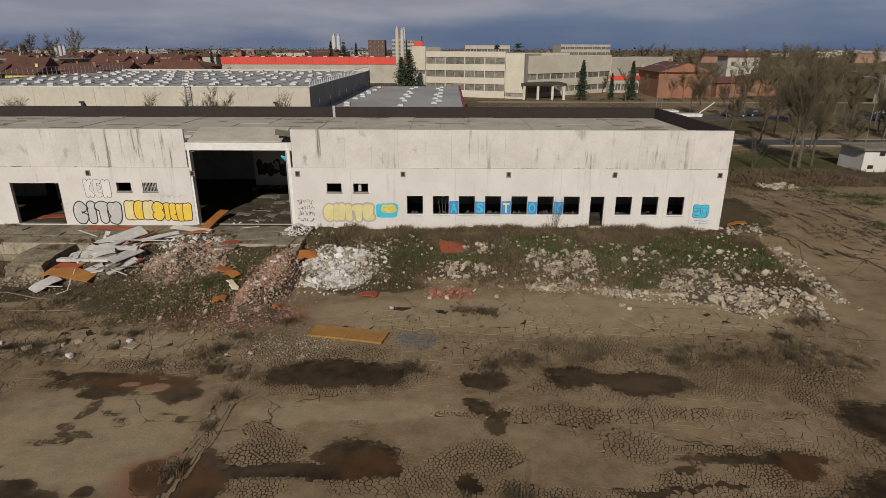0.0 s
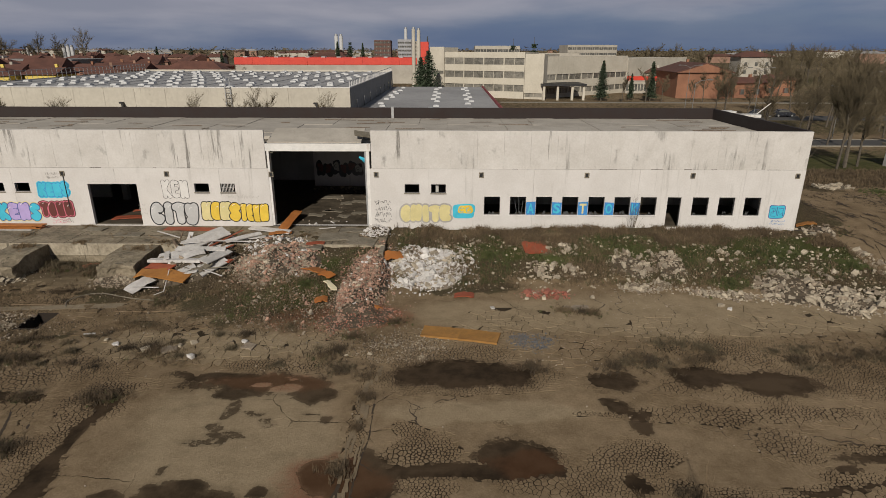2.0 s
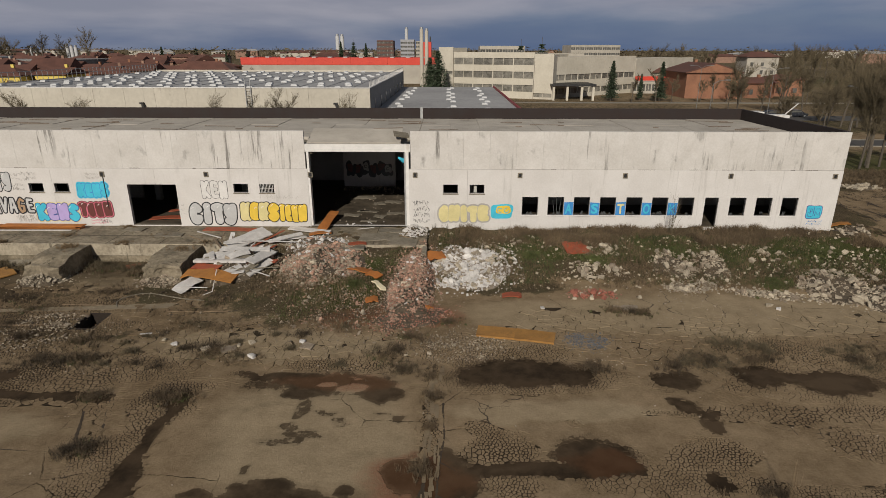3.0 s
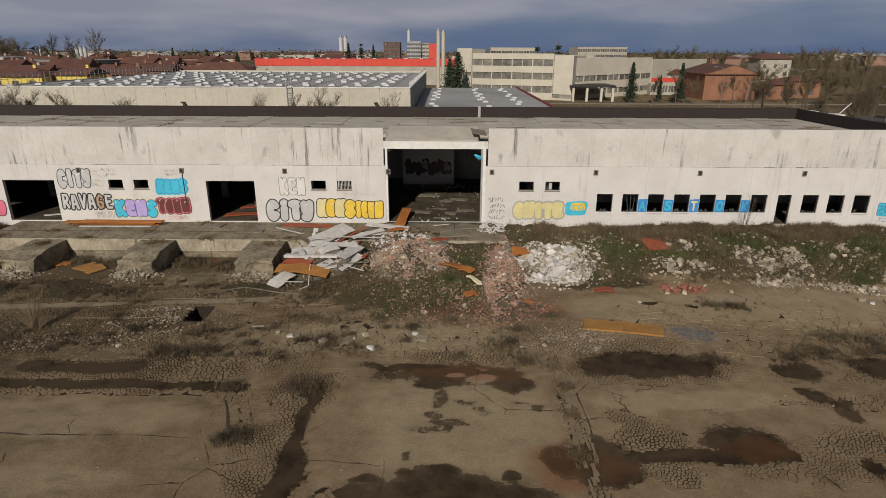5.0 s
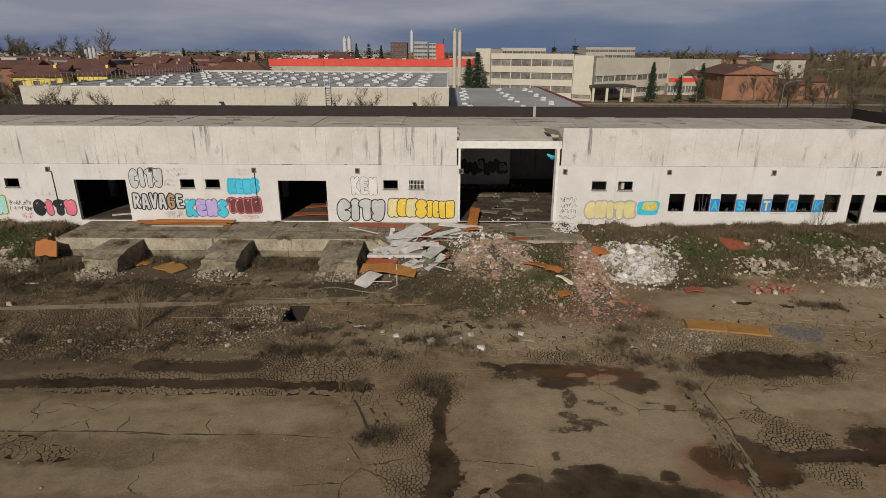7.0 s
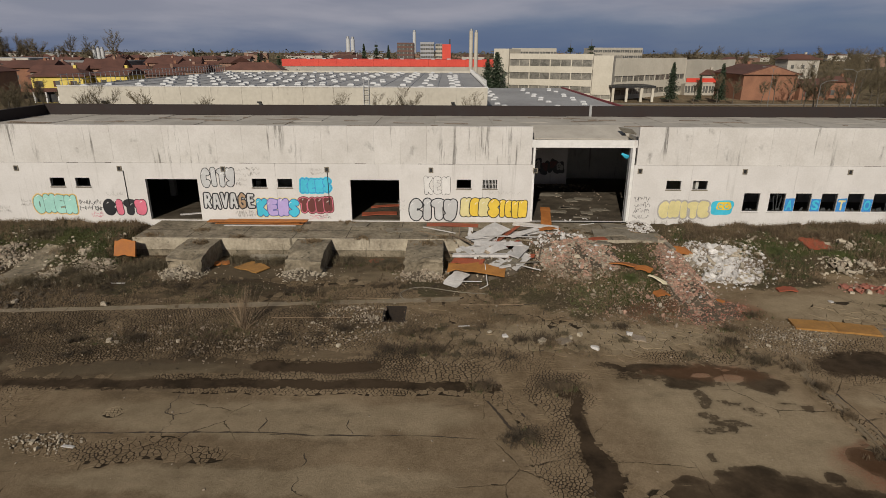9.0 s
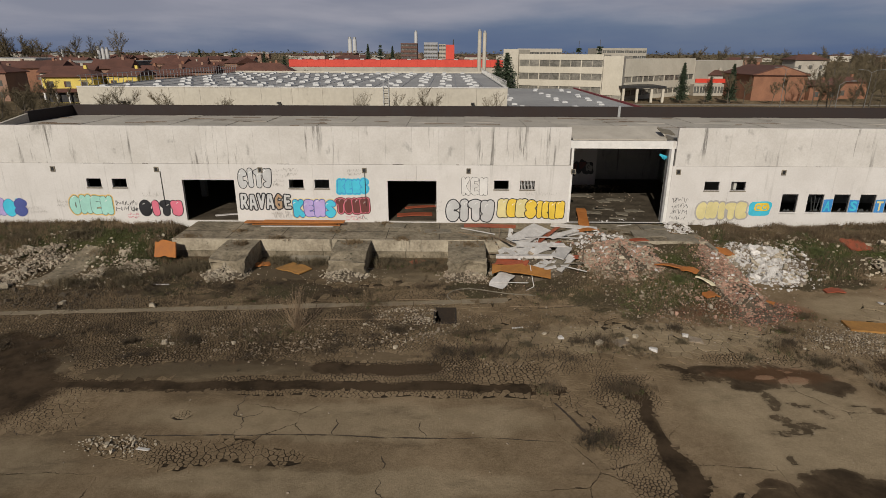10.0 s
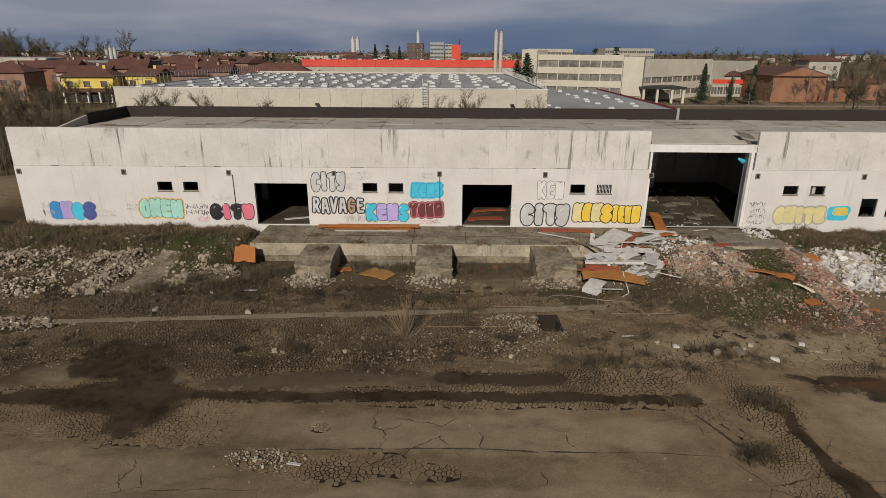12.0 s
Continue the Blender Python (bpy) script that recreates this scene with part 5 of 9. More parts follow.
def painted(lines, width, at, grid=0.03):
    """The area within half a width of brush lines, as one flat outline on the wall: vertices and faces."""
    ax, az = np.concatenate([np.array([p[:] for p in q]) for q in lines]).T
    xs, zs = np.arange(ax.min() - width / 2 - 2 * grid, ax.max() + width / 2 + 2 * grid, grid), np.arange(az.min() - width / 2 - 2 * grid, az.max() + width / 2 + 2 * grid, grid)
    gx, gz_ = np.meshgrid(xs, zs)
    d = np.full(gx.shape, 9.0)
    for q in lines:
        for p, e in zip(q[:-1], q[1:]):
            ex, ez = e.x - p.x, e.y - p.y
            t = np.clip(((gx - p.x) * ex + (gz_ - p.y) * ez) / max(ex * ex + ez * ez, 1e-9), 0, 1)
            d = np.minimum(d, np.hypot(gx - p.x - t * ex, gz_ - p.y - t * ez))
    d = width / 2 - d
    vs, fs, made = [], [], {}

    def corner(i, j):
        if (i, j) not in made:
            made[i, j] = len(vs)
            vs.append((xs[j], at, zs[i]))
        return made[i, j]

    def between(a, b):
        a, b = min(a, b), max(a, b)
        if (a, b) not in made:
            t = d[a] / (d[a] - d[b])
            made[a, b] = len(vs)
            vs.append((xs[a[1]] + t * (xs[b[1]] - xs[a[1]]), at, zs[a[0]] + t * (zs[b[0]] - zs[a[0]])))
        return made[a, b]

    inside = d > 0
    count = inside[:-1, :-1].astype(int) + inside[1:, :-1] + inside[:-1, 1:] + inside[1:, 1:]
    for i, j in zip(*np.nonzero(count)):
        ring = ((i, j), (i, j + 1), (i + 1, j + 1), (i + 1, j))
        face = []
        for a, b in zip(ring, ring[1:] + ring[:1]):
            if inside[a]:
                face.append(corner(*a))
            if inside[a] != inside[b]:
                face.append(between(a, b))
        fs.append(tuple(face))
    return vs, fs


def throw_up(shapes, x0, x1, z0, z1, fills, line, label, fat=0.40, rim=0.055, seed=0, shine=P_WHITE, overlap=1.22, back=None, sharp=False):
    """Swollen letters side by side, each with its outline over the last one; every letter is a part."""
    r = random.Random(seed)
    w, hgt = (x1 - x0) / len(shapes), z1 - z0
    depth = 0.006
    letters, rims = [], []
    lines = []
    for i, ch in enumerate(shapes):
        wide = w * overlap
        b = fat * min(wide, hgt * 0.8)
        cx, cz = x0 + w * (i + 0.5), (z0 + z1) / 2 + r.uniform(-0.03, 0.03) * hgt
        lean = r.uniform(-0.10, 0.10) * w
        strokes = [[(cx + (u - 0.5) * (wide - b) + lean * (v - 0.5), cz + (v - 0.5) * (hgt - b)) for u, v in q] for q in SHAPES[ch]]
        lines.append([[Vector(p) for p in q] if sharp else smooth(q) for q in strokes])
    if back:
        put(new("spray", facing(mesh_of("spray", *painted([q for one in lines for q in one], b + 0.22, WALL_Y - 0.004), back))), warehouse, label + ", the sprayed ground")
    for i, one in enumerate(lines):
        depth += 0.0016
        rims.append(painted(one, b + 2 * rim, WALL_Y - depth))
        depth += 0.0016
        letters.append((*painted(one, b, WALL_Y - depth), fills[i % len(fills)]))
    root = None
    for vs, fs in rims:
        ob = put(new("outline" if root else "graffiti", facing(mesh_of("graffiti", vs, fs, line))), root or warehouse, "" if root else label)
        root = root or ob
    for vs, fs, mat in letters:
        put(new("letter", facing(mesh_of("letter", vs, fs, mat))), root)
    if shine:
        for i in range(len(shapes)):
            g = Mural()
            g.depth = depth + 0.002
            cx, cz = x0 + w * (i + 0.22 + 0.5 * r.random()), z0 + hgt * r.uniform(0.6, 0.85)
            g.stroke(curl(cx, cz, 0.10 * hgt, 1.4, 3.0), 0.03, shine)
            g.done("", root, "highlight")


def scrawl(x0, x1, z0, z1, seed, lines=3, width=0.022, mat=P_GREY, label="thin scribbled spray tag"):
    r = random.Random(seed)
    g = Mural()
    for k in range(lines):
        z = z1 - (k + 0.5) * (z1 - z0) / lines
        hh = (z1 - z0) / lines * 0.45
        pts, x = [], x0 + r.uniform(0, 0.1)
        while x < x1:
            pts.append((x, z + hh * r.uniform(-1, 1)))
            x += r.uniform(0.02, 0.10)
            if r.random() < 0.25:
                x -= 0.08
        cut = max(3, len(pts) // 2 + r.randint(-2, 2))
        for seg in (pts[:cut], pts[cut:]):
            if len(seg) > 1:
                g.stroke(seg, width, mat)
    g.done(label)


g = Mural(51.3)
for i, (x, z) in enumerate(((-16.6, 2.9), (-15.9, 2.8), (-15.2, 3.0), (-14.5, 2.8), (-13.8, 3.0), (-13.2, 2.8))):
    g.blob(x, z, 0.42, 0.62, P_BLACK, 300 + i, 0.25)
    g.blob(x + 0.04, z + 0.12, 0.28, 0.34, (P_MAROON, P_MAROON, P_GREY)[i % 3], 310 + i, 0.25)
    g.stroke(curl(x, z + 0.15, 0.12, 0.5, 5.5), 0.05, P_BLACK)
g.done("dark maroon and black graffiti on the inner wall")
throw_up("CITY", -40.63, -38.32, 3.62, 5.16, [P_SILVER], P_BLACK, "pale CITY graffiti in bubble letters with black outlines", 0.46, 0.05, 1)
throw_up("RAVAGE", -40.70, -37.02, 2.06, 3.35, [P_SILVER, P_SILVER, P_SILVER, P_SILVER, P_TAN, P_SILVER], P_BLACK, "square RAVAGE graffiti with black outlines", 0.26, 0.085, 2, None, 1.06, sharp=True)
throw_up("CiTY", -26.01, -22.75, 1.28, 3.05, [P_SILVER], P_BLACK, "large silver city graffiti in bubble letters with thick black outlines", 0.50, 0.075, 3, P_WHITE, 1.3)
throw_up("KEN", -25.02, -23.14, 3.17, 4.67, [P_CHALK], P_BLACK, "unfilled white graffiti letters with thin grey outlines", 0.36, 0.025, 4, None, 1.14)
throw_up("KENS", -22.34, -19.74, 1.55, 3.07, [P_PALEYELLOW, P_YELLOW], P_BLACK, "yellow bubble graffiti with black outlines", 0.50, 0.06, 5, P_WHITE, 1.5)
throw_up("TEWN", -19.68, -17.77, 1.50, 2.95, [P_YELLOW], P_BLACK, "bright yellow bubble graffiti with black outlines", 0.48, 0.055, 6, P_WHITE, 1.5)
throw_up("KENS", -36.93, -33.91, 1.51, 2.97, [P_CYAN, P_LILAC, P_LILAC, P_CYAN], P_NAVY, "cyan and lilac graffiti letters on a yellow spray", 0.38, 0.05, 7, P_WHITE, 1.25, back=P_PALEYELLOW)
throw_up("KENS", -33.67, -31.58, 3.28, 4.41, [P_CYAN], P_BLUE, "cyan bubble graffiti with dark blue outlines", 0.40, 0.04, 8, None, 1.35, back=P_CYAN)
throw_up("TOWN", -33.83, -31.55, 1.83, 3.05, [P_MAROON], P_PINK, "dark maroon bubble graffiti with a red rim", 0.46, 0.05, 9, P_WHITE, 1.3, back=P_MAROON)
throw_up("CITY", -47.88, -44.85, 1.56, 2.82, [P_BLACK, P_PINK, P_BLACK, P_PINK], P_BLACK, "black and pink bubble graffiti", 0.50, 0.05, 10, P_WHITE, 1.25)
throw_up("ONEN", -52.82, -49.85, 1.62, 3.19, [P_MINT], P_DARKTEAL, "mint green graffiti letters on an ochre spray", 0.36, 0.035, 11, P_WHITE, 1.4, back=P_OCHRE)
throw_up("ENOS", -59.16, -56.05, 1.48, 2.94, [P_BLUE, P_LILAC, P_CYAN, P_NAVY], P_NAVY, "blue and violet shaded bubble graffiti", 0.42, 0.03, 12, P_CYAN, 1.45)
throw_up("ONITE", -8.3, -4.9, 1.55, 2.95, [P_PALEYELLOW], P_GREY, "faded yellow graffiti on a grey cloud", 0.46, 0.025, 13, None, 1.45, back=P_GREY)
g = Mural()
g.blob(-3.92, 2.40, 0.78, 0.52, P_CYAN, 2, 0.05, 5)
g.blob(-3.80, 2.52, 0.50, 0.30, P_YELLOW, 3, 0.08, 4)
g.stroke(curl(-4.05, 2.48, 0.16, 0.5, 5.5), 0.05, P_CYAN), g.stroke(curl(-3.6, 2.48, 0.16, 1.2, 6.2), 0.05, P_CYAN)
g.done("small cyan and yellow graffiti")
g = Mural()
g.blob(18.0, 2.43, 0.55, 0.50, P_NAVY, 4, 0.05, 7)
g.blob(18.0, 2.43, 0.51, 0.46, P_CYAN, 4, 0.05, 7)
for line in (((17.58, 2.66), (17.86, 2.66), (17.86, 2.46), (17.6, 2.42), (17.62, 2.14), (17.9, 2.12)), ((17.98, 2.78), (17.98, 2.16)), ((18.1, 2.66), (18.42, 2.68), (18.4, 2.5)), ((18.08, 2.16), (18.12, 2.5), (18.26, 2.24), (18.4, 2.46), (18.42, 2.14)), ((17.74, 2.56), (17.74, 2.3))):
    g.stroke(line, 0.045, P_NAVY)
g.done("blue square graffiti near the corner")
# blue blocks between the office windows, one pale letter on each
for i, ch in enumerate("ASTO "):
    x0, x1 = (0.44, 1.05), (2.27, 2.90)
    a = OFFICE[i + 1] + 1.14 if i < 5 else 0
    b = OFFICE[i + 2] - 0.02
    g = Mural()
    n = 14
    r = random.Random(i)
    g.layer([(a, 2.16), (b, 2.16), (b, 3.08 + r.uniform(-.05, .05)), (a, 3.08)], [(0, 1, 2, 3)], P_BLUE)
    if ch != " ":
        vs, fs = text_outline(ch, 0.03)
        lo, hi = vs.min(0), vs.max(0)
        p = (vs - lo) / (hi - lo)
        g.layer([(a + 0.09 + (b - a - 0.18) * u, 2.26 + 0.72 * v) for u, v in p], fs, P_PALEYELLOW if ch == "T" else P_CYAN, 0.003)
    else:
        g.stroke([(a + 0.15, 2.3), (a + 0.15, 2.95)], 0.08, P_CYAN), g.stroke([(b - 0.15, 2.95), (a + 0.2, 2.6), (b - 0.15, 2.3)], 0.08, P_CYAN)
    g.done("blue painted block with a pale letter")
scrawl(-10.2, -9.0, 1.5, 3.2, 1, 4, 0.025, P_BLACK)
scrawl(-38.25, -37.45, 3.8, 5.05, 2, 4, 0.018)
scrawl(-37.4, -36.4, 4.5, 5.15, 3, 2, 0.03)
scrawl(-32.6, -31.7, 1.4, 2.6, 4, 3, 0.022, P_BLACK)
scrawl(-38.6, -36.6, 1.45, 2.05, 5, 1, 0.03)
scrawl(-59.8, -58.9, 1.7, 2.9, 6, 2, 0.04)
scrawl(-56.1, -54.6, 1.7, 2.3, 7, 2, 0.018)
scrawl(-49.6, -48.0, 1.9, 2.8, 8, 2, 0.03, P_BLACK)
scrawl(-48.9, -48.0, 1.4, 1.9, 9, 2, 0.03, P_PINK)
scrawl(-47.6, -46.3, 3.0, 3.4, 10, 1, 0.02)
scrawl(17.6, 18.7, 1.48, 1.85, 11, 2, 0.02, P_BLUE)
scrawl(-33.0, -32.0, 4.6, 5.1, 12, 2, 0.02)
scrawl(-26.9, -26.3, 2.0, 2.9, 13, 3, 0.02)
scrawl(-33.2, -31.9, 1.35, 1.75, 14, 2, 0.025, P_PINK)
scrawl(-52.9 - 0.9, -52.9, 2.2, 2.8, 15, 2, 0.03)
scrawl(-5.6, -5.1, 1.3, 1.9, 16, 2, 0.02)
scrawl(-20.6, -18.2, 3.2, 3.55, 17, 1, 0.015)
# dirt along the ledge and runs below the joints of the upper panels
rng = random.Random(40)
for i in range(26):
    x, L = rng.uniform(-60, 18.5), rng.uniform(0.2, 0.9)
    if GATE[0] - L < x < GATE[1]:
        continue
    bm = box(x, x + L, WALL_Y + 0.004, WALL_Y + 0.034, SEAM_Z - 0.002, SEAM_Z + rng.uniform(0.015, 0.035), 0.004)
    part("ledge_dirt", bm, M_JOINT, warehouse)


# ---- loose things ----
HX, HY = np.arange(-70, 36, 0.1), np.arange(10, 56, 0.1)
HEIGHTS = ground_z(*np.meshgrid(HX, HY))


def support(x, y):
    """The height of what lies below a place near the warehouse."""
    z = float(HEIGHTS[min(max(round((y - 10) * 10), 0), len(HY) - 1), min(max(round((x + 70) * 10), 0), len(HX) - 1)])
    if -43.9 < x < -9.1 and 34.85 < y < WALL_Y:
        z = max(z, 1.24)
    if GATE[0] < x < GATE[1] and y >= WALL_Y or (y >= WALL_Y and -61 < x < 19):
        z = max(z, FLOOR_Z)
    return z


def slab_mesh(L, W, T, r, bend=0.0, ragged=0.06):
    """A board with a slightly ragged outline, worn ends and a sag."""
    bm = bmesh.new()
    n = 7
    rows = []
    for i in range(n):
        u = i / (n - 1) - 0.5
        e0, e1 = r.uniform(-ragged, ragged) * W, r.uniform(-ragged, ragged) * W
        dz = bend * (0.25 - u * u) * 4
        du = r.uniform(-ragged, ragged) * 0.3 * L if i in (0, n - 1) else 0
        rows.append([bm.verts.new(p) for p in ((u * L + du, -W / 2 + e0, dz), (u * L - du, W / 2 + e1, dz), (u * L - du, W / 2 + e1, dz + T), (u * L + du, -W / 2 + e0, dz + T))])
    for a, b in zip(rows[:-1], rows[1:]):
        for k in range(4):
            bm.faces.new((a[k], a[(k + 1) % 4], b[(k + 1) % 4], b[k]))
    bm.faces.new(rows[0][::-1]), bm.faces.new(rows[-1])
    bmesh.ops.recalc_face_normals(bm, faces=bm.faces[:])
    return bm


def lay(name, label, category, x, y, L, W, T, yaw, mat, lift=0.0, bend=0.0, seed=0, group="", ragged=0.05, tip=0.0):
    """Lay a board on what is below it, tilted as its ends rest."""
    r = random.Random(seed * 17 + int(x * 31) + int(y * 7))
    d = Vector((math.cos(radians(yaw)), math.sin(radians(yaw))))
    za, zb = support(x - d.x * L / 2, y - d.y * L / 2), support(x + d.x * L / 2, y + d.y * L / 2)
    pitch = math.degrees(math.atan2(zb - za, L))
    zc = max((za + zb) / 2, support(x, y))
    ob = part(name, slab_mesh(L, W, T, r, bend, ragged), mat)
    ob.matrix_basis = Matrix.Translation((x, y, zc + 0.005 + lift)) @ pose(0, 0, 0, 0, 0, yaw) @ pose(0, 0, 0, tip, -pitch, 0)
    return tagged(ob, label, category, group)


WB = "chipped dirty demolition board lying in a heap"
rng = random.Random(77)
for i in range(26):
    y = rng.uniform(30.6, 36.6)
    x = rng.gauss(-20.6, 1.0) + (y - 33) * 0.25
    lay("old_board", WB, "board", x, y, rng.uniform(0.9, 2.6), rng.uniform(0.12, 0.45), rng.uniform(0.03, 0.07), rng.gauss(15, 40),
        (M_WHITEBOARD, M_WHITEBOARD, M_CONCRETE, M_WHITEBOARD, M_OLDWOOD, M_RUST)[i % 6], 0.05 + 0.025 * (i % 14), rng.uniform(0, 0.04), i, "demolition boards", tip=rng.uniform(-16, 16))
for i in range(12):
    lay("stick", "thin broken batten in the debris heap", "batten", rng.gauss(-20.6, 1.6), rng.uniform(29.6, 37), rng.uniform(1.0, 2.6), 0.05, 0.04, rng.uniform(0, 180), (M_OLDWOOD, M_WHITEBOARD)[i % 2], rng.uniform(0.1, 0.5) * (i % 3 > 0), 0, i, "battens", 0.02)


def span(name, label, category, a, b, W, T, mat, seed, roll=0.0, bend=0.0, ragged=0.04, group="demolition boards"):
    """A board that lies from a to b."""
    a, b = Vector(a), Vector(b)
    d = (b - a).normalized()
    side = Vector((0, 0, 1)).cross(d).normalized()
    up_ = d.cross(side)
    ob = part(name, slab_mesh((b - a).length, W, T, random.Random(seed), bend, ragged), mat)
    turn = Matrix((d, side, up_)).transposed().to_4x4()
    ob.matrix_basis = Matrix.Translation((a + b) / 2) @ turn @ pose(0, 0, 0, roll, 0, 0)
    return tagged(ob, label, category, group)


WP, TP = "white wall panel thrown on the debris heap", "long thin white batten across the debris heap"
span("white_board", "large " + WP, "panel", (-21.7, 34.2, 1.30), (-19.7, 36.0, 1.80), 1.35, 0.06, M_WHITEBOARD, 1, 8)
span("white_board", "long " + WP, "panel", (-21.7, 33.0, 1.55), (-18.7, 33.1, 1.50), 0.40, 0.07, M_WHITEBOARD, 2, 14)
span("white_board", "narrow " + WP, "panel", (-22.8, 32.9, 1.10), (-20.8, 33.2, 1.42), 0.45, 0.05, M_WHITEBOARD, 3, 10)
span("white_board", "thick white beam lying on the debris heap", "beam", (-23.0, 32.1, 1.05), (-19.7, 31.7, 1.20), 0.36, 0.16, M_WHITEBOARD, 4)
span("white_board", "short " + WP, "panel", (-21.7, 32.2, 1.30), (-20.65, 32.6, 1.45), 0.62, 0.05, M_WHITEBOARD, 5, 12)
span("white_board", "curled " + WP, "panel", (-20.9, 32.0, 1.35), (-19.8, 32.6, 1.55), 0.55, 0.04, M_WHITEBOARD, 6, 18, 0.08)
span("white_board", "tilted " + WP, "panel", (-19.5, 31.4, 1.30), (-18.6, 33.2, 1.40), 0.80, 0.06, M_WHITEBOARD, 7, 10)
span("old_board", "grey slab leaning on the debris heap", "slab", (-20.3, 30.7, 0.60), (-19.1, 31.7, 1.15), 0.62, 0.07, M_CONCRETE, 8, 8)
span("white_board", "tilted " + WP, "panel", (-19.5, 30.9, 0.70), (-18.4, 32.3, 1.10), 0.58, 0.07, M_WHITEBOARD, 9, 10)
span("white_board", "short " + WP, "panel", (-20.8, 30.9, 0.80), (-20.0, 31.5, 1.05), 0.55, 0.05, M_WHITEBOARD, 10, 6)
span("stick", TP, "batten", (-21.9, 34.0, 1.55), (-16.5, 36.0, 1.36), 0.10, 0.05, M_WHITEBOARD, 11, ragged=0.02)
span("stick", TP, "batten", (-21.0, 34.4, 1.62), (-16.5, 35.0, 1.34), 0.09, 0.05, M_WHITEBOARD, 12, ragged=0.02)
span("orange_board", "large curved orange foam sheet at the foot of the debris heap", "board", (-23.3, 31.2, 0.62), (-20.0, 30.3, 0.66), 0.85, 0.07, M_AMBER, 13, 10, 0.22, 0.22, "insulation boards")
span("rusty_sheet", "dark red sheet under the white boards", "sheet", (-23.0, 31.9, 0.85), (-21.2, 31.2, 1.0), 0.60, 0.05, M_RUST, 14, 10)
span("white_sheet", "crumpled pale sheet lying in front of the dock", "sheet", (-23.2, 29.7, 0.10), (-22.4, 30.9, 0.46), 0.95, 0.04, M_WHITEBOARD, 15, 4, 0.05, 0.05)
span("white_board", "long white panel lying in the gateway", "panel", (-18.75, 37.9, 1.40), (-15.75, 37.0, 1.36), 0.50, 0.08, M_WHITEBOARD, 16, 8)
span("old_board", "tan plank lying on the ramp by the gate", "plank", (-17.2, 33.6, 1.16), (-15.3, 35.2, 1.28), 0.30, 0.06, M_OLDWOOD, 17)
span("stick", "pale batten on the dock", "batten", (-25.0, 37.4, 1.27), (-22.8, 35.9, 1.30), 0.08, 0.05, M_WHITEBOARD, 18, ragged=0.02)
span("stick", "wooden batten leaning on the debris heap", "batten", (-23.2, 35.7, 1.30), (-21.7, 33.2, 1.45), 0.12, 0.06, M_OLDWOOD, 19, ragged=0.02)
span("white_board", "narrow " + WP, "panel", (-22.5, 33.4, 1.20), (-21.8, 31.8, 1.30), 0.32, 0.05, M_WHITEBOARD, 20, 10)
span("old_board", "grey plank lying on the debris heap", "plank", (-22.5, 32.4, 1.15), (-19.4, 32.1, 1.40), 0.30, 0.05, M_CONCRETE, 21, 8)
span("old_board", "broken grey board on the debris heap", "board", (-20.5, 31.4, 0.95), (-19.3, 31.1, 0.95), 0.40, 0.06, M_CONCRETE, 22, 6)
bm = bmesh.new()
for p, q in (((-21.15, 30.7, 1.10), (-21.05, 29.5, 0.24)), ((-21.05, 29.5, 0.24), (-21.5, 29.2, 0.14))):
    add_tube(bm, p, q, 0.025, 0.025, 5)
tagged(part("bent_rod", bm, M_WHITEBOARD), "bent white metal rod hanging from the debris heap", "rod")
bm = bmesh.new()
hose = smooth([(-25.6, 27.8), (-25.95, 28.6), (-25.5, 29.4), (-24.6, 29.6), (-23.1, 29.1), (-21.1, 28.4)], 6)
for p, q in zip(hose[:-1], hose[1:]):
    add_tube(bm, (p.x, p.y, support(p.x, p.y) + 0.04), (q.x, q.y, support(q.x, q.y) + 0.04), 0.028, 0.028, 5)
tagged(part("hose", bm, M_CONCRETE), "grey hose lying curled in front of the dock", "hose")
for i, (x, y, L, W, yaw) in enumerate([(-12.3, 36.3, 2.6, 1.3, 4), (-10.6, 35.4, 1.8, 1.2, -12), (-13.9, 34.3, 1.7, 1.0, 10), (-11.4, 37.8, 2.2, 0.9, 0), (-26.6, 36.6, 1.8, 0.9, 6), (-29.6, 37.8, 1.4, 0.7, -4), (-17.9, 23.3, 0.7, 0.5, 20), (-14.3, 23.6, 0.6, 0.5, -15), (1.9, 28.0, 1.3, 0.5, 3)]):
    lay("concrete_slab", "flat grey slab of broken concrete lying loose", "slab", x, y, L, W, 0.07, yaw, M_CONCRETE if i < 6 else M_RUB_BROWN, 0.0, 0, 50 + i, "loose slabs", 0.16, tip=rng.uniform(-4, 4))
lay("orange_board", "broken orange foam insulation board in the gateway", "board", -16.4, 36.9, 1.5, 0.5, 0.07, 18, M_ORANGE, 0.08, 0.06, 3, "insulation boards", 0.12)
lay("rusty_sheet", "rust-red sheet lying on the dock", "sheet", -23.0, 38.0, 3.6, 0.75, 0.04, -3, M_RUST, 0.0, 0.03, 5)
lay("rusty_sheet", "rust-red sheet lying on the dock", "sheet", -13.6, 34.9, 1.2, 0.5, 0.04, 8, M_RUST, 0.03, 0.05, 6)
prop = part("leaning_board", slab_mesh(3.1, 0.72, 0.07, random.Random(7), 0.05, 0.06), M_ORANGE)
prop.matrix_basis = pose(-16.3, 39.25, 1.56, 0, -9, 83)
tagged(prop, "orange board slanting into the gateway on debris", "board", "insulation boards")
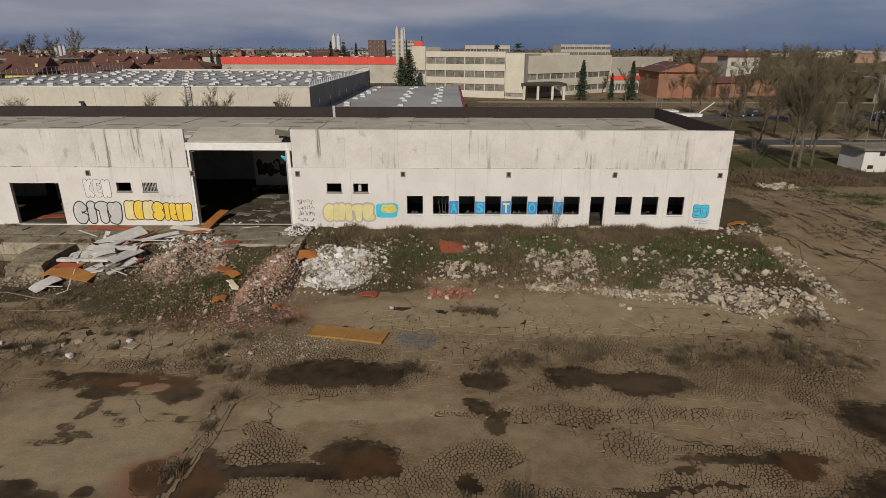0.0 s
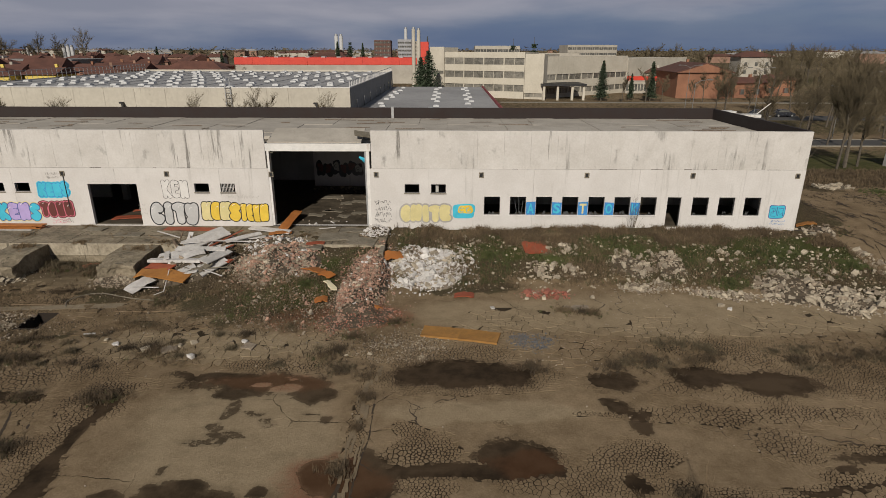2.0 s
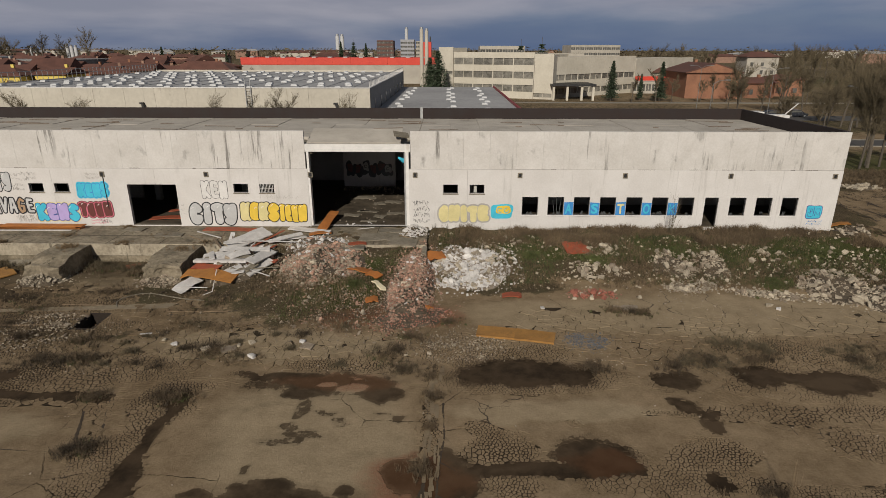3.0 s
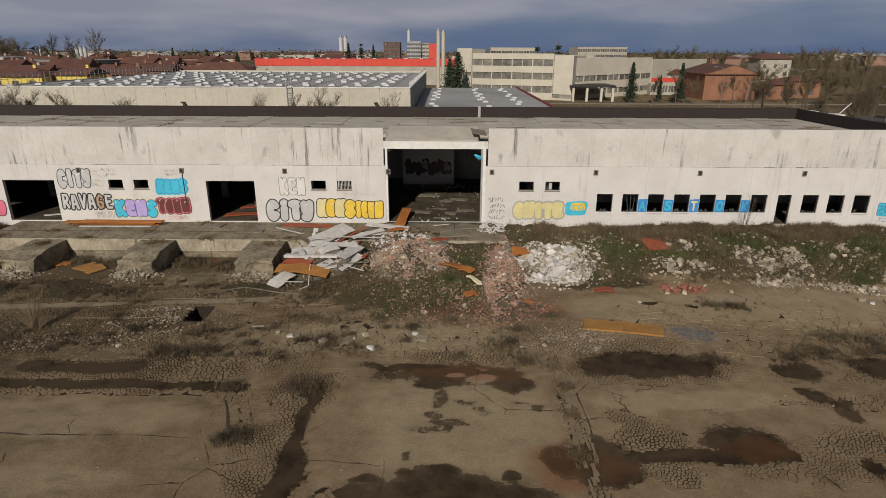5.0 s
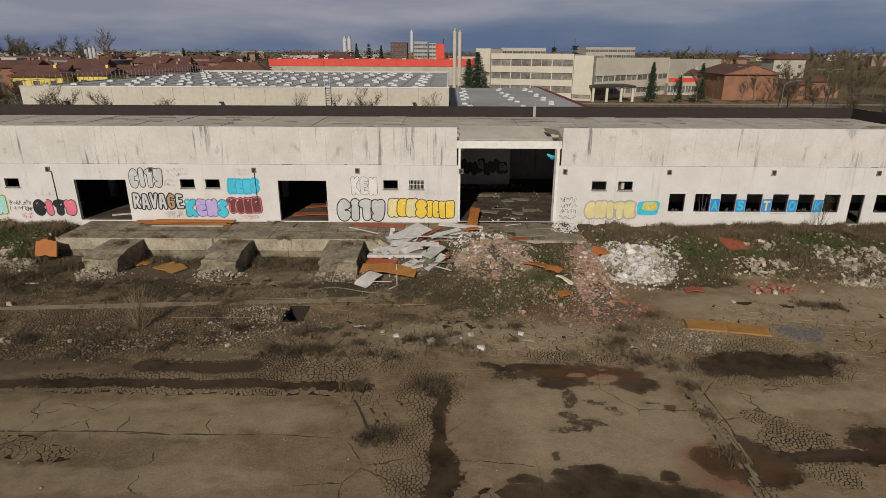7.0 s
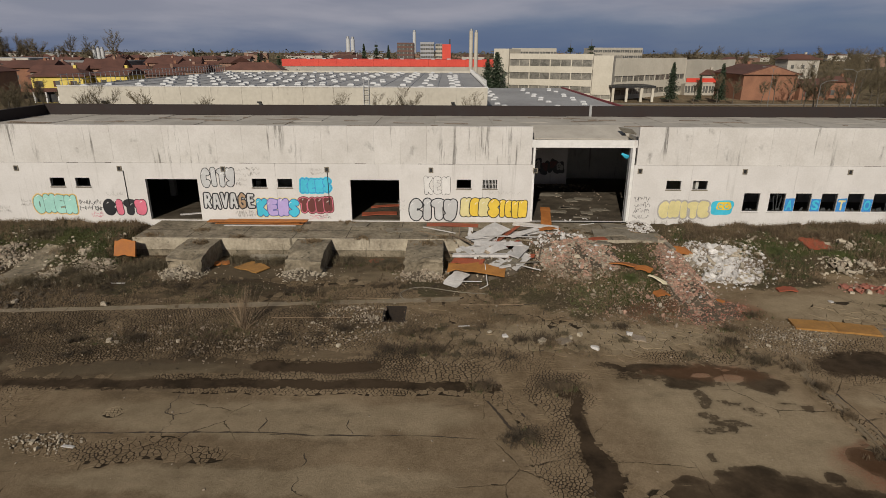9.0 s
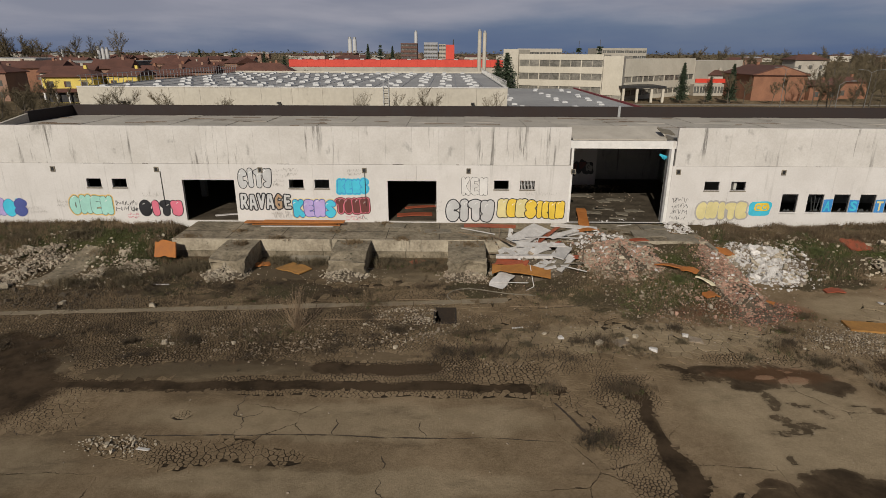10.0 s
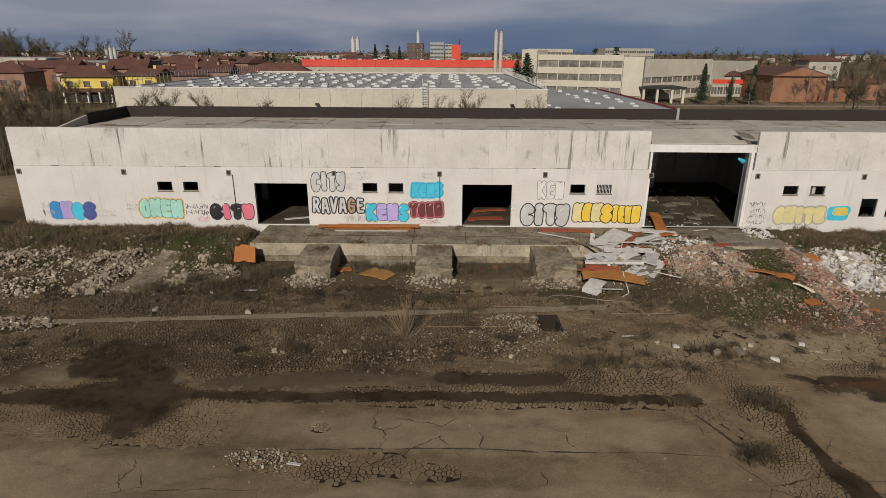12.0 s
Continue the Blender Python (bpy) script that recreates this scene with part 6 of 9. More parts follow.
for i in range(5):
    lay("long_orange_board", "long orange board in the stack on the dock", "board", -36.6 + 0.15 * i * (-1) ** i, 38.25 - 0.07 * i, 6.2 - 0.5 * (i % 3), 0.55, 0.06, -0.6 + 0.9 * (i % 2), M_ORANGE, 0.065 * i, 0, i, "orange board stack", 0.01)
lay("white_board", "white plank beside the orange board stack", "board", -36.4, 37.62, 5.0, 0.16, 0.05, 0.5, M_WHITEBOARD, 0.0, 0, 9, "", 0.01)
lay("orange_board", "orange foam board lying flat in a dock bay", "board", -35.4, 32.5, 1.9, 1.2, 0.06, -32, M_GOLD, 0.06, 0.05, 11, "insulation boards", 0.08)
lay("white_slab", "pale slab leaning at the back of a dock bay", "slab", -34.9, 34.3, 2.6, 0.5, 0.08, 1, M_CONCRETE, 0.05, 0, 12, tip=35)
lay("orange_board", "orange foam scrap in a dock bay", "board", -37.6, 33.3, 0.9, 0.6, 0.06, 20, M_ORANGE, 0.02, 0.04, 13, "insulation boards", 0.2)
lay("orange_board", "orange foam scrap in a dock bay", "board", -27.8, 33.9, 1.0, 0.5, 0.06, 30, M_RUST, 0.02, 0.04, 14, "insulation boards", 0.2)
block = part("orange_block", slab_mesh(1.25, 1.0, 0.2, random.Random(4), 0, 0.09), M_ORANGE)
block.matrix_basis = pose(-43.9, 33.9, 0.85, 68, 4, 8)
tagged(block, "orange foam block leaning on the grassy bank", "block")
lay("orange_board", "bent orange foam panel with a pale edge on the yard", "panel", -5.3, 25.0, 1.95, 1.05, 0.10, -10, M_GOLD, 0.03, 0.0, 15, "yard panel", 0.02)
lay("orange_board", "bent orange foam panel with a pale edge on the yard", "panel", -3.5, 24.58, 1.9, 1.08, 0.10, -14, M_GOLD, 0.05, 0.0, 16, "yard panel", 0.02)
for i, (x, y, L, W, mat, what) in enumerate([(-12.9, 31.2, 1.5, 0.7, M_ORANGE, "orange foam board"), (-12.0, 30.4, 0.9, 0.5, M_ORANGE, "orange foam board"), (-11.6, 29.3, 1.1, 0.38, M_CREAM, "cream foam board"),
                                             (-11.8, 27.9, 0.7, 0.6, M_ORANGE, "orange foam board"), (-8.5, 33.9, 1.2, 0.75, M_ORANGE, "orange foam board"), (0.7, 35.1, 1.7, 1.25, M_RUST, "reddish crumpled sheet"),
                                             (-4.1, 29.5, 1.1, 0.55, M_RUST, "dark red sheet"), (-8.7, 27.6, 0.4, 0.35, M_ORANGE, "orange foam board"), (22.4, 42.3, 1.3, 0.6, M_AMBER, "dull orange foam board")]):
    lay("board_scrap", f"torn {what} lying on the rubble", "scrap", x, y, L, W, 0.06, (-38, -30, -55, 10, 25, 12, 0, 40, -20)[i], mat, 0.12 if i < 5 else 0.05, 0.08, i, "scraps", 0.16, tip=(-10, 8, -12, 0, 18, 14, 0, 0, 0)[i])
for i, (x, y, L, yaw) in enumerate([(-22.5, 24.78, 0.55, 8), (-21.0, 27.2, 3.4, -3), (-36.2, 15.5, 0.45, -10), (-30.2, 25.6, 4.0, 1), (-27.6, 28.1, 2.4, -2), (-10.2, 36.2, 2.2, -40), (-24.4, 35.9, 2.2, -38), (-42.5, 30.0, 0.9, 2), (-13.5, 38.4, 1.2, 20)]):
    lay("white_stick", "pale broken batten lying on the ground", "batten", x, y, L, 0.10 if L < 1 else 0.035, 0.04, yaw, M_WHITEBOARD if L < 2 else M_STRAW, 0.0, 0, i, "battens", 0.02)


# ---- rubble ----
def chunk(seed, flat=0.6):
    r = random.Random(seed)
    bm = bmesh.new()
    for sx in (-1, 1):
        for sy in (-1, 1):
            for sz in (-1, 1):
                bm.verts.new((sx * (0.5 - r.uniform(0, 0.3)), sy * (0.4 - r.uniform(0, 0.25)), sz * (0.5 - r.uniform(0, 0.3)) * flat))
    for _ in range(3):
        bm.verts.new((r.uniform(-0.5, 0.5), r.uniform(-0.4, 0.4), r.uniform(-0.5, 0.5) * flat))
    res = bmesh.ops.convex_hull(bm, input=bm.verts[:])
    bmesh.ops.delete(bm, geom=list({e for e in res["geom_interior"] + res["geom_unused"] if isinstance(e, bmesh.types.BMVert)}), context="VERTS")
    bm.verts.index_update()
    vs = np.array([v.co[:] for v in bm.verts])
    fs = [tuple(v.index for v in f.verts) for f in bm.faces]
    bm.free()
    return vs, fs


CHUNKS = [chunk(s, (0.45, 0.7, 0.9)[s % 3]) for s in range(14)]
CHUNK_MESH = {}


def chunk_mesh(i, mat):
    if (i, mat.name) not in CHUNK_MESH:
        CHUNK_MESH[i, mat.name] = mesh_of("chunk", *CHUNKS[i], mat)
    return CHUNK_MESH[i, mat.name]


def strew(name, places, mat, parent=None, label="", category="rubble"):
    """Many small pieces, (x, y, z, size), joined into one mesh."""
    r = random.Random(len(places))
    verts, faces, k = [], [], 0
    for x, y, z, s in places:
        vs, fs = CHUNKS[r.randrange(len(CHUNKS))]
        R = np.array(Euler((r.uniform(-0.5, 0.5), r.uniform(-0.5, 0.5), r.uniform(0, 6.28))).to_matrix())
        verts.append((vs * s) @ R.T + (x, y, z))
        faces += [(a + k, b + k, c + k) for a, b, c in fs]
        k += len(vs)
    ob = new(name, mesh_of(name, np.concatenate(verts), faces, mat))
    if parent is not None:
        put(ob, parent, label)
        ob["kind"] = "stuff"
        return ob
    return tagged(ob, label, category, kind="stuff")


def heap(name, label, cx, cy, rx, ry, hgt, mat, big, small, seed, yaw=0.0, size=(0.18, 0.5), core=True, fine=None, grit=(0.05, 0.16), bed=None, mix=None):
    """A heap of rubble: a low core, lumps that are parts, and small stuff over it."""
    r = random.Random(seed)
    base = thing(name, label, "rubble", (cx, cy, float(ground_z(cx, cy))), "rubble heaps")
    c, s = math.cos(radians(yaw)), math.sin(radians(yaw))

    def rim(t):
        return 0.72 + 0.55 * lat1(2.2 * math.cos(t) + seed, 2.2 * math.sin(t), 1.0, seed)

    def at(t, d):
        u, v = d * math.cos(t), d * math.sin(t)
        return cx + u * rx * c - v * ry * s, cy + u * rx * s + v * ry * c

    def lump(t, d):
        d = d / rim(t)
        x, y = at(t, d)
        return hgt * max(0, 1 - d) ** 0.8 * (0.45 + 0.9 * lat1(x, y, 1.1, seed))

    def place(wide):
        while True:
            t, d = r.uniform(0, math.tau), math.sqrt(r.random()) * (1.0 if r.random() < 0.85 else 1.35) * wide
            x, y = at(t, d)
            if r.random() < 0.15 + 1.5 * lat1(x, y, 1.3, seed + 3) ** 2:
                return t, d, x, y

    if core and hgt > 0.12:
        bm = bmesh.new()
        rings = []
        for i in range(10):
            ring = []
            for k in range(36):
                t = k * math.tau / 36
                d = rim(t) * i / 9
                x, y = at(t, d)
                ring.append(bm.verts.new((x, y, support(x, y) + lump(t, d) * 0.9 + (r.uniform(-0.04, 0.04) if i < 9 else -0.06))))
            rings.append(ring)
        for a, b in zip(rings[:-1], rings[1:]):
            for k in range(36):
                bm.faces.new((a[k], b[k], b[(k + 1) % 36], a[(k + 1) % 36]))
        bmesh.ops.remove_doubles(bm, verts=bm.verts[:], dist=0.001)
        part("core", bm, bed or M_SOIL, base)
    for i in range(big):
        t, d, x, y = place(0.95)
        sz = size[0] + (size[1] - size[0]) * r.random() ** 1.8
        ob = put(new("chunk", chunk_mesh(r.randrange(len(CHUNKS)), mat if r.random() < 0.6 or mix is None else r.choice(mix))), base)
        ob.matrix_basis = Matrix.Translation((x, y, support(x, y) + lump(t, d) + sz * 0.16)) @ Euler((r.uniform(-0.7, 0.7), r.uniform(-0.7, 0.7), r.uniform(0, 6.28))).to_matrix().to_4x4() @ Matrix.Diagonal((sz * r.uniform(0.8, 1.5), sz, sz * r.uniform(0.6, 1.0), 1))
    if small:
        pl = []
        for i in range(small):
            t, d, x, y = place(1.05)
            sz = grit[0] + (grit[1] - grit[0]) * r.random() ** 1.5
            if (support(x, y) < 1.3 and y < 38.6) or x > 24:
                pl.append((x, y, support(x, y) + lump(t, d) + sz * 0.15, sz))
        kinds = fine or (mat,)
        for k, m in enumerate(kinds):
            strew("small_rubble", pl[k::len(kinds)], m, base)
    return base


heap("white_rubble_heap", "heap of white broken plaster and concrete on the bank", -6.5, 32.9, 2.5, 2.3, 0.32, M_RUB_WHITE, 300, 2200, 1, size=(0.16, 0.5), bed=M_RUB_BROWN, mix=(M_RUB_TAN,), grit=(0.06, 0.2))
heap("white_rubble_heap", "spill of white rubble below the gate jamb", -9.95, 37.6, 0.9, 1.1, 0.35, M_RUB_WHITE, 25, 350, 2, size=(0.12, 0.3))
heap("brick_rubble_heap", "heap of pale pink broken brick in front of the gate", -15.4, 32.3, 2.3, 2.7, 0.6, M_RUB_PINK, 300, 4200, 3, size=(0.11, 0.34), grit=(0.05, 0.18), bed=M_SOIL, mix=(M_RUB_WHITE, M_RUB_TAN, M_RUB_BROWN), fine=(M_RUB_PINK, M_RUB_BROWN, M_RUB_TAN))
heap("brick_rubble_heap", "heap of pinkish broken brick spilling into the yard", -9.7, 30.1, 1.25, 4.3, 0.5, M_RUB_PINK, 240, 4200, 4, yaw=-4, size=(0.10, 0.28), grit=(0.05, 0.16), bed=M_SOIL, mix=(M_RUB_TAN, M_RUB_BROWN, M_RUB_WHITE), fine=(M_RUB_PINK, M_RUB_BROWN, M_RUB_RUDDY))
heap("red_rubble_heap", "spill of crushed red brick on the yard", -9.6, 26.6, 2.2, 1.3, 0.16, M_RUB_PINK, 30, 1100, 5, yaw=30, size=(0.08, 0.22), fine=(M_RUB_RED, M_RUB_RUDDY, M_SOIL), grit=(0.03, 0.10))
heap("brick_rubble_heap", "thin spread of brick crumbs and soil", -13.0, 27.6, 3.2, 2.2, 0.12, M_RUB_BROWN, 90, 1300, 6, size=(0.08, 0.26), mix=(M_RUB_TAN, M_RUB_PINK), fine=(M_RUB_BROWN, M_SOIL, M_RUB_PINK), grit=(0.03, 0.11))
heap("debris_heap", "heap of rubble and soil under the demolition boards", -20.9, 32.6, 2.5, 2.2, 0.95, M_RUB_BROWN, 60, 700, 8, size=(0.12, 0.4), mix=(M_RUB_WHITE, M_RUB_PINK), fine=(M_RUB_BROWN, M_SOIL, M_RUB_TAN))
heap("white_rubble_heap", "pale rubble under the demolition boards", -16.3, 35.2, 2.0, 1.3, 0.3, M_RUB_WHITE, 60, 500, 7, size=(0.12, 0.4), mix=(M_RUB_PINK, M_RUB_BROWN), fine=(M_RUB_WHITE, M_RUB_BROWN))
for i, (x, y, rx, ry, h, nb, ns, yaw) in enumerate([(1.4, 32.5, 2.0, 0.9, 0.25, 34, 160, 0), (6.3, 33.3, 1.4, 1.4, 0.3, 34, 240, 0), (8.6, 33.2, 1.0, 1.6, 0.35, 36, 220, 0), (6.6, 31.0, 1.5, 0.7, 0.12, 16, 500, 10),
                                                    (14.6, 30.4, 1.9, 2.0, 0.4, 70, 320, 0), (16.8, 28.8, 2.0, 1.6, 0.35, 60, 380, -10), (19.2, 28.6, 1.6, 1.8, 0.2, 34, 240, 0), (21.8, 31.4, 0.8, 2.6, 0.2, 30, 220, 8), (22.3, 35.8, 0.9, 2.4, 0.2, 26, 160, 10),
                                                    (11.0, 29.8, 2.8, 0.6, 0.08, 14, 420, -14), (12.3, 33.8, 1.8, 1.6, 0.1, 14, 80, 0), (2.0, 35.0, 1.4, 0.9, 0.12, 14, 60, 0), (-4.6, 35.6, 1.8, 0.9, 0.15, 14, 80, 0), (20.8, 38.8, 1.4, 1.5, 0.3, 18, 80, 0), (17.6, 33.0, 2.8, 2.2, 0.1, 22, 120, 0)]):
    heap("concrete_rubble_heap", "tan broken concrete slabs along the grassy bank", x, y, rx, ry, h, M_RUB_TAN, int(nb * 1.5), int(ns * 1.3), 20 + i, yaw, (0.14, 0.46), core=h > 0.28, grit=(0.05, 0.17), mix=(M_RUB_BROWN, M_RUB_TAN), fine=(M_RUB_TAN, M_RUB_BROWN))
for i, (x, y, rx, ry, h, nb, ns, yaw) in enumerate([(-57.5, 33.6, 4.0, 1.2, 0.35, 60, 420, 4), (-51.8, 33.4, 2.6, 1.2, 0.3, 50, 420, 0), (-51.6, 31.6, 0.9, 2.4, 0.3, 40, 420, -12), (-55.4, 30.4, 1.6, 1.8, 0.25, 34, 240, 0), (-46.9, 32.0, 0.6, 2.2, 0.2, 28, 320, -14), (-53.5, 25.6, 2.8, 0.7, 0.1, 16, 200, 0), (-45.0, 32.4, 1.2, 0.9, 0.2, 24, 160, 0)]):
    heap("concrete_rubble_heap", "tan broken concrete along the west bank", x, y, rx, ry, h, M_RUB_TAN, int(nb * 1.6), int(ns * 1.9), 50 + i, yaw, (0.12, 0.36), core=False, grit=(0.05, 0.18), mix=(M_RUB_BROWN, M_RUB_BROWN), fine=(M_RUB_TAN, M_RUB_BROWN, M_RUB_BROWN))
for i, x in enumerate((-39.2, -32.0, -24.8)):
    heap("pier_rubble_heap", "crumbled concrete at the foot of a dock pier", x, 31.7, 1.3, 1.1, 0.75 - 0.1 * i, M_RUB_TAN, 60, 800, 70 + i, 0, (0.10, 0.32), fine=(M_RUB_BROWN,) if i == 2 else None)
heap("gravel_heap", "small heap of broken concrete on the open yard", -37.4, 15.7, 1.2, 0.55, 0.05, M_RUB_TAN, 12, 170, 80, 0, (0.1, 0.26), grit=(0.03, 0.09))
heap("gravel_heap", "spread of gravel round the drain hole", -27.6, 25.2, 2.2, 1.9, 0.1, M_RUB_BROWN, 26, 1000, 81, 0, (0.1, 0.25), fine=(M_RUB_BROWN, M_RUB_TAN, M_SOIL), grit=(0.04, 0.11))
heap("gravel_heap", "spread of pale gravel beside the orange panel", -7.2, 24.0, 2.3, 1.7, 0.06, M_RUB_TAN, 12, 1500, 82, 0, (0.08, 0.2), fine=(M_RUB_BROWN, M_RUB_TAN, M_SOIL), grit=(0.03, 0.08))
heap("gravel_heap", "spread of dark blue-grey gravel on the yard", -1.1, 24.3, 1.1, 0.8, 0.05, M_RUB_GREY, 0, 900, 83, 0, grit=(0.03, 0.09))
heap("red_rubble_heap", "small heap of red broken tiles on the yard", 0.5, 29.9, 1.3, 0.65, 0.15, M_RUB_RED, 34, 160, 84, 0, (0.12, 0.36), core=False, mix=(M_RUB_PINK, M_RUB_TAN, M_RUST), fine=(M_RUB_RED, M_RUB_RUDDY))
heap("gravel_heap", "rough gritty ground between the yard slabs", -34.5, 23.6, 5.0, 1.5, 0.04, M_RUB_BROWN, 24, 700, 85, 0, (0.08, 0.25), grit=(0.03, 0.1), core=False)
heap("gravel_heap", "rough gritty ground by the concrete strip", -48.0, 27.8, 5.5, 1.6, 0.04, M_SOIL, 24, 900, 86, 0, (0.1, 0.35), grit=(0.03, 0.12), core=False)
heap("debris_heap", "loose bits of rubble inside the gate", -13.2, 39.4, 2.5, 0.5, 0.02, M_RUB_WHITE, 10, 0, 87, 0, (0.06, 0.2), core=False)
heap("debris_heap", "dark heap of rubbish and stones by the warehouse corner", 22.0, 40.6, 1.3, 1.6, 0.35, M_RUB_BROWN, 60, 0, 89, 0, (0.12, 0.4), mix=(M_RUB_TAN, M_OLDWOOD), fine=(M_RUB_BROWN, M_SOIL))
heap("concrete_rubble_heap", "small heap of tan rubble on the far yard", 31.0, 53.0, 1.6, 0.9, 0.3, M_RUB_TAN, 40, 120, 88, 0, (0.2, 0.6))
pebbles = []
rng = random.Random(19)
for i in range(1300):
    x, y = rng.uniform(-8.5, 22.5), rng.uniform(30.5, 37.5)
    if y > float(bank_foot(x)) - 0.3 and rng.random() < 0.25 + lat1(x, y, 0.5, 43):
        sz = 0.04 + 0.2 * rng.random() ** 2.5
        pebbles.append((x, y, support(x, y) + sz * 0.25, sz))
for i in range(1100):
    x, y = rng.uniform(-61, -44), rng.uniform(29.5, 36.5)
    if rng.random() < 0.2 + lat1(x, y, 0.5, 44):
        sz = 0.04 + 0.2 * rng.random() ** 2.5
        pebbles.append((x, y, support(x, y) + sz * 0.25, sz))
dull = []
for i in range(3000):
    x, y = rng.uniform(-21, -8.6), rng.uniform(24, 35.5)
    if rng.random() < 2.2 * lat1(x, y, 0.6, 47) ** 2.5:
        sz = 0.025 + 0.11 * rng.random() ** 3
        dull.append((x, y, support(x, y) + sz * 0.25, sz))
strew("pebbles", dull, M_RUB_BROWN, None, "dusty brown stones scattered over the rubble ramp")
strew("pebbles", pebbles, M_RUB_TAN, None, "small stones scattered through the weeds on the banks")
# rubble seen on the warehouse floor
inside = []
rng = random.Random(9)
for i in range(900):
    x, y = rng.uniform(-17.0, -10.4), rng.uniform(39.6, 51.5)
    back = math.exp(-((y - 49.6) / 0.9) ** 2)
    if rng.random() < 0.07 + 0.9 * back:
        s = rng.uniform(0.04, 0.16) + 0.2 * back * rng.random() ** 2
        inside.append((x, y, FLOOR_Z + s * 0.2 + 0.25 * back * rng.random(), s))
strew("floor_rubble", inside, M_RUB_BROWN, None, "low line of dusty rubble over the warehouse floor")
for i in range(9):
    lay("concrete_slab", "thin pale sheet lying on the warehouse floor", "sheet", rng.uniform(-16.4, -11.2), rng.uniform(40.0, 47.0), rng.uniform(0.8, 2.4), rng.uniform(0.3, 0.8), 0.03, rng.uniform(-15, 15), M_CONCRETE, 0.0, 0.0, 90 + i, "floor sheets", 0.2)
lay("rusty_sheet", "red-brown board on the warehouse floor", "sheet", -28.4, 40.6, 2.6, 0.8, 0.05, 8, M_RUST, 0.02, 0.04, 21)
lay("rusty_sheet", "red-brown board on the warehouse floor", "sheet", -28.0, 42.8, 2.6, 0.5, 0.05, 14, M_RUST, 0.02, 0.04, 22)
lay("white_board", "pale board on the warehouse floor", "board", -42.0, 40.4, 2.2, 0.3, 0.05, 20, M_WHITEBOARD, 0.02, 0.0, 23)

# single stones that lie about the yard
rng = random.Random(21)
for i, (x, y, s) in enumerate([(-20.6, 23.7, 0.38), (-18.9, 23.2, 0.5), (-17.5, 23.6, 0.28), (-16.6, 22.6, 0.42), (-21.3, 24.1, 0.25), (-17.0, 23.9, 0.33), (-2.6, 27.9, 0.32), (-0.6, 29.2, 0.25), (9.8, 28.4, 0.35), (10.1, 28.0, 0.3),
                               (-39.0, 23.0, 0.34), (-38.6, 22.9, 0.24), (-30.0, 25.0, 0.22), (-28.3, 22.7, 0.24), (-35.8, 23.0, 0.3), (-14.6, 24.0, 0.35), (3.1, 29.4, 0.3), (-46.5, 27.3, 0.4), (-51.2, 29.3, 0.7), (-41.5, 27.0, 0.35)]):
    ob = new("stone", chunk_mesh(i % len(CHUNKS), M_RUB_TAN if i % 3 or x < -24 else M_RUB_WHITE))
    ob.matrix_basis = Matrix.Translation((x, y, support(x, y) + s * 0.18)) @ pose(0, 0, 0, 0, 0, i * 47) @ Matrix.Diagonal((s, s, s * 0.9, 1))
    tagged(ob, "pale lump of broken concrete on the yard", "stone", "loose stones")
litter = []
for i in range(12000):
    x, y = rng.uniform(-58, 22), rng.uniform(13.5, 33)
    keep = 0.03 + 0.6 * (lat1(x, y, 0.22, 41) > 0.55) * (y > 21.0) + 0.12 * (y > 21.0)
    if rng.random() < keep and float(wet_field(np.array([x]), np.array([y]))[0]) < 0.02:
        s = rng.uniform(0.02, 0.09)
        litter.append((x, y, support(x, y) + s * 0.2, s))
strew("grit", litter, M_RUB_BROWN, None, "scattered grit and crumbs of concrete over the yard")


# ---- plants ----
def blades(name, label, count, where, mat, hgt, seed, thick=0.02, lean=0.35, category="grass", top=None):
    """Grass: bent three-sided blades on the ground, where(x, y) gives the chance and height."""
    r = np.random.RandomState(seed)
    x, y, keep = where(r, count)
    x, y = x[keep], y[keep]
    n = len(x)
    z = ground_z(x, y) if top is None else np.full(n, top)
    hh = r.uniform(*hgt, n) * (0.6 + 0.8 * lattice(x, y, 0.7, seed))
    az = r.uniform(0, 2 * np.pi, n)
    dx, dy = np.cos(az), np.sin(az)
    ln = np.abs(r.normal(0, lean, n)) * hh
    wx, wy = -dy * thick * r.uniform(0.5, 1.3, n), dx * thick * r.uniform(0.5, 1.3, n)
    v = np.stack([np.stack([x - wx, y - wy, z - 0.03], 1), np.stack([x + wx, y + wy, z - 0.03], 1),
                  np.stack([x + wx * 0.7 + dx * ln * 0.35, y + wy * 0.7 + dy * ln * 0.35, z + hh * 0.6], 1),
                  np.stack([x - wx * 0.7 + dx * ln * 0.35, y - wy * 0.7 + dy * ln * 0.35, z + hh * 0.6], 1),
                  np.stack([x + dx * ln, y + dy * ln, z + hh], 1)], 1).reshape(-1, 3)
    k = np.arange(n) * 5
    me = bpy.data.meshes.new(name)
    me.vertices.add(len(v))
    me.vertices.foreach_set("co", v.ravel())
    loops = np.stack([k, k + 1, k + 2, k + 3, k + 3, k + 2, k + 4], 1).ravel()
    me.loops.add(len(loops))
    me.loops.foreach_set("vertex_index", loops)
    me.polygons.add(2 * n)
    me.polygons.foreach_set("loop_start", np.stack([np.arange(n) * 7, np.arange(n) * 7 + 4], 1).ravel())
    me.update(calc_edges=True)
    me.materials.append(mat)
    return tagged(new(name, me), label, category, kind="stuff")


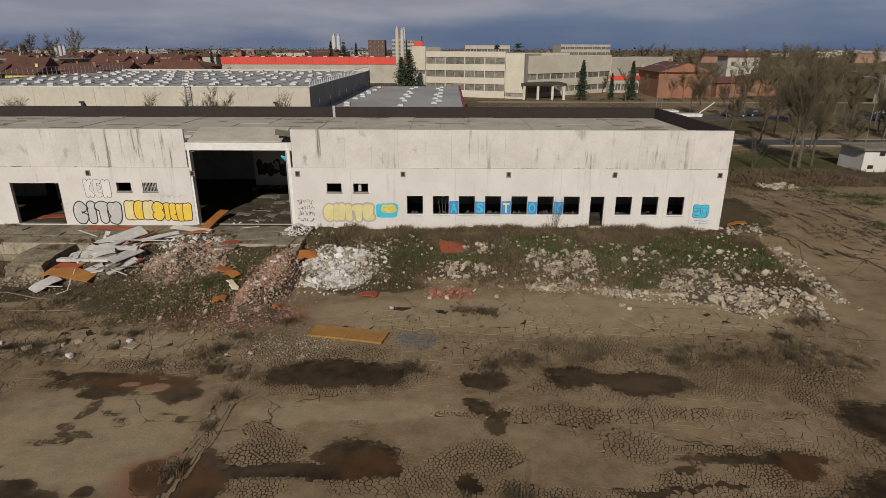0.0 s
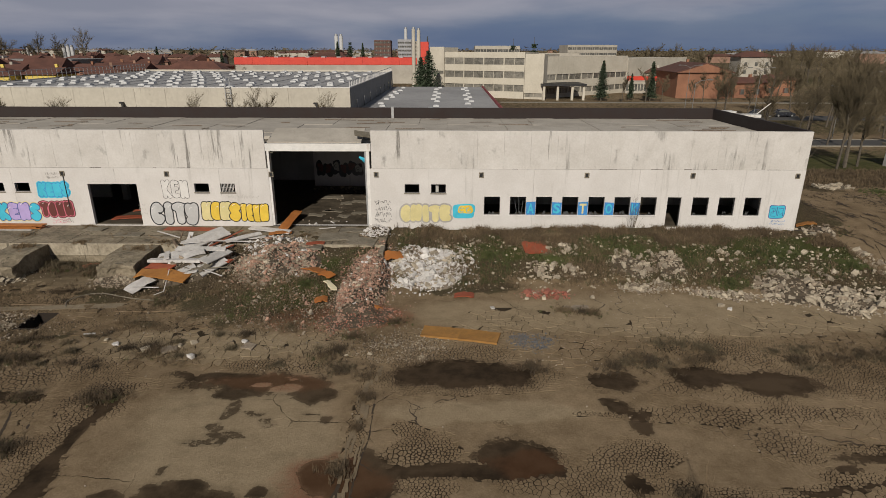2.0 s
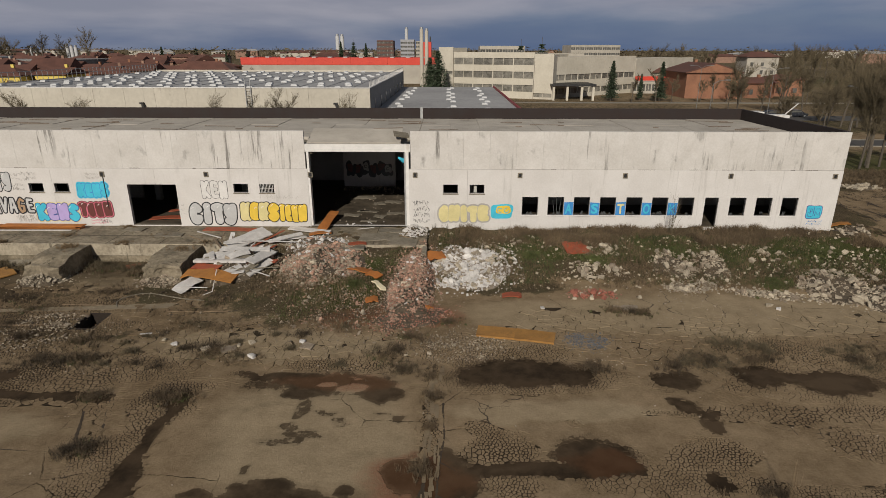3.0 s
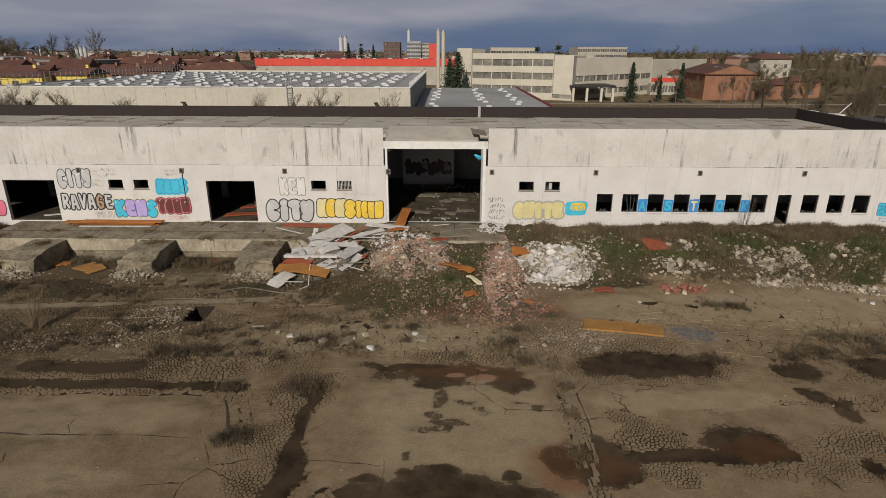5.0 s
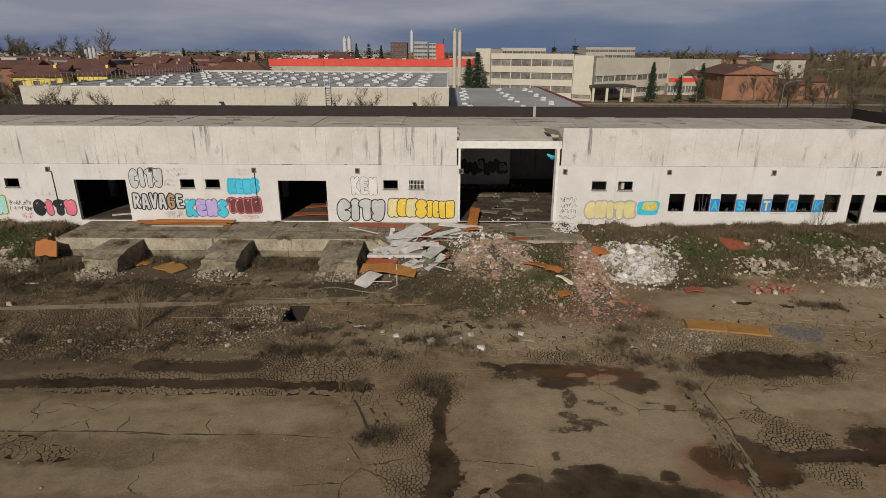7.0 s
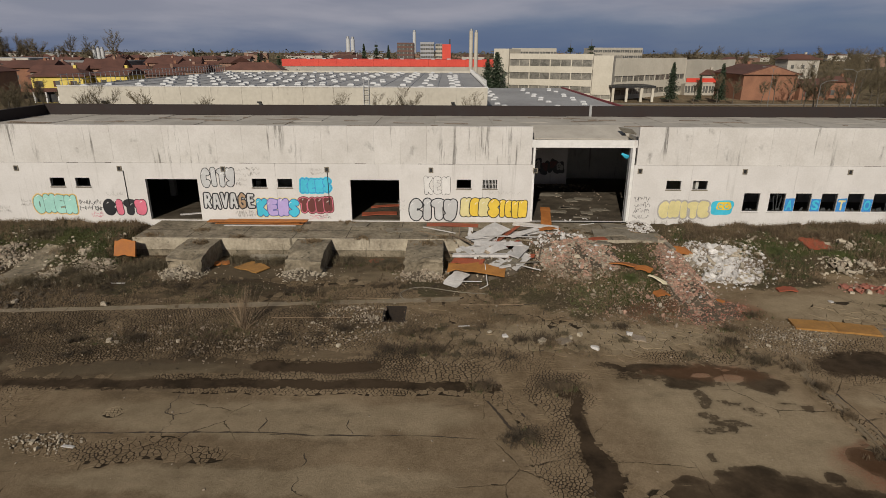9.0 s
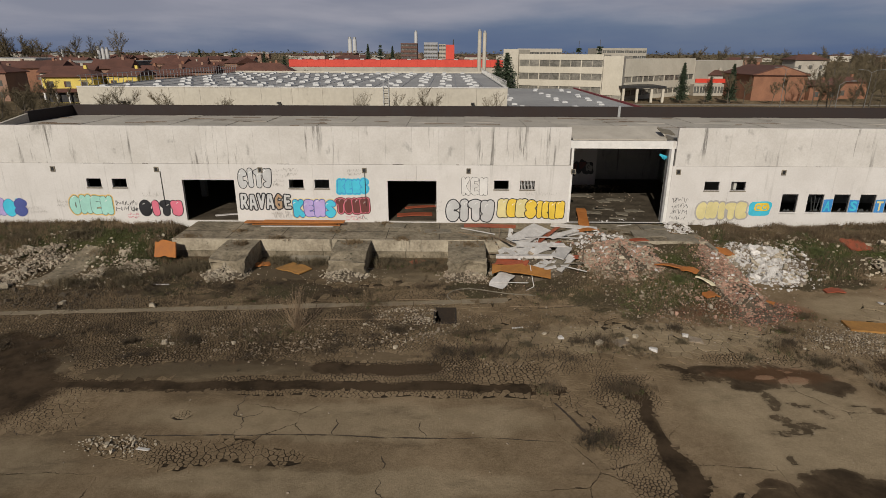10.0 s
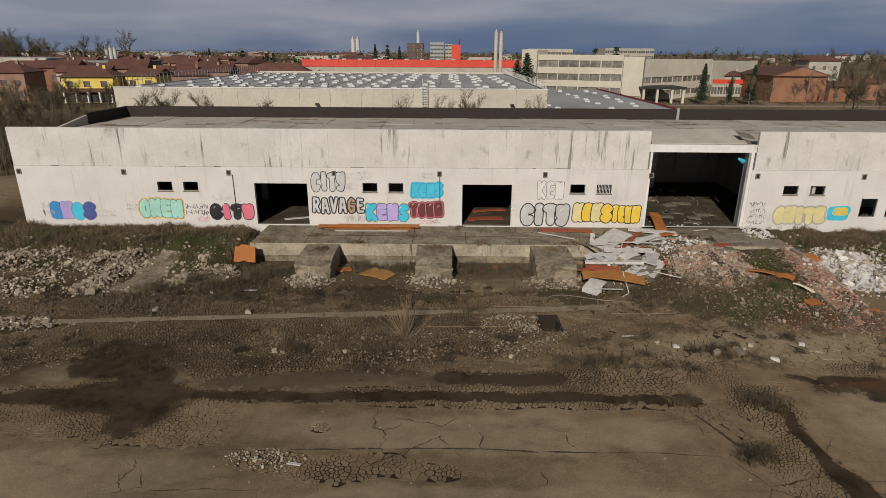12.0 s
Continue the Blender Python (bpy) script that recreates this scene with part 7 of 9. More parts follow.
def on_bank(x0, x1, y0, y1, patch, cut, seed, foot=False):
    """Clumps of blades in patches of a stretch of ground."""
    def f(r, n):
        m = n // 9
        cx, cy = r.uniform(x0, x1, m), r.uniform(y0, y1, m)
        keep = lattice(cx, cy, patch, seed) + 0.3 * lattice(cx, cy, patch * 4, seed + 1) > cut + 0.15 + r.uniform(-0.12, 0.12, m)
        if foot:
            keep &= cy > bank_foot(cx) + 0.3
        k = r.randint(0, m, n)
        return cx[k] + r.normal(0, 0.07, n), cy[k] + r.normal(0, 0.07, n), keep[k]
    return f


def tufts(spots, spread_):
    """Clumps of blades round given spots (x, y, size)."""
    def f(r, n):
        m = n // 16
        s = np.array(spots)[r.randint(0, len(spots), m)]
        d, a = np.abs(r.normal(0, 1, m)) ** 1.3, r.uniform(0, 6.28, m)
        cx, cy = s[:, 0] + d * np.cos(a) * s[:, 2] * spread_, s[:, 1] + d * np.sin(a) * s[:, 2] * spread_ * 0.7
        k = r.randint(0, m, n)
        return cx[k] + r.normal(0, 0.05, n), cy[k] + r.normal(0, 0.05, n), np.ones(n, bool)
    return f


blades("green_grass", "green grass growing on the bank", 64000, on_bank(-8.2, 22.0, 31.2, 37.2, 0.28, 0.42, 3, True), M_GRASS, (0.05, 0.20), 3, 0.012, 0.6)
blades("lush_grass", "bright green grass in patches on the bank", 50000, tufts([(5.0, 34.9, 1.5), (7.4, 35.0, 1.2), (10.6, 33.6, 1.2), (13.6, 33.4, 1.6), (19.6, 33.0, 1.2), (1.6, 33.9, 0.9), (11.6, 31.2, 1.0), (-2.4, 34.2, 1.0), (16.4, 34.6, 1.2), (-13.0, 29.6, 0.6), (-59.0, 36.8, 1.2)], 0.55), M_LUSH, (0.05, 0.17), 31, 0.012, 0.7)
blades("dry_grass", "brown dry weeds along the warehouse wall", 90000, on_bank(-9.0, 21.0, 35.4, 38.75, 0.5, 0.30, 5), M_DRY, (0.10, 0.48), 4, 0.009, 0.6)
blades("dry_grass", "brown dry weeds scattered down the bank", 36000, on_bank(-8.6, 22.5, 30.6, 36.4, 0.33, 0.42, 7, True), M_DRY, (0.08, 0.34), 5, 0.009, 0.7)
blades("green_grass", "green grass growing on the west bank", 40000, on_bank(-61.5, -43.6, 32.4, 37.6, 0.28, 0.46, 13), M_GRASS, (0.05, 0.20), 6, 0.012, 0.6)
blades("dry_grass", "brown dry weeds along the west wall", 50000, on_bank(-61.5, -43.8, 33.4, 38.75, 0.5, 0.40, 15), M_DRY, (0.08, 0.40), 7, 0.009, 0.6)
blades("dry_grass", "dry weeds over the rubble ramp", 60000, on_bank(-22.0, -8.6, 25.0, 35.6, 0.4, 0.50, 17), M_DRY, (0.05, 0.24), 8, 0.008, 0.7)
blades("green_grass", "sparse green weeds over the rubble ramp", 24000, on_bank(-17.0, -9.0, 26.0, 34.6, 0.5, 0.5, 19), M_GRASS, (0.04, 0.14), 9, 0.010, 0.7)
blades("dry_grass", "dry weeds between the concrete strip and the dock", 15000, on_bank(-56.0, -20.0, 26.8, 31.0, 0.35, 0.55, 23), M_DRY, (0.04, 0.22), 12, 0.008, 0.8)
blades("dry_grass", "dry weeds over the gritty yard", 15000, on_bank(-46.0, -16.0, 21.8, 25.6, 0.35, 0.58, 27), M_DRY, (0.04, 0.24), 13, 0.008, 0.8)
blades("dry_grass", "rough brown weeds east of the warehouse", 30000, on_bank(22.0, 52.0, 54.0, 63.0, 0.25, 0.35, 29), M_DRY, (0.1, 0.45), 14, 0.022, 0.8)
WEEDS = [(-8.3, 19.5, 0.4), (-8.4, 17.6, 0.2), (-8.6, 15.2, 0.3), (-8.4, 21.2, 0.6), (3.6, 22.7, 0.9), (6.0, 22.6, 0.6), (12.2, 22.8, 0.7), (14.0, 23.2, 0.8), (16.2, 22.6, 0.9), (18.2, 26.4, 0.6), (16.6, 23.8, 0.6), (-22.0, 19.3, 0.45), (-18.5, 19.3, 0.6),
         (-20.4, 16.1, 0.5), (-24.5, 22.4, 0.9), (-18.6, 22.9, 0.9), (-10.6, 22.7, 1.0), (-38.5, 23.6, 1.2), (-34.5, 23.5, 1.0), (-25.4, 24.0, 0.8), (-43.8, 31.4, 1.3), (-45.4, 30.6, 0.9), (-29.2, 33.2, 0.9), (-27.0, 32.5, 0.9), (-23.0, 31.6, 0.8)]
MORE_WEEDS = [(1.2, 27.6, 0.5), (2.6, 27.4, 0.6), (-9.6, 24.6, 0.7), (-17.8, 29.0, 1.0), (-20.6, 28.0, 1.0), (20.0, 14.8, 1.5), (2.8, 13.6, 0.8), (-36.5, 27.8, 1.5), (-30.0, 27.5, 1.3), (-47.0, 30.5, 1.5), (23.6, 40.0, 1.2), (-24.6, 32.8, 0.7), (-9.4, 33.2, 0.5), (-33.4, 24.2, 0.9), (-42.5, 33.5, 0.8), (-7.7, 26.2, 0.7)]
blades("dry_weeds", "tufts of brown weeds in the yard's cracks", 44000, tufts(WEEDS + MORE_WEEDS, 0.75), M_DRY, (0.04, 0.26), 10, 0.007, 0.8)
blades("dry_weeds", "low brown weeds in rows over the open yard east of the warehouse", 26000, on_bank(20.5, 46.0, 38.0, 58.0, 0.16, 0.52, 51), M_WITHER, (0.02, 0.12), 47, 0.016, 1.2)
blades("green_weeds", "green weeds on the open yard east of the warehouse", 14000, tufts([(33, 41, 1.2), (34.4, 51.5, 1.5), (35.2, 49.5, 1.6), (35.6, 47.0, 1.4), (37.5, 49.0, 2.0)], 0.6), M_GRASS, (0.03, 0.16), 48, 0.014, 0.8)
blades("bramble_thicket", "dark leafless thicket west of the warehouse", 60000, on_bank(-104.0, -68.0, 58.0, 96.0, 0.10, 0.34, 53), M_TWIG, (0.6, 3.4), 49, 0.025, 0.5, "thicket")
blades("straw", "pale dry stalks among the weeds on the bank", 16000, on_bank(-8.6, 22.0, 31.5, 38.6, 0.6, 0.5, 45, True), M_STRAW, (0.1, 0.4), 15, 0.006, 0.8)
blades("green_weeds", "low green weeds in the yard's cracks", 16000, tufts(WEEDS[10:] + MORE_WEEDS, 0.5), M_GRASS, (0.03, 0.14), 11, 0.009, 0.8)


rng = random.Random(64)
CRACK_TUFTS = [(rng.uniform(-23, -8.5), rng.uniform(21.6, 26.6), rng.uniform(0.2, 0.45)) for _ in range(14)] + [(rng.uniform(2, 19), rng.uniform(21.8, 24.2), rng.uniform(0.3, 0.8)) for _ in range(24)]
blades("dry_weeds", "dark withered weeds in the broken edge of the yard slabs", 30000, tufts(CRACK_TUFTS, 0.8), M_TWIG, (0.03, 0.2), 43, 0.007, 0.9)
DARK_TUFTS = [(3.9, 22.5, 0.8), (6.8, 22.7, 0.6), (12.7, 22.9, 1.0), (15.8, 22.9, 1.2), (16.5, 24.8, 0.5), (19.1, 26.6, 0.6), (2.1, 27.5, 0.8), (-10.1, 23.3, 0.6), (-9.7, 21.6, 0.7), (-14.8, 24.8, 0.4), (2.3, 21.9, 0.6), (-1.4, 21.9, 0.5), (10.7, 22.6, 0.5), (2.7, 14.3, 0.5), (-20.4, 16.3, 0.35), (-20.9, 16.1, 0.3), (-19.2, 19.4, 0.5)]
DARK_TUFTS += [(-21.9, 19.4, 0.35), (-24.9, 22.1, 0.7), (-25.9, 22.3, 0.6), (-23.9, 22.4, 0.6), (-18.8, 23.3, 0.5), (-19.9, 23.3, 0.5), (-30.0, 25.8, 0.8), (-40.5, 23.1, 0.8), (-37.9, 23.2, 0.7), (-46.1, 29.5, 1.1), (-43.2, 31.2, 1.0), (-38.6, 29.6, 1.2), (-34.1, 23.2, 0.8), (-31.0, 22.8, 0.6), (-28.3, 24.4, 0.7), (-26.8, 29.9, 0.8)]
blades("dry_weeds", "dark withered weeds in the wet cracks of the yard", 30000, tufts(DARK_TUFTS, 0.75), M_WITHER, (0.05, 0.30), 45, 0.007, 1.1)
rng = random.Random(67)
LOW_SCRUB = [(rng.uniform(-56, -20), rng.choice((rng.uniform(28.4, 30.8), rng.uniform(21.6, 25.0))), rng.uniform(0.3, 0.9)) for _ in range(90)]
blades("dry_weeds", "low dark scrub on the soil between the yard slabs", 36000, tufts(LOW_SCRUB, 1.0), M_WITHER, (0.02, 0.13), 46, 0.008, 1.3)
BAYS = [(-36.5, 33.9, 0.9), (-34.2, 33.6, 0.7), (-29.6, 33.9, 0.9), (-27.2, 33.4, 1.0), (-22.4, 33.0, 0.9), (-41.2, 32.6, 0.9), (-46.0, 31.2, 1.2), (-44.6, 30.2, 1.0), (-42.6, 32.0, 0.9), (-47.5, 29.8, 0.9), (-50.5, 35.6, 1.2), (-54.0, 35.4, 1.4), (-57.5, 35.6, 1.4)]
blades("dry_weeds", "dark brown weeds in the dock bays and on the west bank", 40000, tufts(BAYS, 0.7), M_TWIG, (0.08, 0.45), 41, 0.007, 0.8)
TOPS = [(-43.0, 35.4, 0.6), (-38.9, 33.9, 0.5), (-32.0, 34.2, 0.5), (-24.6, 34.0, 0.6), (-40.0, 36.6, 0.5), (-33.5, 36.6, 0.5), (-30.4, 38.5, 0.6), (-26.9, 36.6, 0.5), (-23.6, 35.2, 0.6), (-12.2, 36.6, 0.5), (-10.4, 37.0, 0.4), (-36.9, 35.0, 0.5), (-28.9, 35.0, 0.5), (-14.6, 36.7, 0.5), (-21.9, 35.1, 0.5)]
blades("dry_weeds", "low weeds growing from the dock's seams", 14000, tufts(TOPS, 0.6), M_DRY, (0.03, 0.16), 42, 0.008, 0.8, top=1.24)


def gz_near(x, y):
    return support(x, y) if y < 54 else float(ground_z(x, y))


def shoots(name, label, x, y, count, hgt, spread_, seed, mat, rad=0.012):
    """A bush of straight thin shoots from one root."""
    r = random.Random(seed)
    bush = thing(name, label, "shrub" if hgt < 4 else "tree", (x, y, gz_near(x, y)))
    for j in range(count):
        bm = bmesh.new()
        a = r.uniform(0, math.tau)
        tilt = abs(r.gauss(0, spread_))
        h = r.uniform(0.55, 1.0) * hgt
        p = Vector((x + r.uniform(-0.12, 0.12), y + r.uniform(-0.12, 0.12), gz_near(x, y) - 0.03))
        d = Vector((math.cos(a) * tilt, math.sin(a) * tilt, 1)).normalized()
        rr = rad
        for k in range(3):
            q = p + d * h / 3
            add_tube(bm, p, q, rr, rr * 0.65, 3)
            for _ in range(2 if hgt < 4 else 5):
                if k or hgt > 4:
                    s = d + Vector((r.uniform(-0.7, 0.7), r.uniform(-0.7, 0.7), 0))
                    e = p.lerp(q, r.uniform(0.3, 1.0))
                    f = e + s.normalized() * h * r.uniform(0.08, 0.24)
                    add_tube(bm, e, f, rr * 0.4, rr * 0.2, 3)
                    if hgt > 4:
                        for _ in range(3):
                            e2 = e.lerp(f, r.uniform(0.3, 1.0))
                            add_tube(bm, e2, e2 + (s + Vector((r.uniform(-0.8, 0.8), r.uniform(-0.8, 0.8), 0.1))).normalized() * h * r.uniform(0.04, 0.11), 0.010, 0.006, 3)
            p, rr = q, rr * 0.65
            d = (d + Vector((r.uniform(-0.1, 0.1), r.uniform(-0.1, 0.1), 0.05))).normalized()
        part("shoot", bm, mat, bush)
    return bush


shoots("bare_shrub", "leafless straw-coloured shrub growing in the yard", -33.2, 24.3, 70, 2.4, 0.55, 3, M_STRAW, 0.014)
shoots("bare_shrub", "thin leafless shrub by the office windows", 7.6, 37.6, 16, 3.0, 0.22, 4, M_TWIG, 0.016)
shoots("bare_shrub", "thin dry stalks growing at the yard's edge", 2.7, 13.7, 10, 1.8, 0.10, 5, M_DRY, 0.008)
shoots("bare_shrub", "dark bramble bush on the west bank", -43.0, 31.4, 50, 1.1, 0.9, 6, M_TWIG, 0.010)
for i, (x, y) in enumerate(((-46.2, 31.4), (-44.6, 30.3), (-41.6, 32.7))):
    shoots("bare_shrub", "dark tangled bramble bush at the foot of the west bank", x, y, 44, 0.9, 1.1, 20 + i, M_TWIG, 0.010)
shoots("bare_shrub", "dark bramble bush in a dock bay", -28.0, 33.2, 40, 0.9, 0.9, 7, M_TWIG, 0.010)
shoots("bare_shrub", "dark bramble bush beside the rubble", 18.5, 26.4, 40, 0.9, 0.8, 8, M_TWIG, 0.010)
shoots("bare_shrub", "dry bramble bush in the yard", -38.8, 23.7, 40, 0.8, 0.9, 9, M_DRY, 0.010)
shoots("bare_shrub", "dry bush on the corner of the dock", -23.4, 33.0, 34, 1.0, 0.7, 10, M_DRY, 0.010)


# ---- beyond the warehouse ----
M_FARWALL = surface("cream_factory_wall", (0.40, 0.365, 0.30), (0.52, 0.48, 0.40), 0.9, 0, 0.15, 2.0, 0.05, 0.04, streak=0.5, spot_colour=(0.24, 0.21, 0.17))
M_GREYCLAD = surface("grey_cladding", (0.17, 0.17, 0.165), (0.25, 0.25, 0.245), 0.8, 0, 0.2, 2.0, 0.05, 0.04, streak=0.6)
M_GREYROOF = surface("grey_roof_felt", (0.23, 0.225, 0.22), (0.37, 0.365, 0.36), 0.75, 0, 0.12, 1.2, 0.05, 0.05, spots=0.35, spot_colour=(0.12, 0.12, 0.12))
M_DOME = surface("white_skylight_dome", (0.36, 0.36, 0.36), (0.54, 0.54, 0.53), 0.45, 0, 1.0, 6.0, 0.02, 0.1)
M_REDCLAD = surface("bright_red_cladding", (0.50, 0.035, 0.018), (0.62, 0.06, 0.03), 0.55, 0, 0.2, 2.0, 0.02, 0.03)
M_DARKRED = surface("dark_red_fascia", (0.17, 0.015, 0.02), (0.25, 0.03, 0.03), 0.6, 0, 0.3, 2.0, 0.02, 0.03)
M_OFFICE = surface("beige_office_concrete", (0.44, 0.40, 0.32), (0.56, 0.515, 0.425), 0.9, 0, 0.2, 2.0, 0.05, 0.04, streak=0.4, spot_colour=(0.28, 0.24, 0.19))
M_OFFICEGLASS = surface("office_glass", (0.07, 0.07, 0.065), (0.15, 0.145, 0.13), 0.15, 0, 0.4, 2.0, 0.0, 0.35)
M_BLINDS = surface("office_glass_with_blinds", (0.11, 0.105, 0.09), (0.27, 0.25, 0.21), 0.3, 0, 0.5, 2.0, 0.0, 0.5)
M_BRICK = surface("terracotta_brick", (0.17, 0.075, 0.042), (0.30, 0.145, 0.085), 0.9, 0, 0.3, 4.0, 0.1, 0.08)
M_TILE = surface("brown_roof_tiles", (0.070, 0.030, 0.021), (0.140, 0.060, 0.042), 0.9, 0, 0.3, 4.0, 0.1, 0.3)
M_YELLOWWALL = surface("yellow_house_wall", (0.55, 0.42, 0.08), (0.70, 0.55, 0.14), 0.85, 0, 0.3, 4.0, 0.03, 0.05)
M_PINKWALL = surface("pink_house_wall", (0.20, 0.115, 0.08), (0.31, 0.19, 0.135), 0.9, 0, 0.3, 4.0, 0.03, 0.15)
M_CREAMWALL = surface("pale_house_wall", (0.33, 0.30, 0.25), (0.48, 0.44, 0.37), 0.9, 0, 0.3, 4.0, 0.03, 0.2)
M_BROWNBLOCK = surface("brown_tower_wall", (0.10, 0.05, 0.04), (0.15, 0.08, 0.06), 0.85, 0, 0.2, 2.0, 0.03, 0.05)
M_GREYBLOCK = surface("grey_tower_wall", (0.26, 0.26, 0.27), (0.36, 0.36, 0.37), 0.85, 0, 0.2, 2.0, 0.03, 0.05)
M_LAMPPOST = surface("weathered_lamp_steel", (0.13, 0.125, 0.115), (0.22, 0.21, 0.195), 0.6, 0.3, 2.0, 30, 0.05, 0.1)
M_ASPHALT = surface("road_asphalt", (0.045, 0.043, 0.04), (0.075, 0.07, 0.065), 0.9, 0, 0.4, 8.0, 0.1, 0.05)
M_KERB = surface("pale_kerb", (0.16, 0.145, 0.115), (0.25, 0.225, 0.18), 0.9, 0, 1.0, 10.0, 0.1, 0.1)
M_CARWHITE = surface("white_car_paint", (0.6, 0.6, 0.6), (0.7, 0.7, 0.7), 0.25, 0, 1.0, 5.0, 0.0, 0.05)
M_CARDARK = surface("dark_car_paint", (0.02, 0.022, 0.026), (0.04, 0.042, 0.05), 0.25, 0, 1.0, 5.0, 0.0, 0.3)
M_TYRE = surface("rubber", (0.015, 0.015, 0.015), (0.03, 0.03, 0.03), 0.9, 0, 2, 20, 0.05, 0.05)


def gz(x, y):
    return float(ground_z(x, y))


# the long factory with skylights
factory = thing("factory", "long cream factory hall with grey roof and white skylights", "building", (-47, 78.4, 0.4))
FX0, FX1, FY0, FY1, FZ = -75.6, -18.1, 78.4, 139.0, 8.25
n = 14
for i in range(n):
    a, b = FX0 + (FX1 - FX0) * i / n, FX0 + (FX1 - FX0) * (i + 1) / n
    part("wall_panel", box(a + 0.012, b - 0.012, FY0, FY0 + 0.3, 0.2, FZ), M_FARWALL, factory)
part("roof", box(FX0 + 0.3, FX1 - 0.3, FY0 + 0.31, FY1 - 0.31, FZ - 0.5, FZ - 0.12), M_GREYROOF, factory, "grey felt roof")
part("back_wall", box(FX0, FX1, FY1 - 0.3, FY1, 0.2, FZ + 0.25), M_FARWALL, factory)
part("side_wall", box(FX0, FX0 + 0.29, FY0 + 0.31, FY1 - 0.31, 0.2, FZ), M_FARWALL, factory)
# east side panels: the shade of the sunless side is in their grey
for i in range(16):
    a, b = FY0 + 0.31 + (FY1 - FY0 - 0.62) * i / 16, FY0 + 0.31 + (FY1 - FY0 - 0.62) * (i + 1) / 16
    part("cladding_panel", box(FX1 - 0.29, FX1, a + 0.01, b - 0.01, 0.2, FZ), M_GREYCLAD, factory, "side panels coloured dark grey for the shaded side")
    if i % 2:
        part("side_window", box(FX1 + 0.002, FX1 + 0.03, a + 1.2, a + 1.9, 4.8, 6.4), M_OFFICEGLASS, factory)
part("coping", box(FX0 - 0.05, FX1 + 0.05, FY0 - 0.05, FY0 + 0.32, FZ + 0.002, FZ + 0.10), M_WHITEMETAL, factory)
part("coping", box(FX1 - 0.33, FX1 + 0.05, FY0 + 0.33, FY1, FZ + 0.002, FZ + 0.10), M_WHITEMETAL, factory)


def dome_mesh(lx, ly, h):
    bm = bmesh.new()
    rows = []
    for s, z in ((1.0, 0.0), (1.0, 0.35), (0.82, 0.8), (0.45, 1.0)):
        rows.append([bm.verts.new((sx * lx / 2 * s, sy * ly / 2 * s, z * h)) for sx, sy in ((-1, -1), (1, -1), (1, 1), (-1, 1))])
    for a, b in zip(rows[:-1], rows[1:]):
        for k in range(4):
            bm.faces.new((a[k], a[(k + 1) % 4], b[(k + 1) % 4], b[k]))
    bm.faces.new(rows[-1])
    me = bpy.data.meshes.new("skylight")
    bm.to_mesh(me)
    bm.free()
    me.materials.append(M_DOME)
    return me


dome = dome_mesh(0.9, 1.05, 0.30)
rng = random.Random(3)
for i in range(15):
    for j in range(13):
        x, y = FX0 + 2.6 + i * 3.85 + (0.9 if j % 2 else 0), FY0 + 2.2 + j * 4.55
        x, y = x + rng.uniform(-0.25, 0.25), y + rng.uniform(-0.3, 0.3)
        if x < FX1 - 1.5 and rng.random() < 0.86:
            ob = put(new("skylight", dome), factory)
            ob.matrix_basis = Matrix.Translation((x, y, FZ - 0.118)) @ pose(0, 0, 0, 0, 0, rng.uniform(-2, 2))
for i in range(15):
    part("roof_seam", box(FX0 + 0.6 + i * 3.85, FX0 + 0.75 + i * 3.85, FY0 + 0.4, FY1 - 0.4, FZ - 0.119, FZ - 0.06), M_GREYMETAL, factory)
for i in range(46):
    y = FY0 + 1 + i * 1.32
    bm = bmesh.new()
    add_tube(bm, (FX0 + 0.15, y, FZ), (FX0 + 0.15, y, FZ + 1.5), 0.05, 0.05, 4)
    part("rail_post", bm, M_GREYMETAL, factory)
for z in (0.7, 1.4):
    part("roof_rail", box(FX0 + 0.12, FX0 + 0.18, FY0 + 0.4, FY1 - 0.4, FZ + z, FZ + z + 0.06), M_GREYMETAL, factory)
for i in range(40):
    y = FY0 + 1 + i * 1.5
    bm = bmesh.new()
    add_tube(bm, (FX1 - 0.15, y, FZ + 0.1), (FX1 - 0.15, y, FZ + 0.9), 0.04, 0.04, 4)
    part("rail_post", bm, M_WHITEMETAL, factory)
part("roof_rail", box(FX1 - 0.18, FX1 - 0.12, FY0 + 0.6, FY1 - 0.4, FZ + 0.85, FZ + 0.91), M_WHITEMETAL, factory)
for x in (-34.6, -33.9):
    part("ladder_rail", box(x - 0.04, x + 0.04, FY0 - 0.25, FY0 - 0.17, 0.6, FZ + 1.3), M_GREYMETAL, factory)
for i in range(24):
    part("ladder_rung", box(-34.55, -33.95, FY0 - 0.24, FY0 - 0.19, 0.9 + i * 0.32, 0.95 + i * 0.32), M_GREYMETAL, factory)
for x in (-69.4, -48.5, -22.6):
    bm = bmesh.new()
    add_box(bm, x - 0.35, x + 0.1, FY0 - 0.5, FY0 - 0.002, 6.2, 6.4)
    add_box(bm, x - 0.05, x + 0.2, FY0 - 0.6, FY0 - 0.2, 5.7, 6.2)
    part("wall_lamp", bm, M_DARKMETAL, factory)

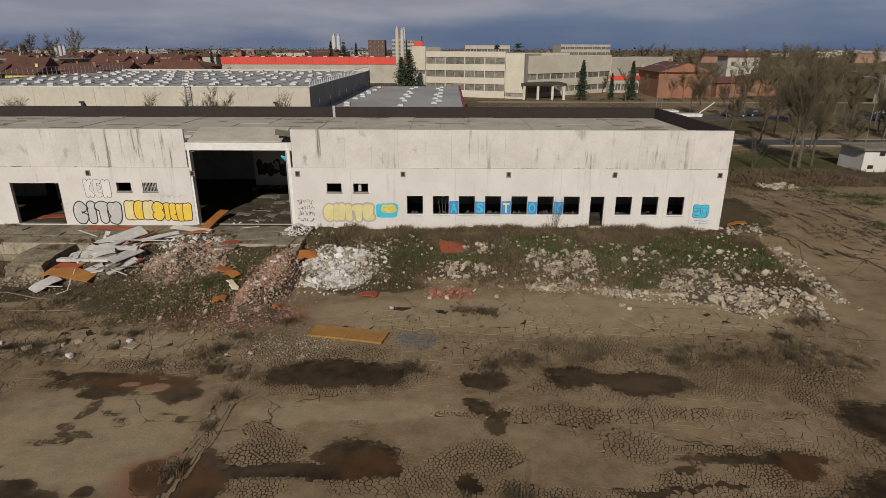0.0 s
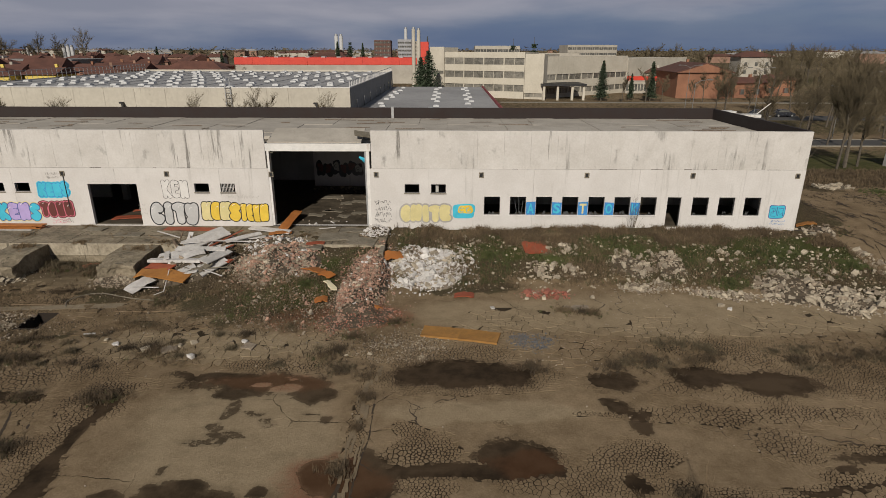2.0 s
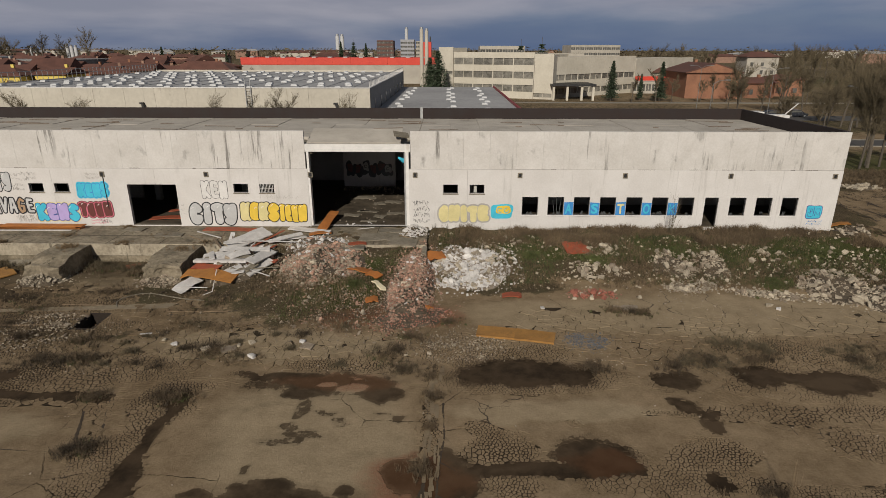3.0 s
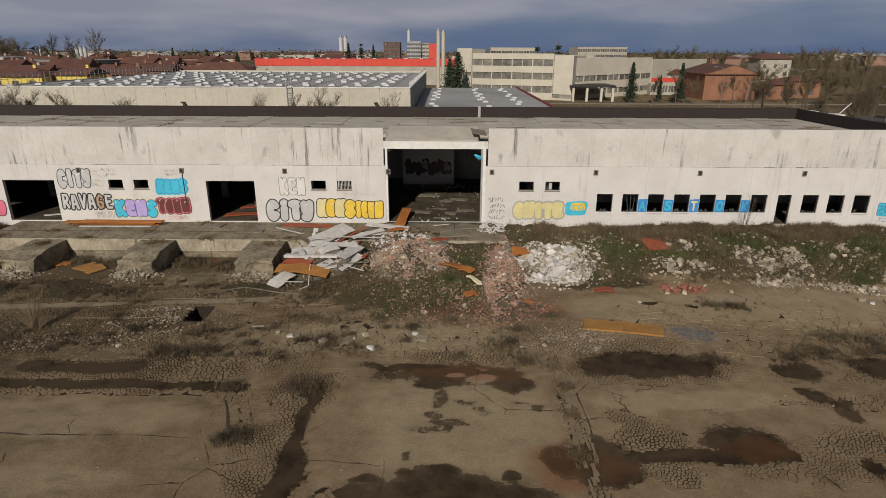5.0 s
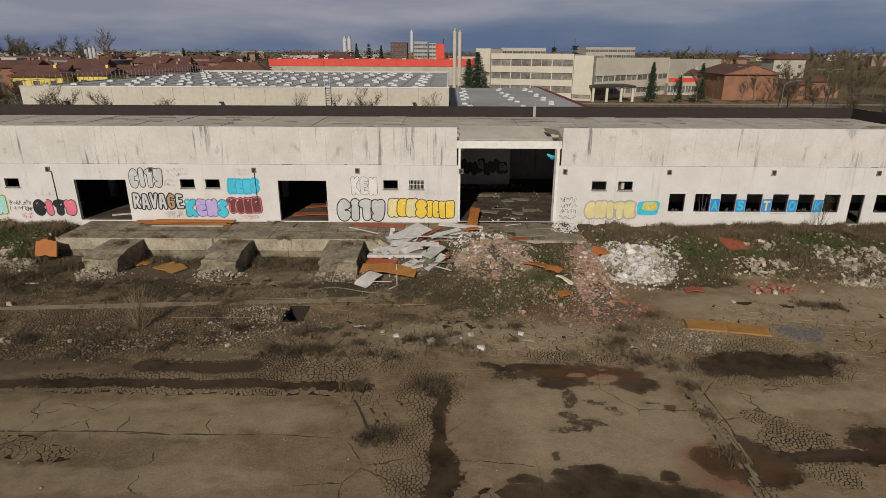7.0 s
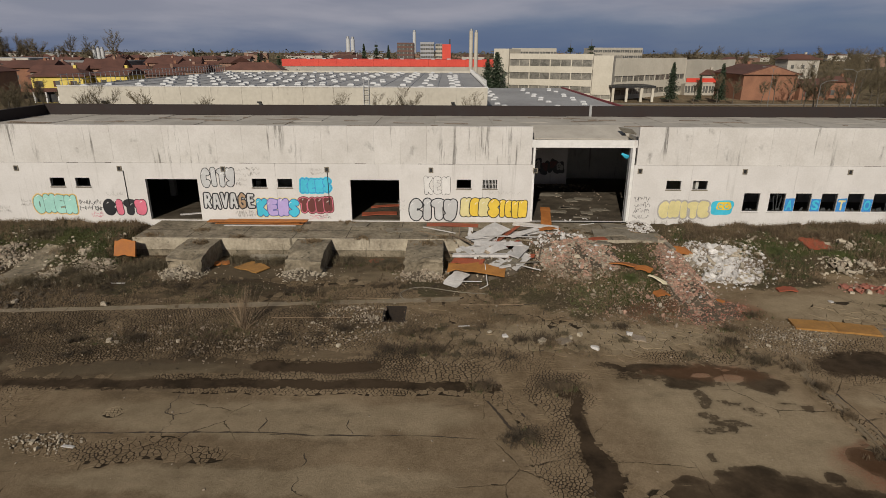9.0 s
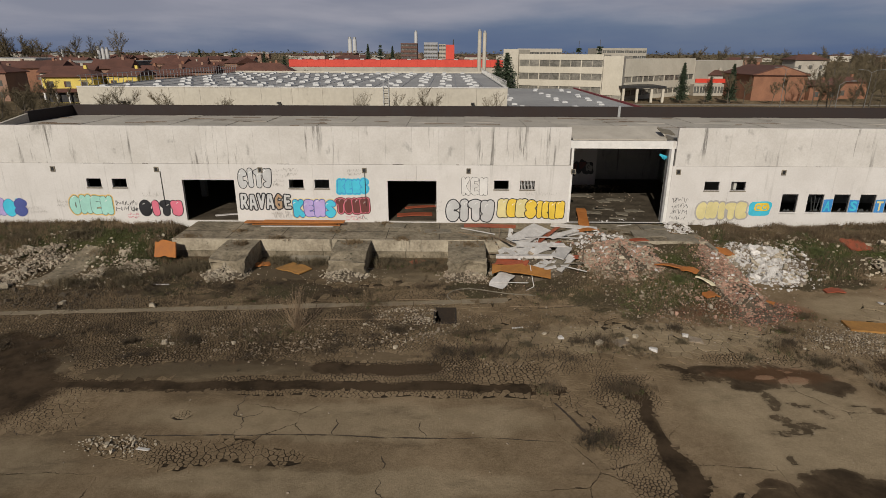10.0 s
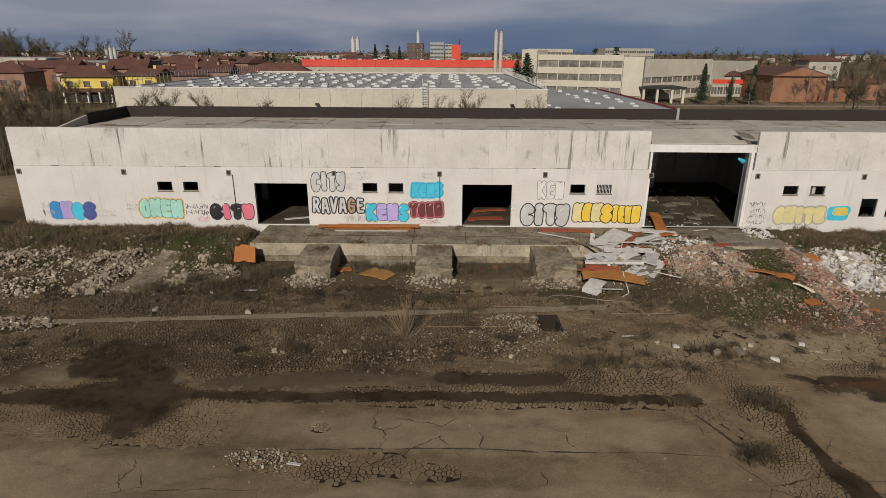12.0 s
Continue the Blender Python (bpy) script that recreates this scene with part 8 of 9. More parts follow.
# the lower annex beside it
annex = thing("annex", "low grey-roofed annex with skylights and a dark red fascia", "building", (-8, 84, 0.4))
part("roof", box(-17.9, 2.4, 79.0, 135.3, 4.75, 4.98), M_GREYROOF, annex, "grey felt roof")
part("front_wall", box(-17.9, 2.2, 79.0, 79.3, 0.2, 4.745), M_FARWALL, annex)
part("side_wall", box(1.9, 2.2, 79.31, 135.0, 0.2, 4.745), M_FARWALL, annex)
part("fascia", box(2.41, 2.75, 78.9, 135.4, 3.7, 5.25), M_DARKRED, annex, "dark red roof fascia")
for k, x in enumerate((-15.6, -7.6, -2.0)):
    for j in range(12):
        if (k + j) % 7 != 3:
            ob = put(new("skylight", dome), annex)
            ob.matrix_basis = Matrix.Translation((x + (0.7 if j % 2 else 0), 84 + j * 4.2, 4.982))

# the red-banded hall behind
hall = thing("red_hall", "long hall with a bright red band under its roof", "building", (-46, 231, 0.4))
part("wall", box(-87.2, -3.0, 231, 250, 0.2, 7.29), M_CREAMWALL, hall)
for i in range(12):
    a = -87.4 + i * 7.05
    part("red_band", box(a + 0.02, a + 7.03, 230.8, 251, 7.3, 9.9), M_REDCLAD, hall, "bright red band")
for i in range(14):
    bm = bmesh.new()
    add_box(bm, -84 + i * 6, -82.5 + i * 6, 231.5, 236, 9.902, 10.25)
    part("roof_light", bm, M_GREYMETAL, hall)


# ---- offices ----
def facade(name, label, a, b, depth, base, storeys, wall, glass=M_OFFICEGLASS, first=1.2, band=1.6, pitch=3.2, bays=10, parapet=0.9, category="building", group=""):
    """A block with window bands on its front, which runs from a to b; it reaches back by depth."""
    a, b = Vector((*a, 0)), Vector((*b, 0))
    L = (b - a).length
    yaw = math.atan2(b.y - a.y, b.x - a.x)
    ob = thing(name, label, category, (0, 0, 0), group)
    ob.matrix_basis = Matrix.Translation((a.x, a.y, base)) @ Matrix.Rotation(yaw, 4, "Z")
    top = first + pitch * (storeys - 1) + band + parapet

    def piece(nm, bm, mat, parent=None):
        me = bpy.data.meshes.new(nm)
        bm.to_mesh(me)
        bm.free()
        me.materials.append(mat)
        o = new(nm, me)
        o.parent = parent or ob
        return o

    piece("body", box(0, L, 0.35, depth, -0.5, top), wall)
    z = -0.5
    for s in range(storeys):
        w0 = first + pitch * s
        piece("spandrel", box(0, L, 0, 0.345, z, w0), wall)
        for i in range(bays):
            x0, x1 = L * i / bays + 0.15, L * (i + 1) / bays - 0.15
            win = piece("window", box(x0, x1, 0.22, 0.34, w0 + 0.03, w0 + band - 0.03), glass)
            piece("frame", box((x0 + x1) / 2 - 0.05, (x0 + x1) / 2 + 0.05, 0.16, 0.218, w0 + 0.03, w0 + band - 0.03), M_OFFICE, win)
            piece("mullion", box(L * (i + 1) / bays - 0.14, min(L * (i + 1) / bays + 0.14, L), 0.05, 0.343, w0 + 0.002, w0 + band - 0.002), wall)
        z = w0 + band
    piece("parapet", box(0, L, 0, 0.345, z, top + 0.15), wall)
    return ob


facade("office_block", "beige three-storey office block with dark window bands", (-6.2, 169), (15.2, 160.5), 16, 0.3, 3, M_OFFICE, M_BLINDS, first=1.9, band=1.75, pitch=3.45, bays=4, parapet=1.35)
facade("office_block", "narrow beige stair tower of the office block", (15.3, 160.4), (20.0, 158.3), 16, 0.3, 1, M_OFFICE, M_BLINDS, first=0.6, band=1.0, pitch=3.4, bays=1, parapet=9.9)
facade("office_wing", "beige two-storey office wing with window bands", (20.2, 160.5), (50, 186), 14, 0.3, 2, M_OFFICE, M_BLINDS, first=1.2, band=1.5, pitch=3.6, bays=7, parapet=4.5)
facade("office_wing", "beige office wing without upper windows", (50.2, 186.2), (82, 222), 14, 0.3, 1, M_OFFICE, M_BLINDS, first=1.4, band=1.4, pitch=3.6, bays=8, parapet=7.2)
facade("office_block", "beige stair tower at the end of the offices", (-10.4, 172), (-6.4, 169.6), 8, 0.3, 1, M_OFFICE, M_BLINDS, first=6, band=1.0, bays=1, parapet=6.2)
portico = thing("portico", "dark entrance portico of the offices with pale columns", "portico", (20, 156, 0.3))
bm = bmesh.new()
add_box(bm, 19.4, 31.0, 155.5, 166.0, 4.0, 4.5)
part("canopy", bm, M_DARKMETAL, portico)
for x in (20.0, 23.6, 27.4, 30.4):
    part("column", box(x - 0.3, x + 0.3, 155.8, 156.4, 0.2, 3.99), M_OFFICE, portico)
facade("far_office", "white distant office block with rows of windows", (77, 420), (112, 424), 20, 0.4, 3, M_CREAMWALL, first=5.0, band=1.6, pitch=3.6, bays=11, parapet=1.4, group="far offices")
facade("far_office", "white distant office block with rows of windows", (8, 300), (30, 300), 16, 0.4, 3, M_CREAMWALL, first=4.0, band=1.5, pitch=3.5, bays=8, parapet=1.5, group="far offices")
facade("far_office", "low pale distant factory", (28, 300), (60, 302), 20, 0.4, 2, M_CREAMWALL, first=3.0, band=1.4, pitch=4.0, bays=8, parapet=2.2, group="far offices")
facade("red_shop", "low shop with a bright red sign band", (49, 182), (58, 182), 8, 0.3, 1, M_CREAMWALL, first=0.8, band=2.0, bays=5, parapet=0.6)
part("sign_band", box(49, 58, 181.5, 181.95, 4.2, 5.4), M_REDCLAD, bpy.data.objects["red_shop"].children[0], "bright red sign band").parent = None
bpy.data.objects["sign_band"]["category"] = "sign"

# towers on the skyline
facade("tower_block", "dark brown tower block on the skyline", (-64, 480), (-51, 480), 14, 0.4, 6, M_BROWNBLOCK, first=1.5, band=1.5, pitch=3.0, bays=4, parapet=0.8, group="tower blocks")
facade("tower_block", "grey tower block on the skyline", (-46, 488), (-35, 488), 14, 0.4, 6, M_GREYBLOCK, first=1.5, band=1.4, pitch=3.0, bays=4, parapet=1.6, group="tower blocks")
facade("tower_block", "white and grey tower block on the skyline", (-34, 493), (-28.5, 493), 14, 0.4, 6, M_CREAMWALL, first=1.5, band=1.4, pitch=3.0, bays=2, parapet=0.4, group="tower blocks")
red_tower = thing("red_tower", "plain bright red stair tower on the skyline", "tower", (-25, 493, 0.4))
part("shaft", box(-28.4, -21.5, 492, 502, 0, 18.4), M_REDCLAD, red_tower)
part("cap", box(-22.8, -21.8, 493, 495, 18.401, 22.4), M_DARKMETAL, red_tower)


def stack(name, label, x, y, r, top, count, mat, gap=2.2):
    ob = thing(name, label, "chimney", (x, y, 0.3))
    for i in range(count):
        bm = bmesh.new()
        cx = x + (i - (count - 1) / 2) * gap * r
        add_tube(bm, (cx, y, 0), (cx, y, top - i * 0.4), r, r * 0.92, 12)
        part("flue", bm, mat, ob)
        bm = bmesh.new()
        add_tube(bm, (cx, y, top - i * 0.4 + 0.01), (cx, y, top - i * 0.4 + r), r * 0.7, r * 0.7, 10)
        part("cap", bm, M_GREYMETAL, ob)


stack("chimney", "pair of pale concrete chimneys behind the factory", -15.4, 193, 0.62, 19.0, 2, M_FARWALL, 2.6)
stack("chimney", "tall white mast chimney on the skyline", -94.5, 1270, 3.6, 51, 1, M_DOME)
stack("chimney", "pair of white chimneys on the skyline", -177, 952, 3.2, 31.5, 2, M_DOME, 2.3)
stack("chimney", "pair of white chimneys beyond the houses", -237, 368, 1.1, 14.5, 3, M_DOME, 2.3)
stack("chimney", "white house chimney beyond the houses", -262, 368, 0.8, 13.0, 1, M_DOME)


# ---- houses ----
def house(label, x, y, w, d, h, rise, wall, roof, yaw, group, seed, gable=False):
    r = random.Random(seed)
    ob = thing("house", label, "house", (0, 0, 0), group)
    ob.matrix_basis = Matrix.Translation((x, y, gz(x, y))) @ pose(0, 0, 0, 0, 0, yaw)

    def piece(nm, bm, mat, parent=None):
        me = bpy.data.meshes.new(nm)
        bm.to_mesh(me)
        bm.free()
        me.materials.append(mat)
        o = new(nm, me)
        o.parent = parent or ob
        return o

    piece("wall", box(-w / 2, w / 2, -d / 2, d / 2, -0.5, h), wall)
    bm = bmesh.new()
    e = 0.6
    lo = [bm.verts.new(p) for p in ((-w / 2 - e, -d / 2 - e, h + 0.002), (w / 2 + e, -d / 2 - e, h + 0.002), (w / 2 + e, d / 2 + e, h + 0.002), (-w / 2 - e, d / 2 + e, h + 0.002))]
    up_ = [bm.verts.new((v.co.x, v.co.y, h + 0.2)) for v in lo]
    k = max(w / 2 - d * 0.35, 0.3) if r.random() < 0.7 and not gable else w / 2 + e
    ridge = [bm.verts.new((-k, 0, h + rise)), bm.verts.new((k, 0, h + rise))]
    for f in (lo[::-1], (lo[0], lo[1], up_[1], up_[0]), (lo[1], lo[2], up_[2], up_[1]), (lo[2], lo[3], up_[3], up_[2]), (lo[3], lo[0], up_[0], up_[3]),
              (up_[0], up_[1], ridge[1], ridge[0]), (up_[1], up_[2], ridge[1]), (up_[2], up_[3], ridge[0], ridge[1]), (up_[3], up_[0], ridge[0])):
        bm.faces.new(f)
    rf = piece("roof", bm, roof)
    if gable:
        for sx in (-1, 1):
            bm = bmesh.new()
            bm.faces.new([bm.verts.new((sx * (w / 2 + e + 0.02), py, pz)) for py, pz in ((-d / 2, h + 0.1), (d / 2, h + 0.1), (0, h + rise - 0.25))])
            piece("gable", bm, wall, rf)
    piece("chimney", box(w * 0.2, w * 0.2 + 0.7, -0.3, 0.4, h + rise * 0.5, h + rise + 0.7), wall, rf)
    floors = max(1, int(h / 2.9))
    for s in range(floors if y < 240 else 1 if y < 420 else 0):
        for i in range(max(2, int(w / 3.2))):
            cx = -w / 2 + (i + 0.5) * w / max(2, int(w / 3.2))
            z0 = 0.9 + s * 2.9
            win = piece("window", box(cx - 0.55, cx + 0.55, -d / 2 - 0.03, -d / 2 - 0.002, z0, z0 + 1.4), M_OFFICEGLASS)
            if y < 200:
                piece("shutter", box(cx - 1.0, cx - 0.57, -d / 2 - 0.05, -d / 2 - 0.003, z0, z0 + 1.4), M_TILE, win)
    return ob


def arcade(ob, w, d, h):
    """A dark sheet as the shade of an open ground floor, pale columns, and a balcony over it."""
    def piece(nm, bm, mat, label=""):
        me = bpy.data.meshes.new(nm)
        bm.to_mesh(me), bm.free()
        me.materials.append(mat)
        o = new(nm, me)
        o.parent = ob
        if label:
            o["label"] = label
    # flat dark sheet on the wall in place of the arcade's shade
    piece("recess", box(-w / 2 + 0.3, w / 2 - 0.3, -d / 2 - 0.09, -d / 2 - 0.055, 0.1, 2.5), M_DARKMETAL, "dark sheet for the shade of the open ground floor")
    piece("balcony", box(-w / 2, w / 2, -d / 2 - 1.2, -d / 2 - 0.10, 2.6, 3.5), M_TILE, "brown balcony front")
    for k in range(5):
        cx = -w / 2 + 0.5 + k * (w - 1.0) / 4
        piece("column", box(cx - 0.18, cx + 0.18, -d / 2 - 1.15, -d / 2 - 0.8, -0.3, 2.59), M_WHITEMETAL, "pale column")


arcade(house("yellow two-storey house with brown tiled roof over a dark arcade", -121.5, 152, 12, 9, 6.2, 2.0, M_YELLOWWALL, M_TILE, 8, "yellow houses", 1), 12, 9, 6.2)
house("narrow yellow house with brown tiled roof", -110.5, 158, 8, 9, 6.3, 1.8, M_YELLOWWALL, M_TILE, 0, "yellow houses", 2)
house("yellow and terracotta house with brown tiled roof", -146, 155, 13, 10, 7.0, 2.2, M_PINKWALL, M_TILE, 8, "town houses", 3)
house("terracotta house with brown tiled roof", -163, 150, 12, 10, 5.4, 2.2, M_PINKWALL, M_TILE, 6, "town houses", 4)
rng = random.Random(11)
for i in range(95):
    y = 175 + 330 * rng.random() ** 1.3
    x = -rng.uniform(0.36, 1.05) * y - rng.uniform(0, 40)
    wall, what = rng.choice([(M_PINKWALL, "pink"), (M_CREAMWALL, "pale"), (M_BRICK, "terracotta"), (M_PINKWALL, "reddish")])
    house(f"{what} house with brown tiled roof among others", x, y, rng.uniform(9, 18), rng.uniform(8, 11), rng.choice([5.6, 6.4, 7.2]), rng.uniform(1.8, 2.8), wall, M_TILE, rng.gauss(5, 14), "town houses", 100 + i)
for i in range(60):
    y = 520 + 900 * rng.random()
    x = rng.uniform(-0.95, 0.9) * y
    house("distant low house on the plain", x, y, rng.uniform(12, 40), rng.uniform(9, 18), rng.choice([6, 7.5, 9]), rng.uniform(1.5, 2.6), rng.choice([M_CREAMWALL, M_PINKWALL, M_CREAMWALL]), rng.choice([M_TILE, M_GREYROOF]), rng.gauss(0, 20), "distant houses", 300 + i)
house("terracotta brick barn with a low gabled roof", 65.0, 173.5, 20, 14.4, 6.7, 2.6, M_BRICK, M_TILE, 88, "brick buildings", 401, gable=True)
house("orange house with a red base behind bare trees", 78.2, 170, 9.5, 8, 3.9, 1.5, M_BRICK, M_TILE, 10, "brick buildings", 402)
house("low terracotta house behind bare trees", 90, 176, 9, 8, 4.6, 1.4, M_BRICK, M_TILE, 0, "brick buildings", 403)
house("cream house behind the offices", 62, 200, 9, 8, 5.5, 1.6, M_CREAMWALL, M_TILE, 0, "brick buildings", 404)
house("cream house behind the trees", 112, 235, 12, 9, 10, 2.0, M_CREAMWALL, M_TILE, 0, "brick buildings", 405)
for i in range(8):
    facade("pale_factory", "pale flat-roofed factory beyond the road", (110 + i * 24, 135 + 16 * (i % 3)), (130 + i * 24, 138 + 16 * (i % 3)), 16, 0.4, 2, M_CREAMWALL, first=1.5, band=1.2, pitch=3.0, bays=5, parapet=1.0, group="pale factories")

def hall_block(label, x0, x1, y, depth, h, mat, roof):
    """A flat-roofed hall of upright wall panels."""
    ob = thing("hall", label, "hall", (x0, y, gz(x0, y)), "far halls")
    n = max(4, int((x1 - x0) / 3))
    for i in range(n):
        a, b = x0 + (x1 - x0) * i / n, x0 + (x1 - x0) * (i + 1) / n
        part("wall_panel", box(a + 0.05, b - 0.05, y, y + 0.3, -0.2, h), mat, ob)
    part("roof", box(x0 - 0.2, x1 + 0.2, y + 0.31, y + depth, h - 0.5, h + 0.12), roof, ob)
    part("side_wall", box(x1 - 0.3, x1, y + 0.31, y + depth, -0.2, h - 0.51), mat, ob)


hall_block("pale corrugated hall beyond the houses", -236, -200, 252, 30, 9.6, M_CREAMWALL, M_GREYROOF)
hall_block("long dark grey hall beyond the houses", -204, -160, 246, 30, 8.6, M_GREYCLAD, M_GREYCLAD)

# the low white hut on the east side
hut = thing("hut", "low white graffiti-covered hut with a flat concrete roof", "hut", (45.3, 64, gz(45, 64)))
hz = gz(45, 62)
part("wall", box(45.0, 51.2, 62.0, 66.0, hz - 1.0, hz + 2.35), M_PLASTER, hut)
part("roof", box(44.6, 51.6, 61.6, 66.4, hz + 2.352, hz + 2.6, 0.02), M_CONCRETE, hut)
part("vent", box(46.6, 47.2, 61.97, 61.998, hz + 1.75, hz + 2.15), M_DARKMETAL, hut)
part("vent", box(45.6, 46.2, 61.97, 61.998, hz + 0.35, hz + 0.75), M_DARKMETAL, hut)
part("door", box(49.0, 49.9, 61.96, 61.998, hz - 0.1, hz + 1.95), P_CYAN, hut, "pale blue door")


# ---- trees ----
def bare_tree(seed, hgt, limbs, crown=0.55, lean=0.9):
    """Trunk and branch meshes of a leafless tree."""
    r = random.Random(seed)
    tv, tf, bv, bf = [], [], [], []

    def tube(vs, fs, p, q, r0, r1, sides):
        d = (q - p).normalized()
        sx = d.orthogonal().normalized()
        sy = d.cross(sx)
        k = len(vs)
        for c, rr in ((p, r0), (q, r1)):
            for i in range(sides):
                a = i * math.tau / sides
                vs.append(c + (sx * math.cos(a) + sy * math.sin(a)) * rr)
        for i in range(sides):
            fs.append((k + i, k + (i + 1) % sides, k + sides + (i + 1) % sides, k + sides + i))

    def grow(p, d, length, rad, level):
        segs = 3 if level < 3 else 2
        for s in range(segs):
            d = (d + Vector((r.gauss(0, 0.16), r.gauss(0, 0.16), 0.10)) * (1 if level else 0.35)).normalized()
            q = p + d * length / segs
            r1 = max(rad * (0.8 if level else 0.86), 0.0075)
            tube(tv if level == 0 else bv, tf if level == 0 else bf, p, q, rad, r1, 6 if level == 0 else 4 if level == 1 else 3)
            p, rad = q, r1
            if level < 4 and (level or s):
                for _ in range((limbs, 4, 3, 3)[min(level, 3)] if level else limbs // 2):
                    a = r.uniform(0, math.tau)
                    out = Vector((math.cos(a), math.sin(a), 0))
                    nd = (d * r.uniform(0.5, 1.0) + out * lean * r.uniform(0.5, 1.0)).normalized()
                    grow(p - d * length / segs * r.random() * 0.6, nd, length * crown * r.uniform(0.6, 1.05), max(rad * r.uniform(0.4, 0.6), 0.009), level + 1)
    grow(Vector((0, 0, -0.15)), Vector((0, 0, 1)), hgt * 0.62, hgt * 0.015, 0)
    return mesh_of("trunk", tv, tf, M_BARK), mesh_of("crown", bv, bf, M_TWIG)


TREES = [bare_tree(50 + i, 10, 6, 0.52, (0.55, 0.8, 0.65, 0.75)[i % 4]) for i in range(5)]
FAN_TREES = [bare_tree(80 + i, 10, 6, 0.58, 0.55) for i in range(2)]


def plant(x, y, hgt, variant, yaw, label, group, z=None):
    ob = thing("bare_tree", label, "tree", (0, 0, 0), group)
    ob.matrix_basis = Matrix.Translation((x, y, gz(x, y) if z is None else z)) @ pose(0, 0, 0, 0, 0, yaw) @ Matrix.Scale(hgt / 10, 4)
    for nm, me in zip(("trunk", "crown"), variant):
        o = new(nm, me)
        o.parent = ob
    return ob


rng = random.Random(6)
for i in range(66):
    y = rng.uniform(92, 178)
    x = rng.uniform(0.32, 0.98) * y + rng.uniform(-4, 8)
    if 56 < x < 80 and y > 130 or x / y < 0.40 and y > 100:
        continue
    plant(x, y, rng.uniform(7, 13), rng.choice(TREES), rng.uniform(0, 360), "leafless grey-brown tree beside the road", "roadside trees")
for x, y in ((38.9, 150.1), (45.0, 150.4), (49.1, 150.6), (56.5, 150.9), (59.7, 151.0), (63.4, 151.2), (67.1, 151.4), (72.8, 151.7)):
    plant(x, y, rng.uniform(6.5, 9.5), rng.choice(TREES), x * 30, "leafless tree before the brick barn", "roadside trees")
for x, y, h in ((49.9, 89.1, 9.5), (60.7, 101.9, 11.0), (63.6, 102.0, 12.0), (65.7, 122.4, 11.0), (50.1, 118.1, 9.0), (46.5, 66.5, 7.5)):
    plant(x, y, h, TREES[1], x * 40, "leafless tree with a pale trunk beside the road", "roadside trees")
for i in range(12):
    plant(rng.uniform(44, 78), rng.uniform(70, 94), rng.uniform(7, 10), rng.choice(TREES), rng.uniform(0, 360), "leafless young tree on the verge", "roadside trees")
for x, y, h in ((39.7, 64.5, 12.5), (38.4, 63.9, 10.0), (41.6, 65.3, 9.5), (40.6, 66.0, 11.5)):
    plant(x, y, h, FAN_TREES[int(x) % 2], x * 70, "leafless many-branched tree at the yard's edge", "yard edge trees")
shoots("bare_tree", "leafless multi-stemmed young tree at the yard's edge", 34.4, 64.2, 8, 4.6, 0.25, 93, M_BARK, 0.04)
for x in (-66.3, -61.0, -55.3, -36.9, -32.0) + (-28.6, -20.5, -71.0):
    plant(x, 73 + rng.uniform(-1, 1), rng.uniform(6.4, 7.6), FAN_TREES[int(x) % 2], rng.uniform(0, 360), "leafless tree in front of the factory wall", "factory trees")
for i in range(90):
    plant(rng.uniform(-135, -74), rng.uniform(70, 140), rng.uniform(4.5, 7.5), rng.choice(TREES), rng.uniform(0, 360), "dark leafless tree near the houses", "west trees")
for i in range(60):
    y = rng.uniform(180, 330)
    plant(-rng.uniform(0.3, 1.1) * y, y, rng.uniform(6, 9), rng.choice(TREES), rng.uniform(0, 360), "dark leafless tree among the houses", "west trees")
for i in range(26):
    plant(-rng.uniform(225, 330), rng.uniform(330, 380), rng.uniform(15, 24), rng.choice(TREES), rng.uniform(0, 360), "tall leafless tree on the skyline", "skyline trees")
for i in range(40):
    y = rng.uniform(230, 420)
    plant(y * rng.uniform(0.30, 0.95), y, rng.uniform(11, 17), rng.choice(TREES), rng.uniform(0, 360), "tall leafless tree behind the offices", "skyline trees")


def conifer(seed, hgt, wide, tiers=26, droop=0.25, gap=0.0):
    r = random.Random(seed)
    bm = bmesh.new()
    add_tube(bm, (0, 0, -0.2), (0, 0, hgt * 0.97), hgt * 0.02, 0.02, 6)
    tr = bpy.data.meshes.new("trunk")
    bm.to_mesh(tr), bm.free()
    tr.materials.append(M_BARK)
    vs, fs = [], []
    for i in range(tiers):
        t = i / tiers
        z = hgt * (0.12 + 0.86 * t)
        rad = wide * (1 - t) ** 0.8 * r.uniform(0.75, 1.1)
        if r.random() < gap:
            continue
        n = 16
        for k in range(n):
            a = k * math.tau / n + r.uniform(-0.3, 0.3)
            L = rad * r.uniform(0.6, 1.1)
            for s in range(9):
                u = (s + r.random()) / 9
                c = Vector((math.cos(a) * L * u, math.sin(a) * L * u, z - droop * L * u + r.uniform(-0.1, 0.1)))
                e = 0.16 + 0.20 * (1 - u) * rad * 0.5 + 0.06
                b = len(vs)
                vs += [c + Vector((r.uniform(-e, e), r.uniform(-e, e), r.uniform(-e, e) * 0.7)) for _ in range(3)]
                fs.append((b, b + 1, b + 2))
    return tr, mesh_of("crown", vs, fs, M_NEEDLE)


FIRS = [conifer(1, 10, 2.6), conifer(2, 10, 1.9, 30), conifer(3, 10, 2.8, 22, 0.1, 0.3), conifer(4, 10, 4.2, 24, 0.0)]


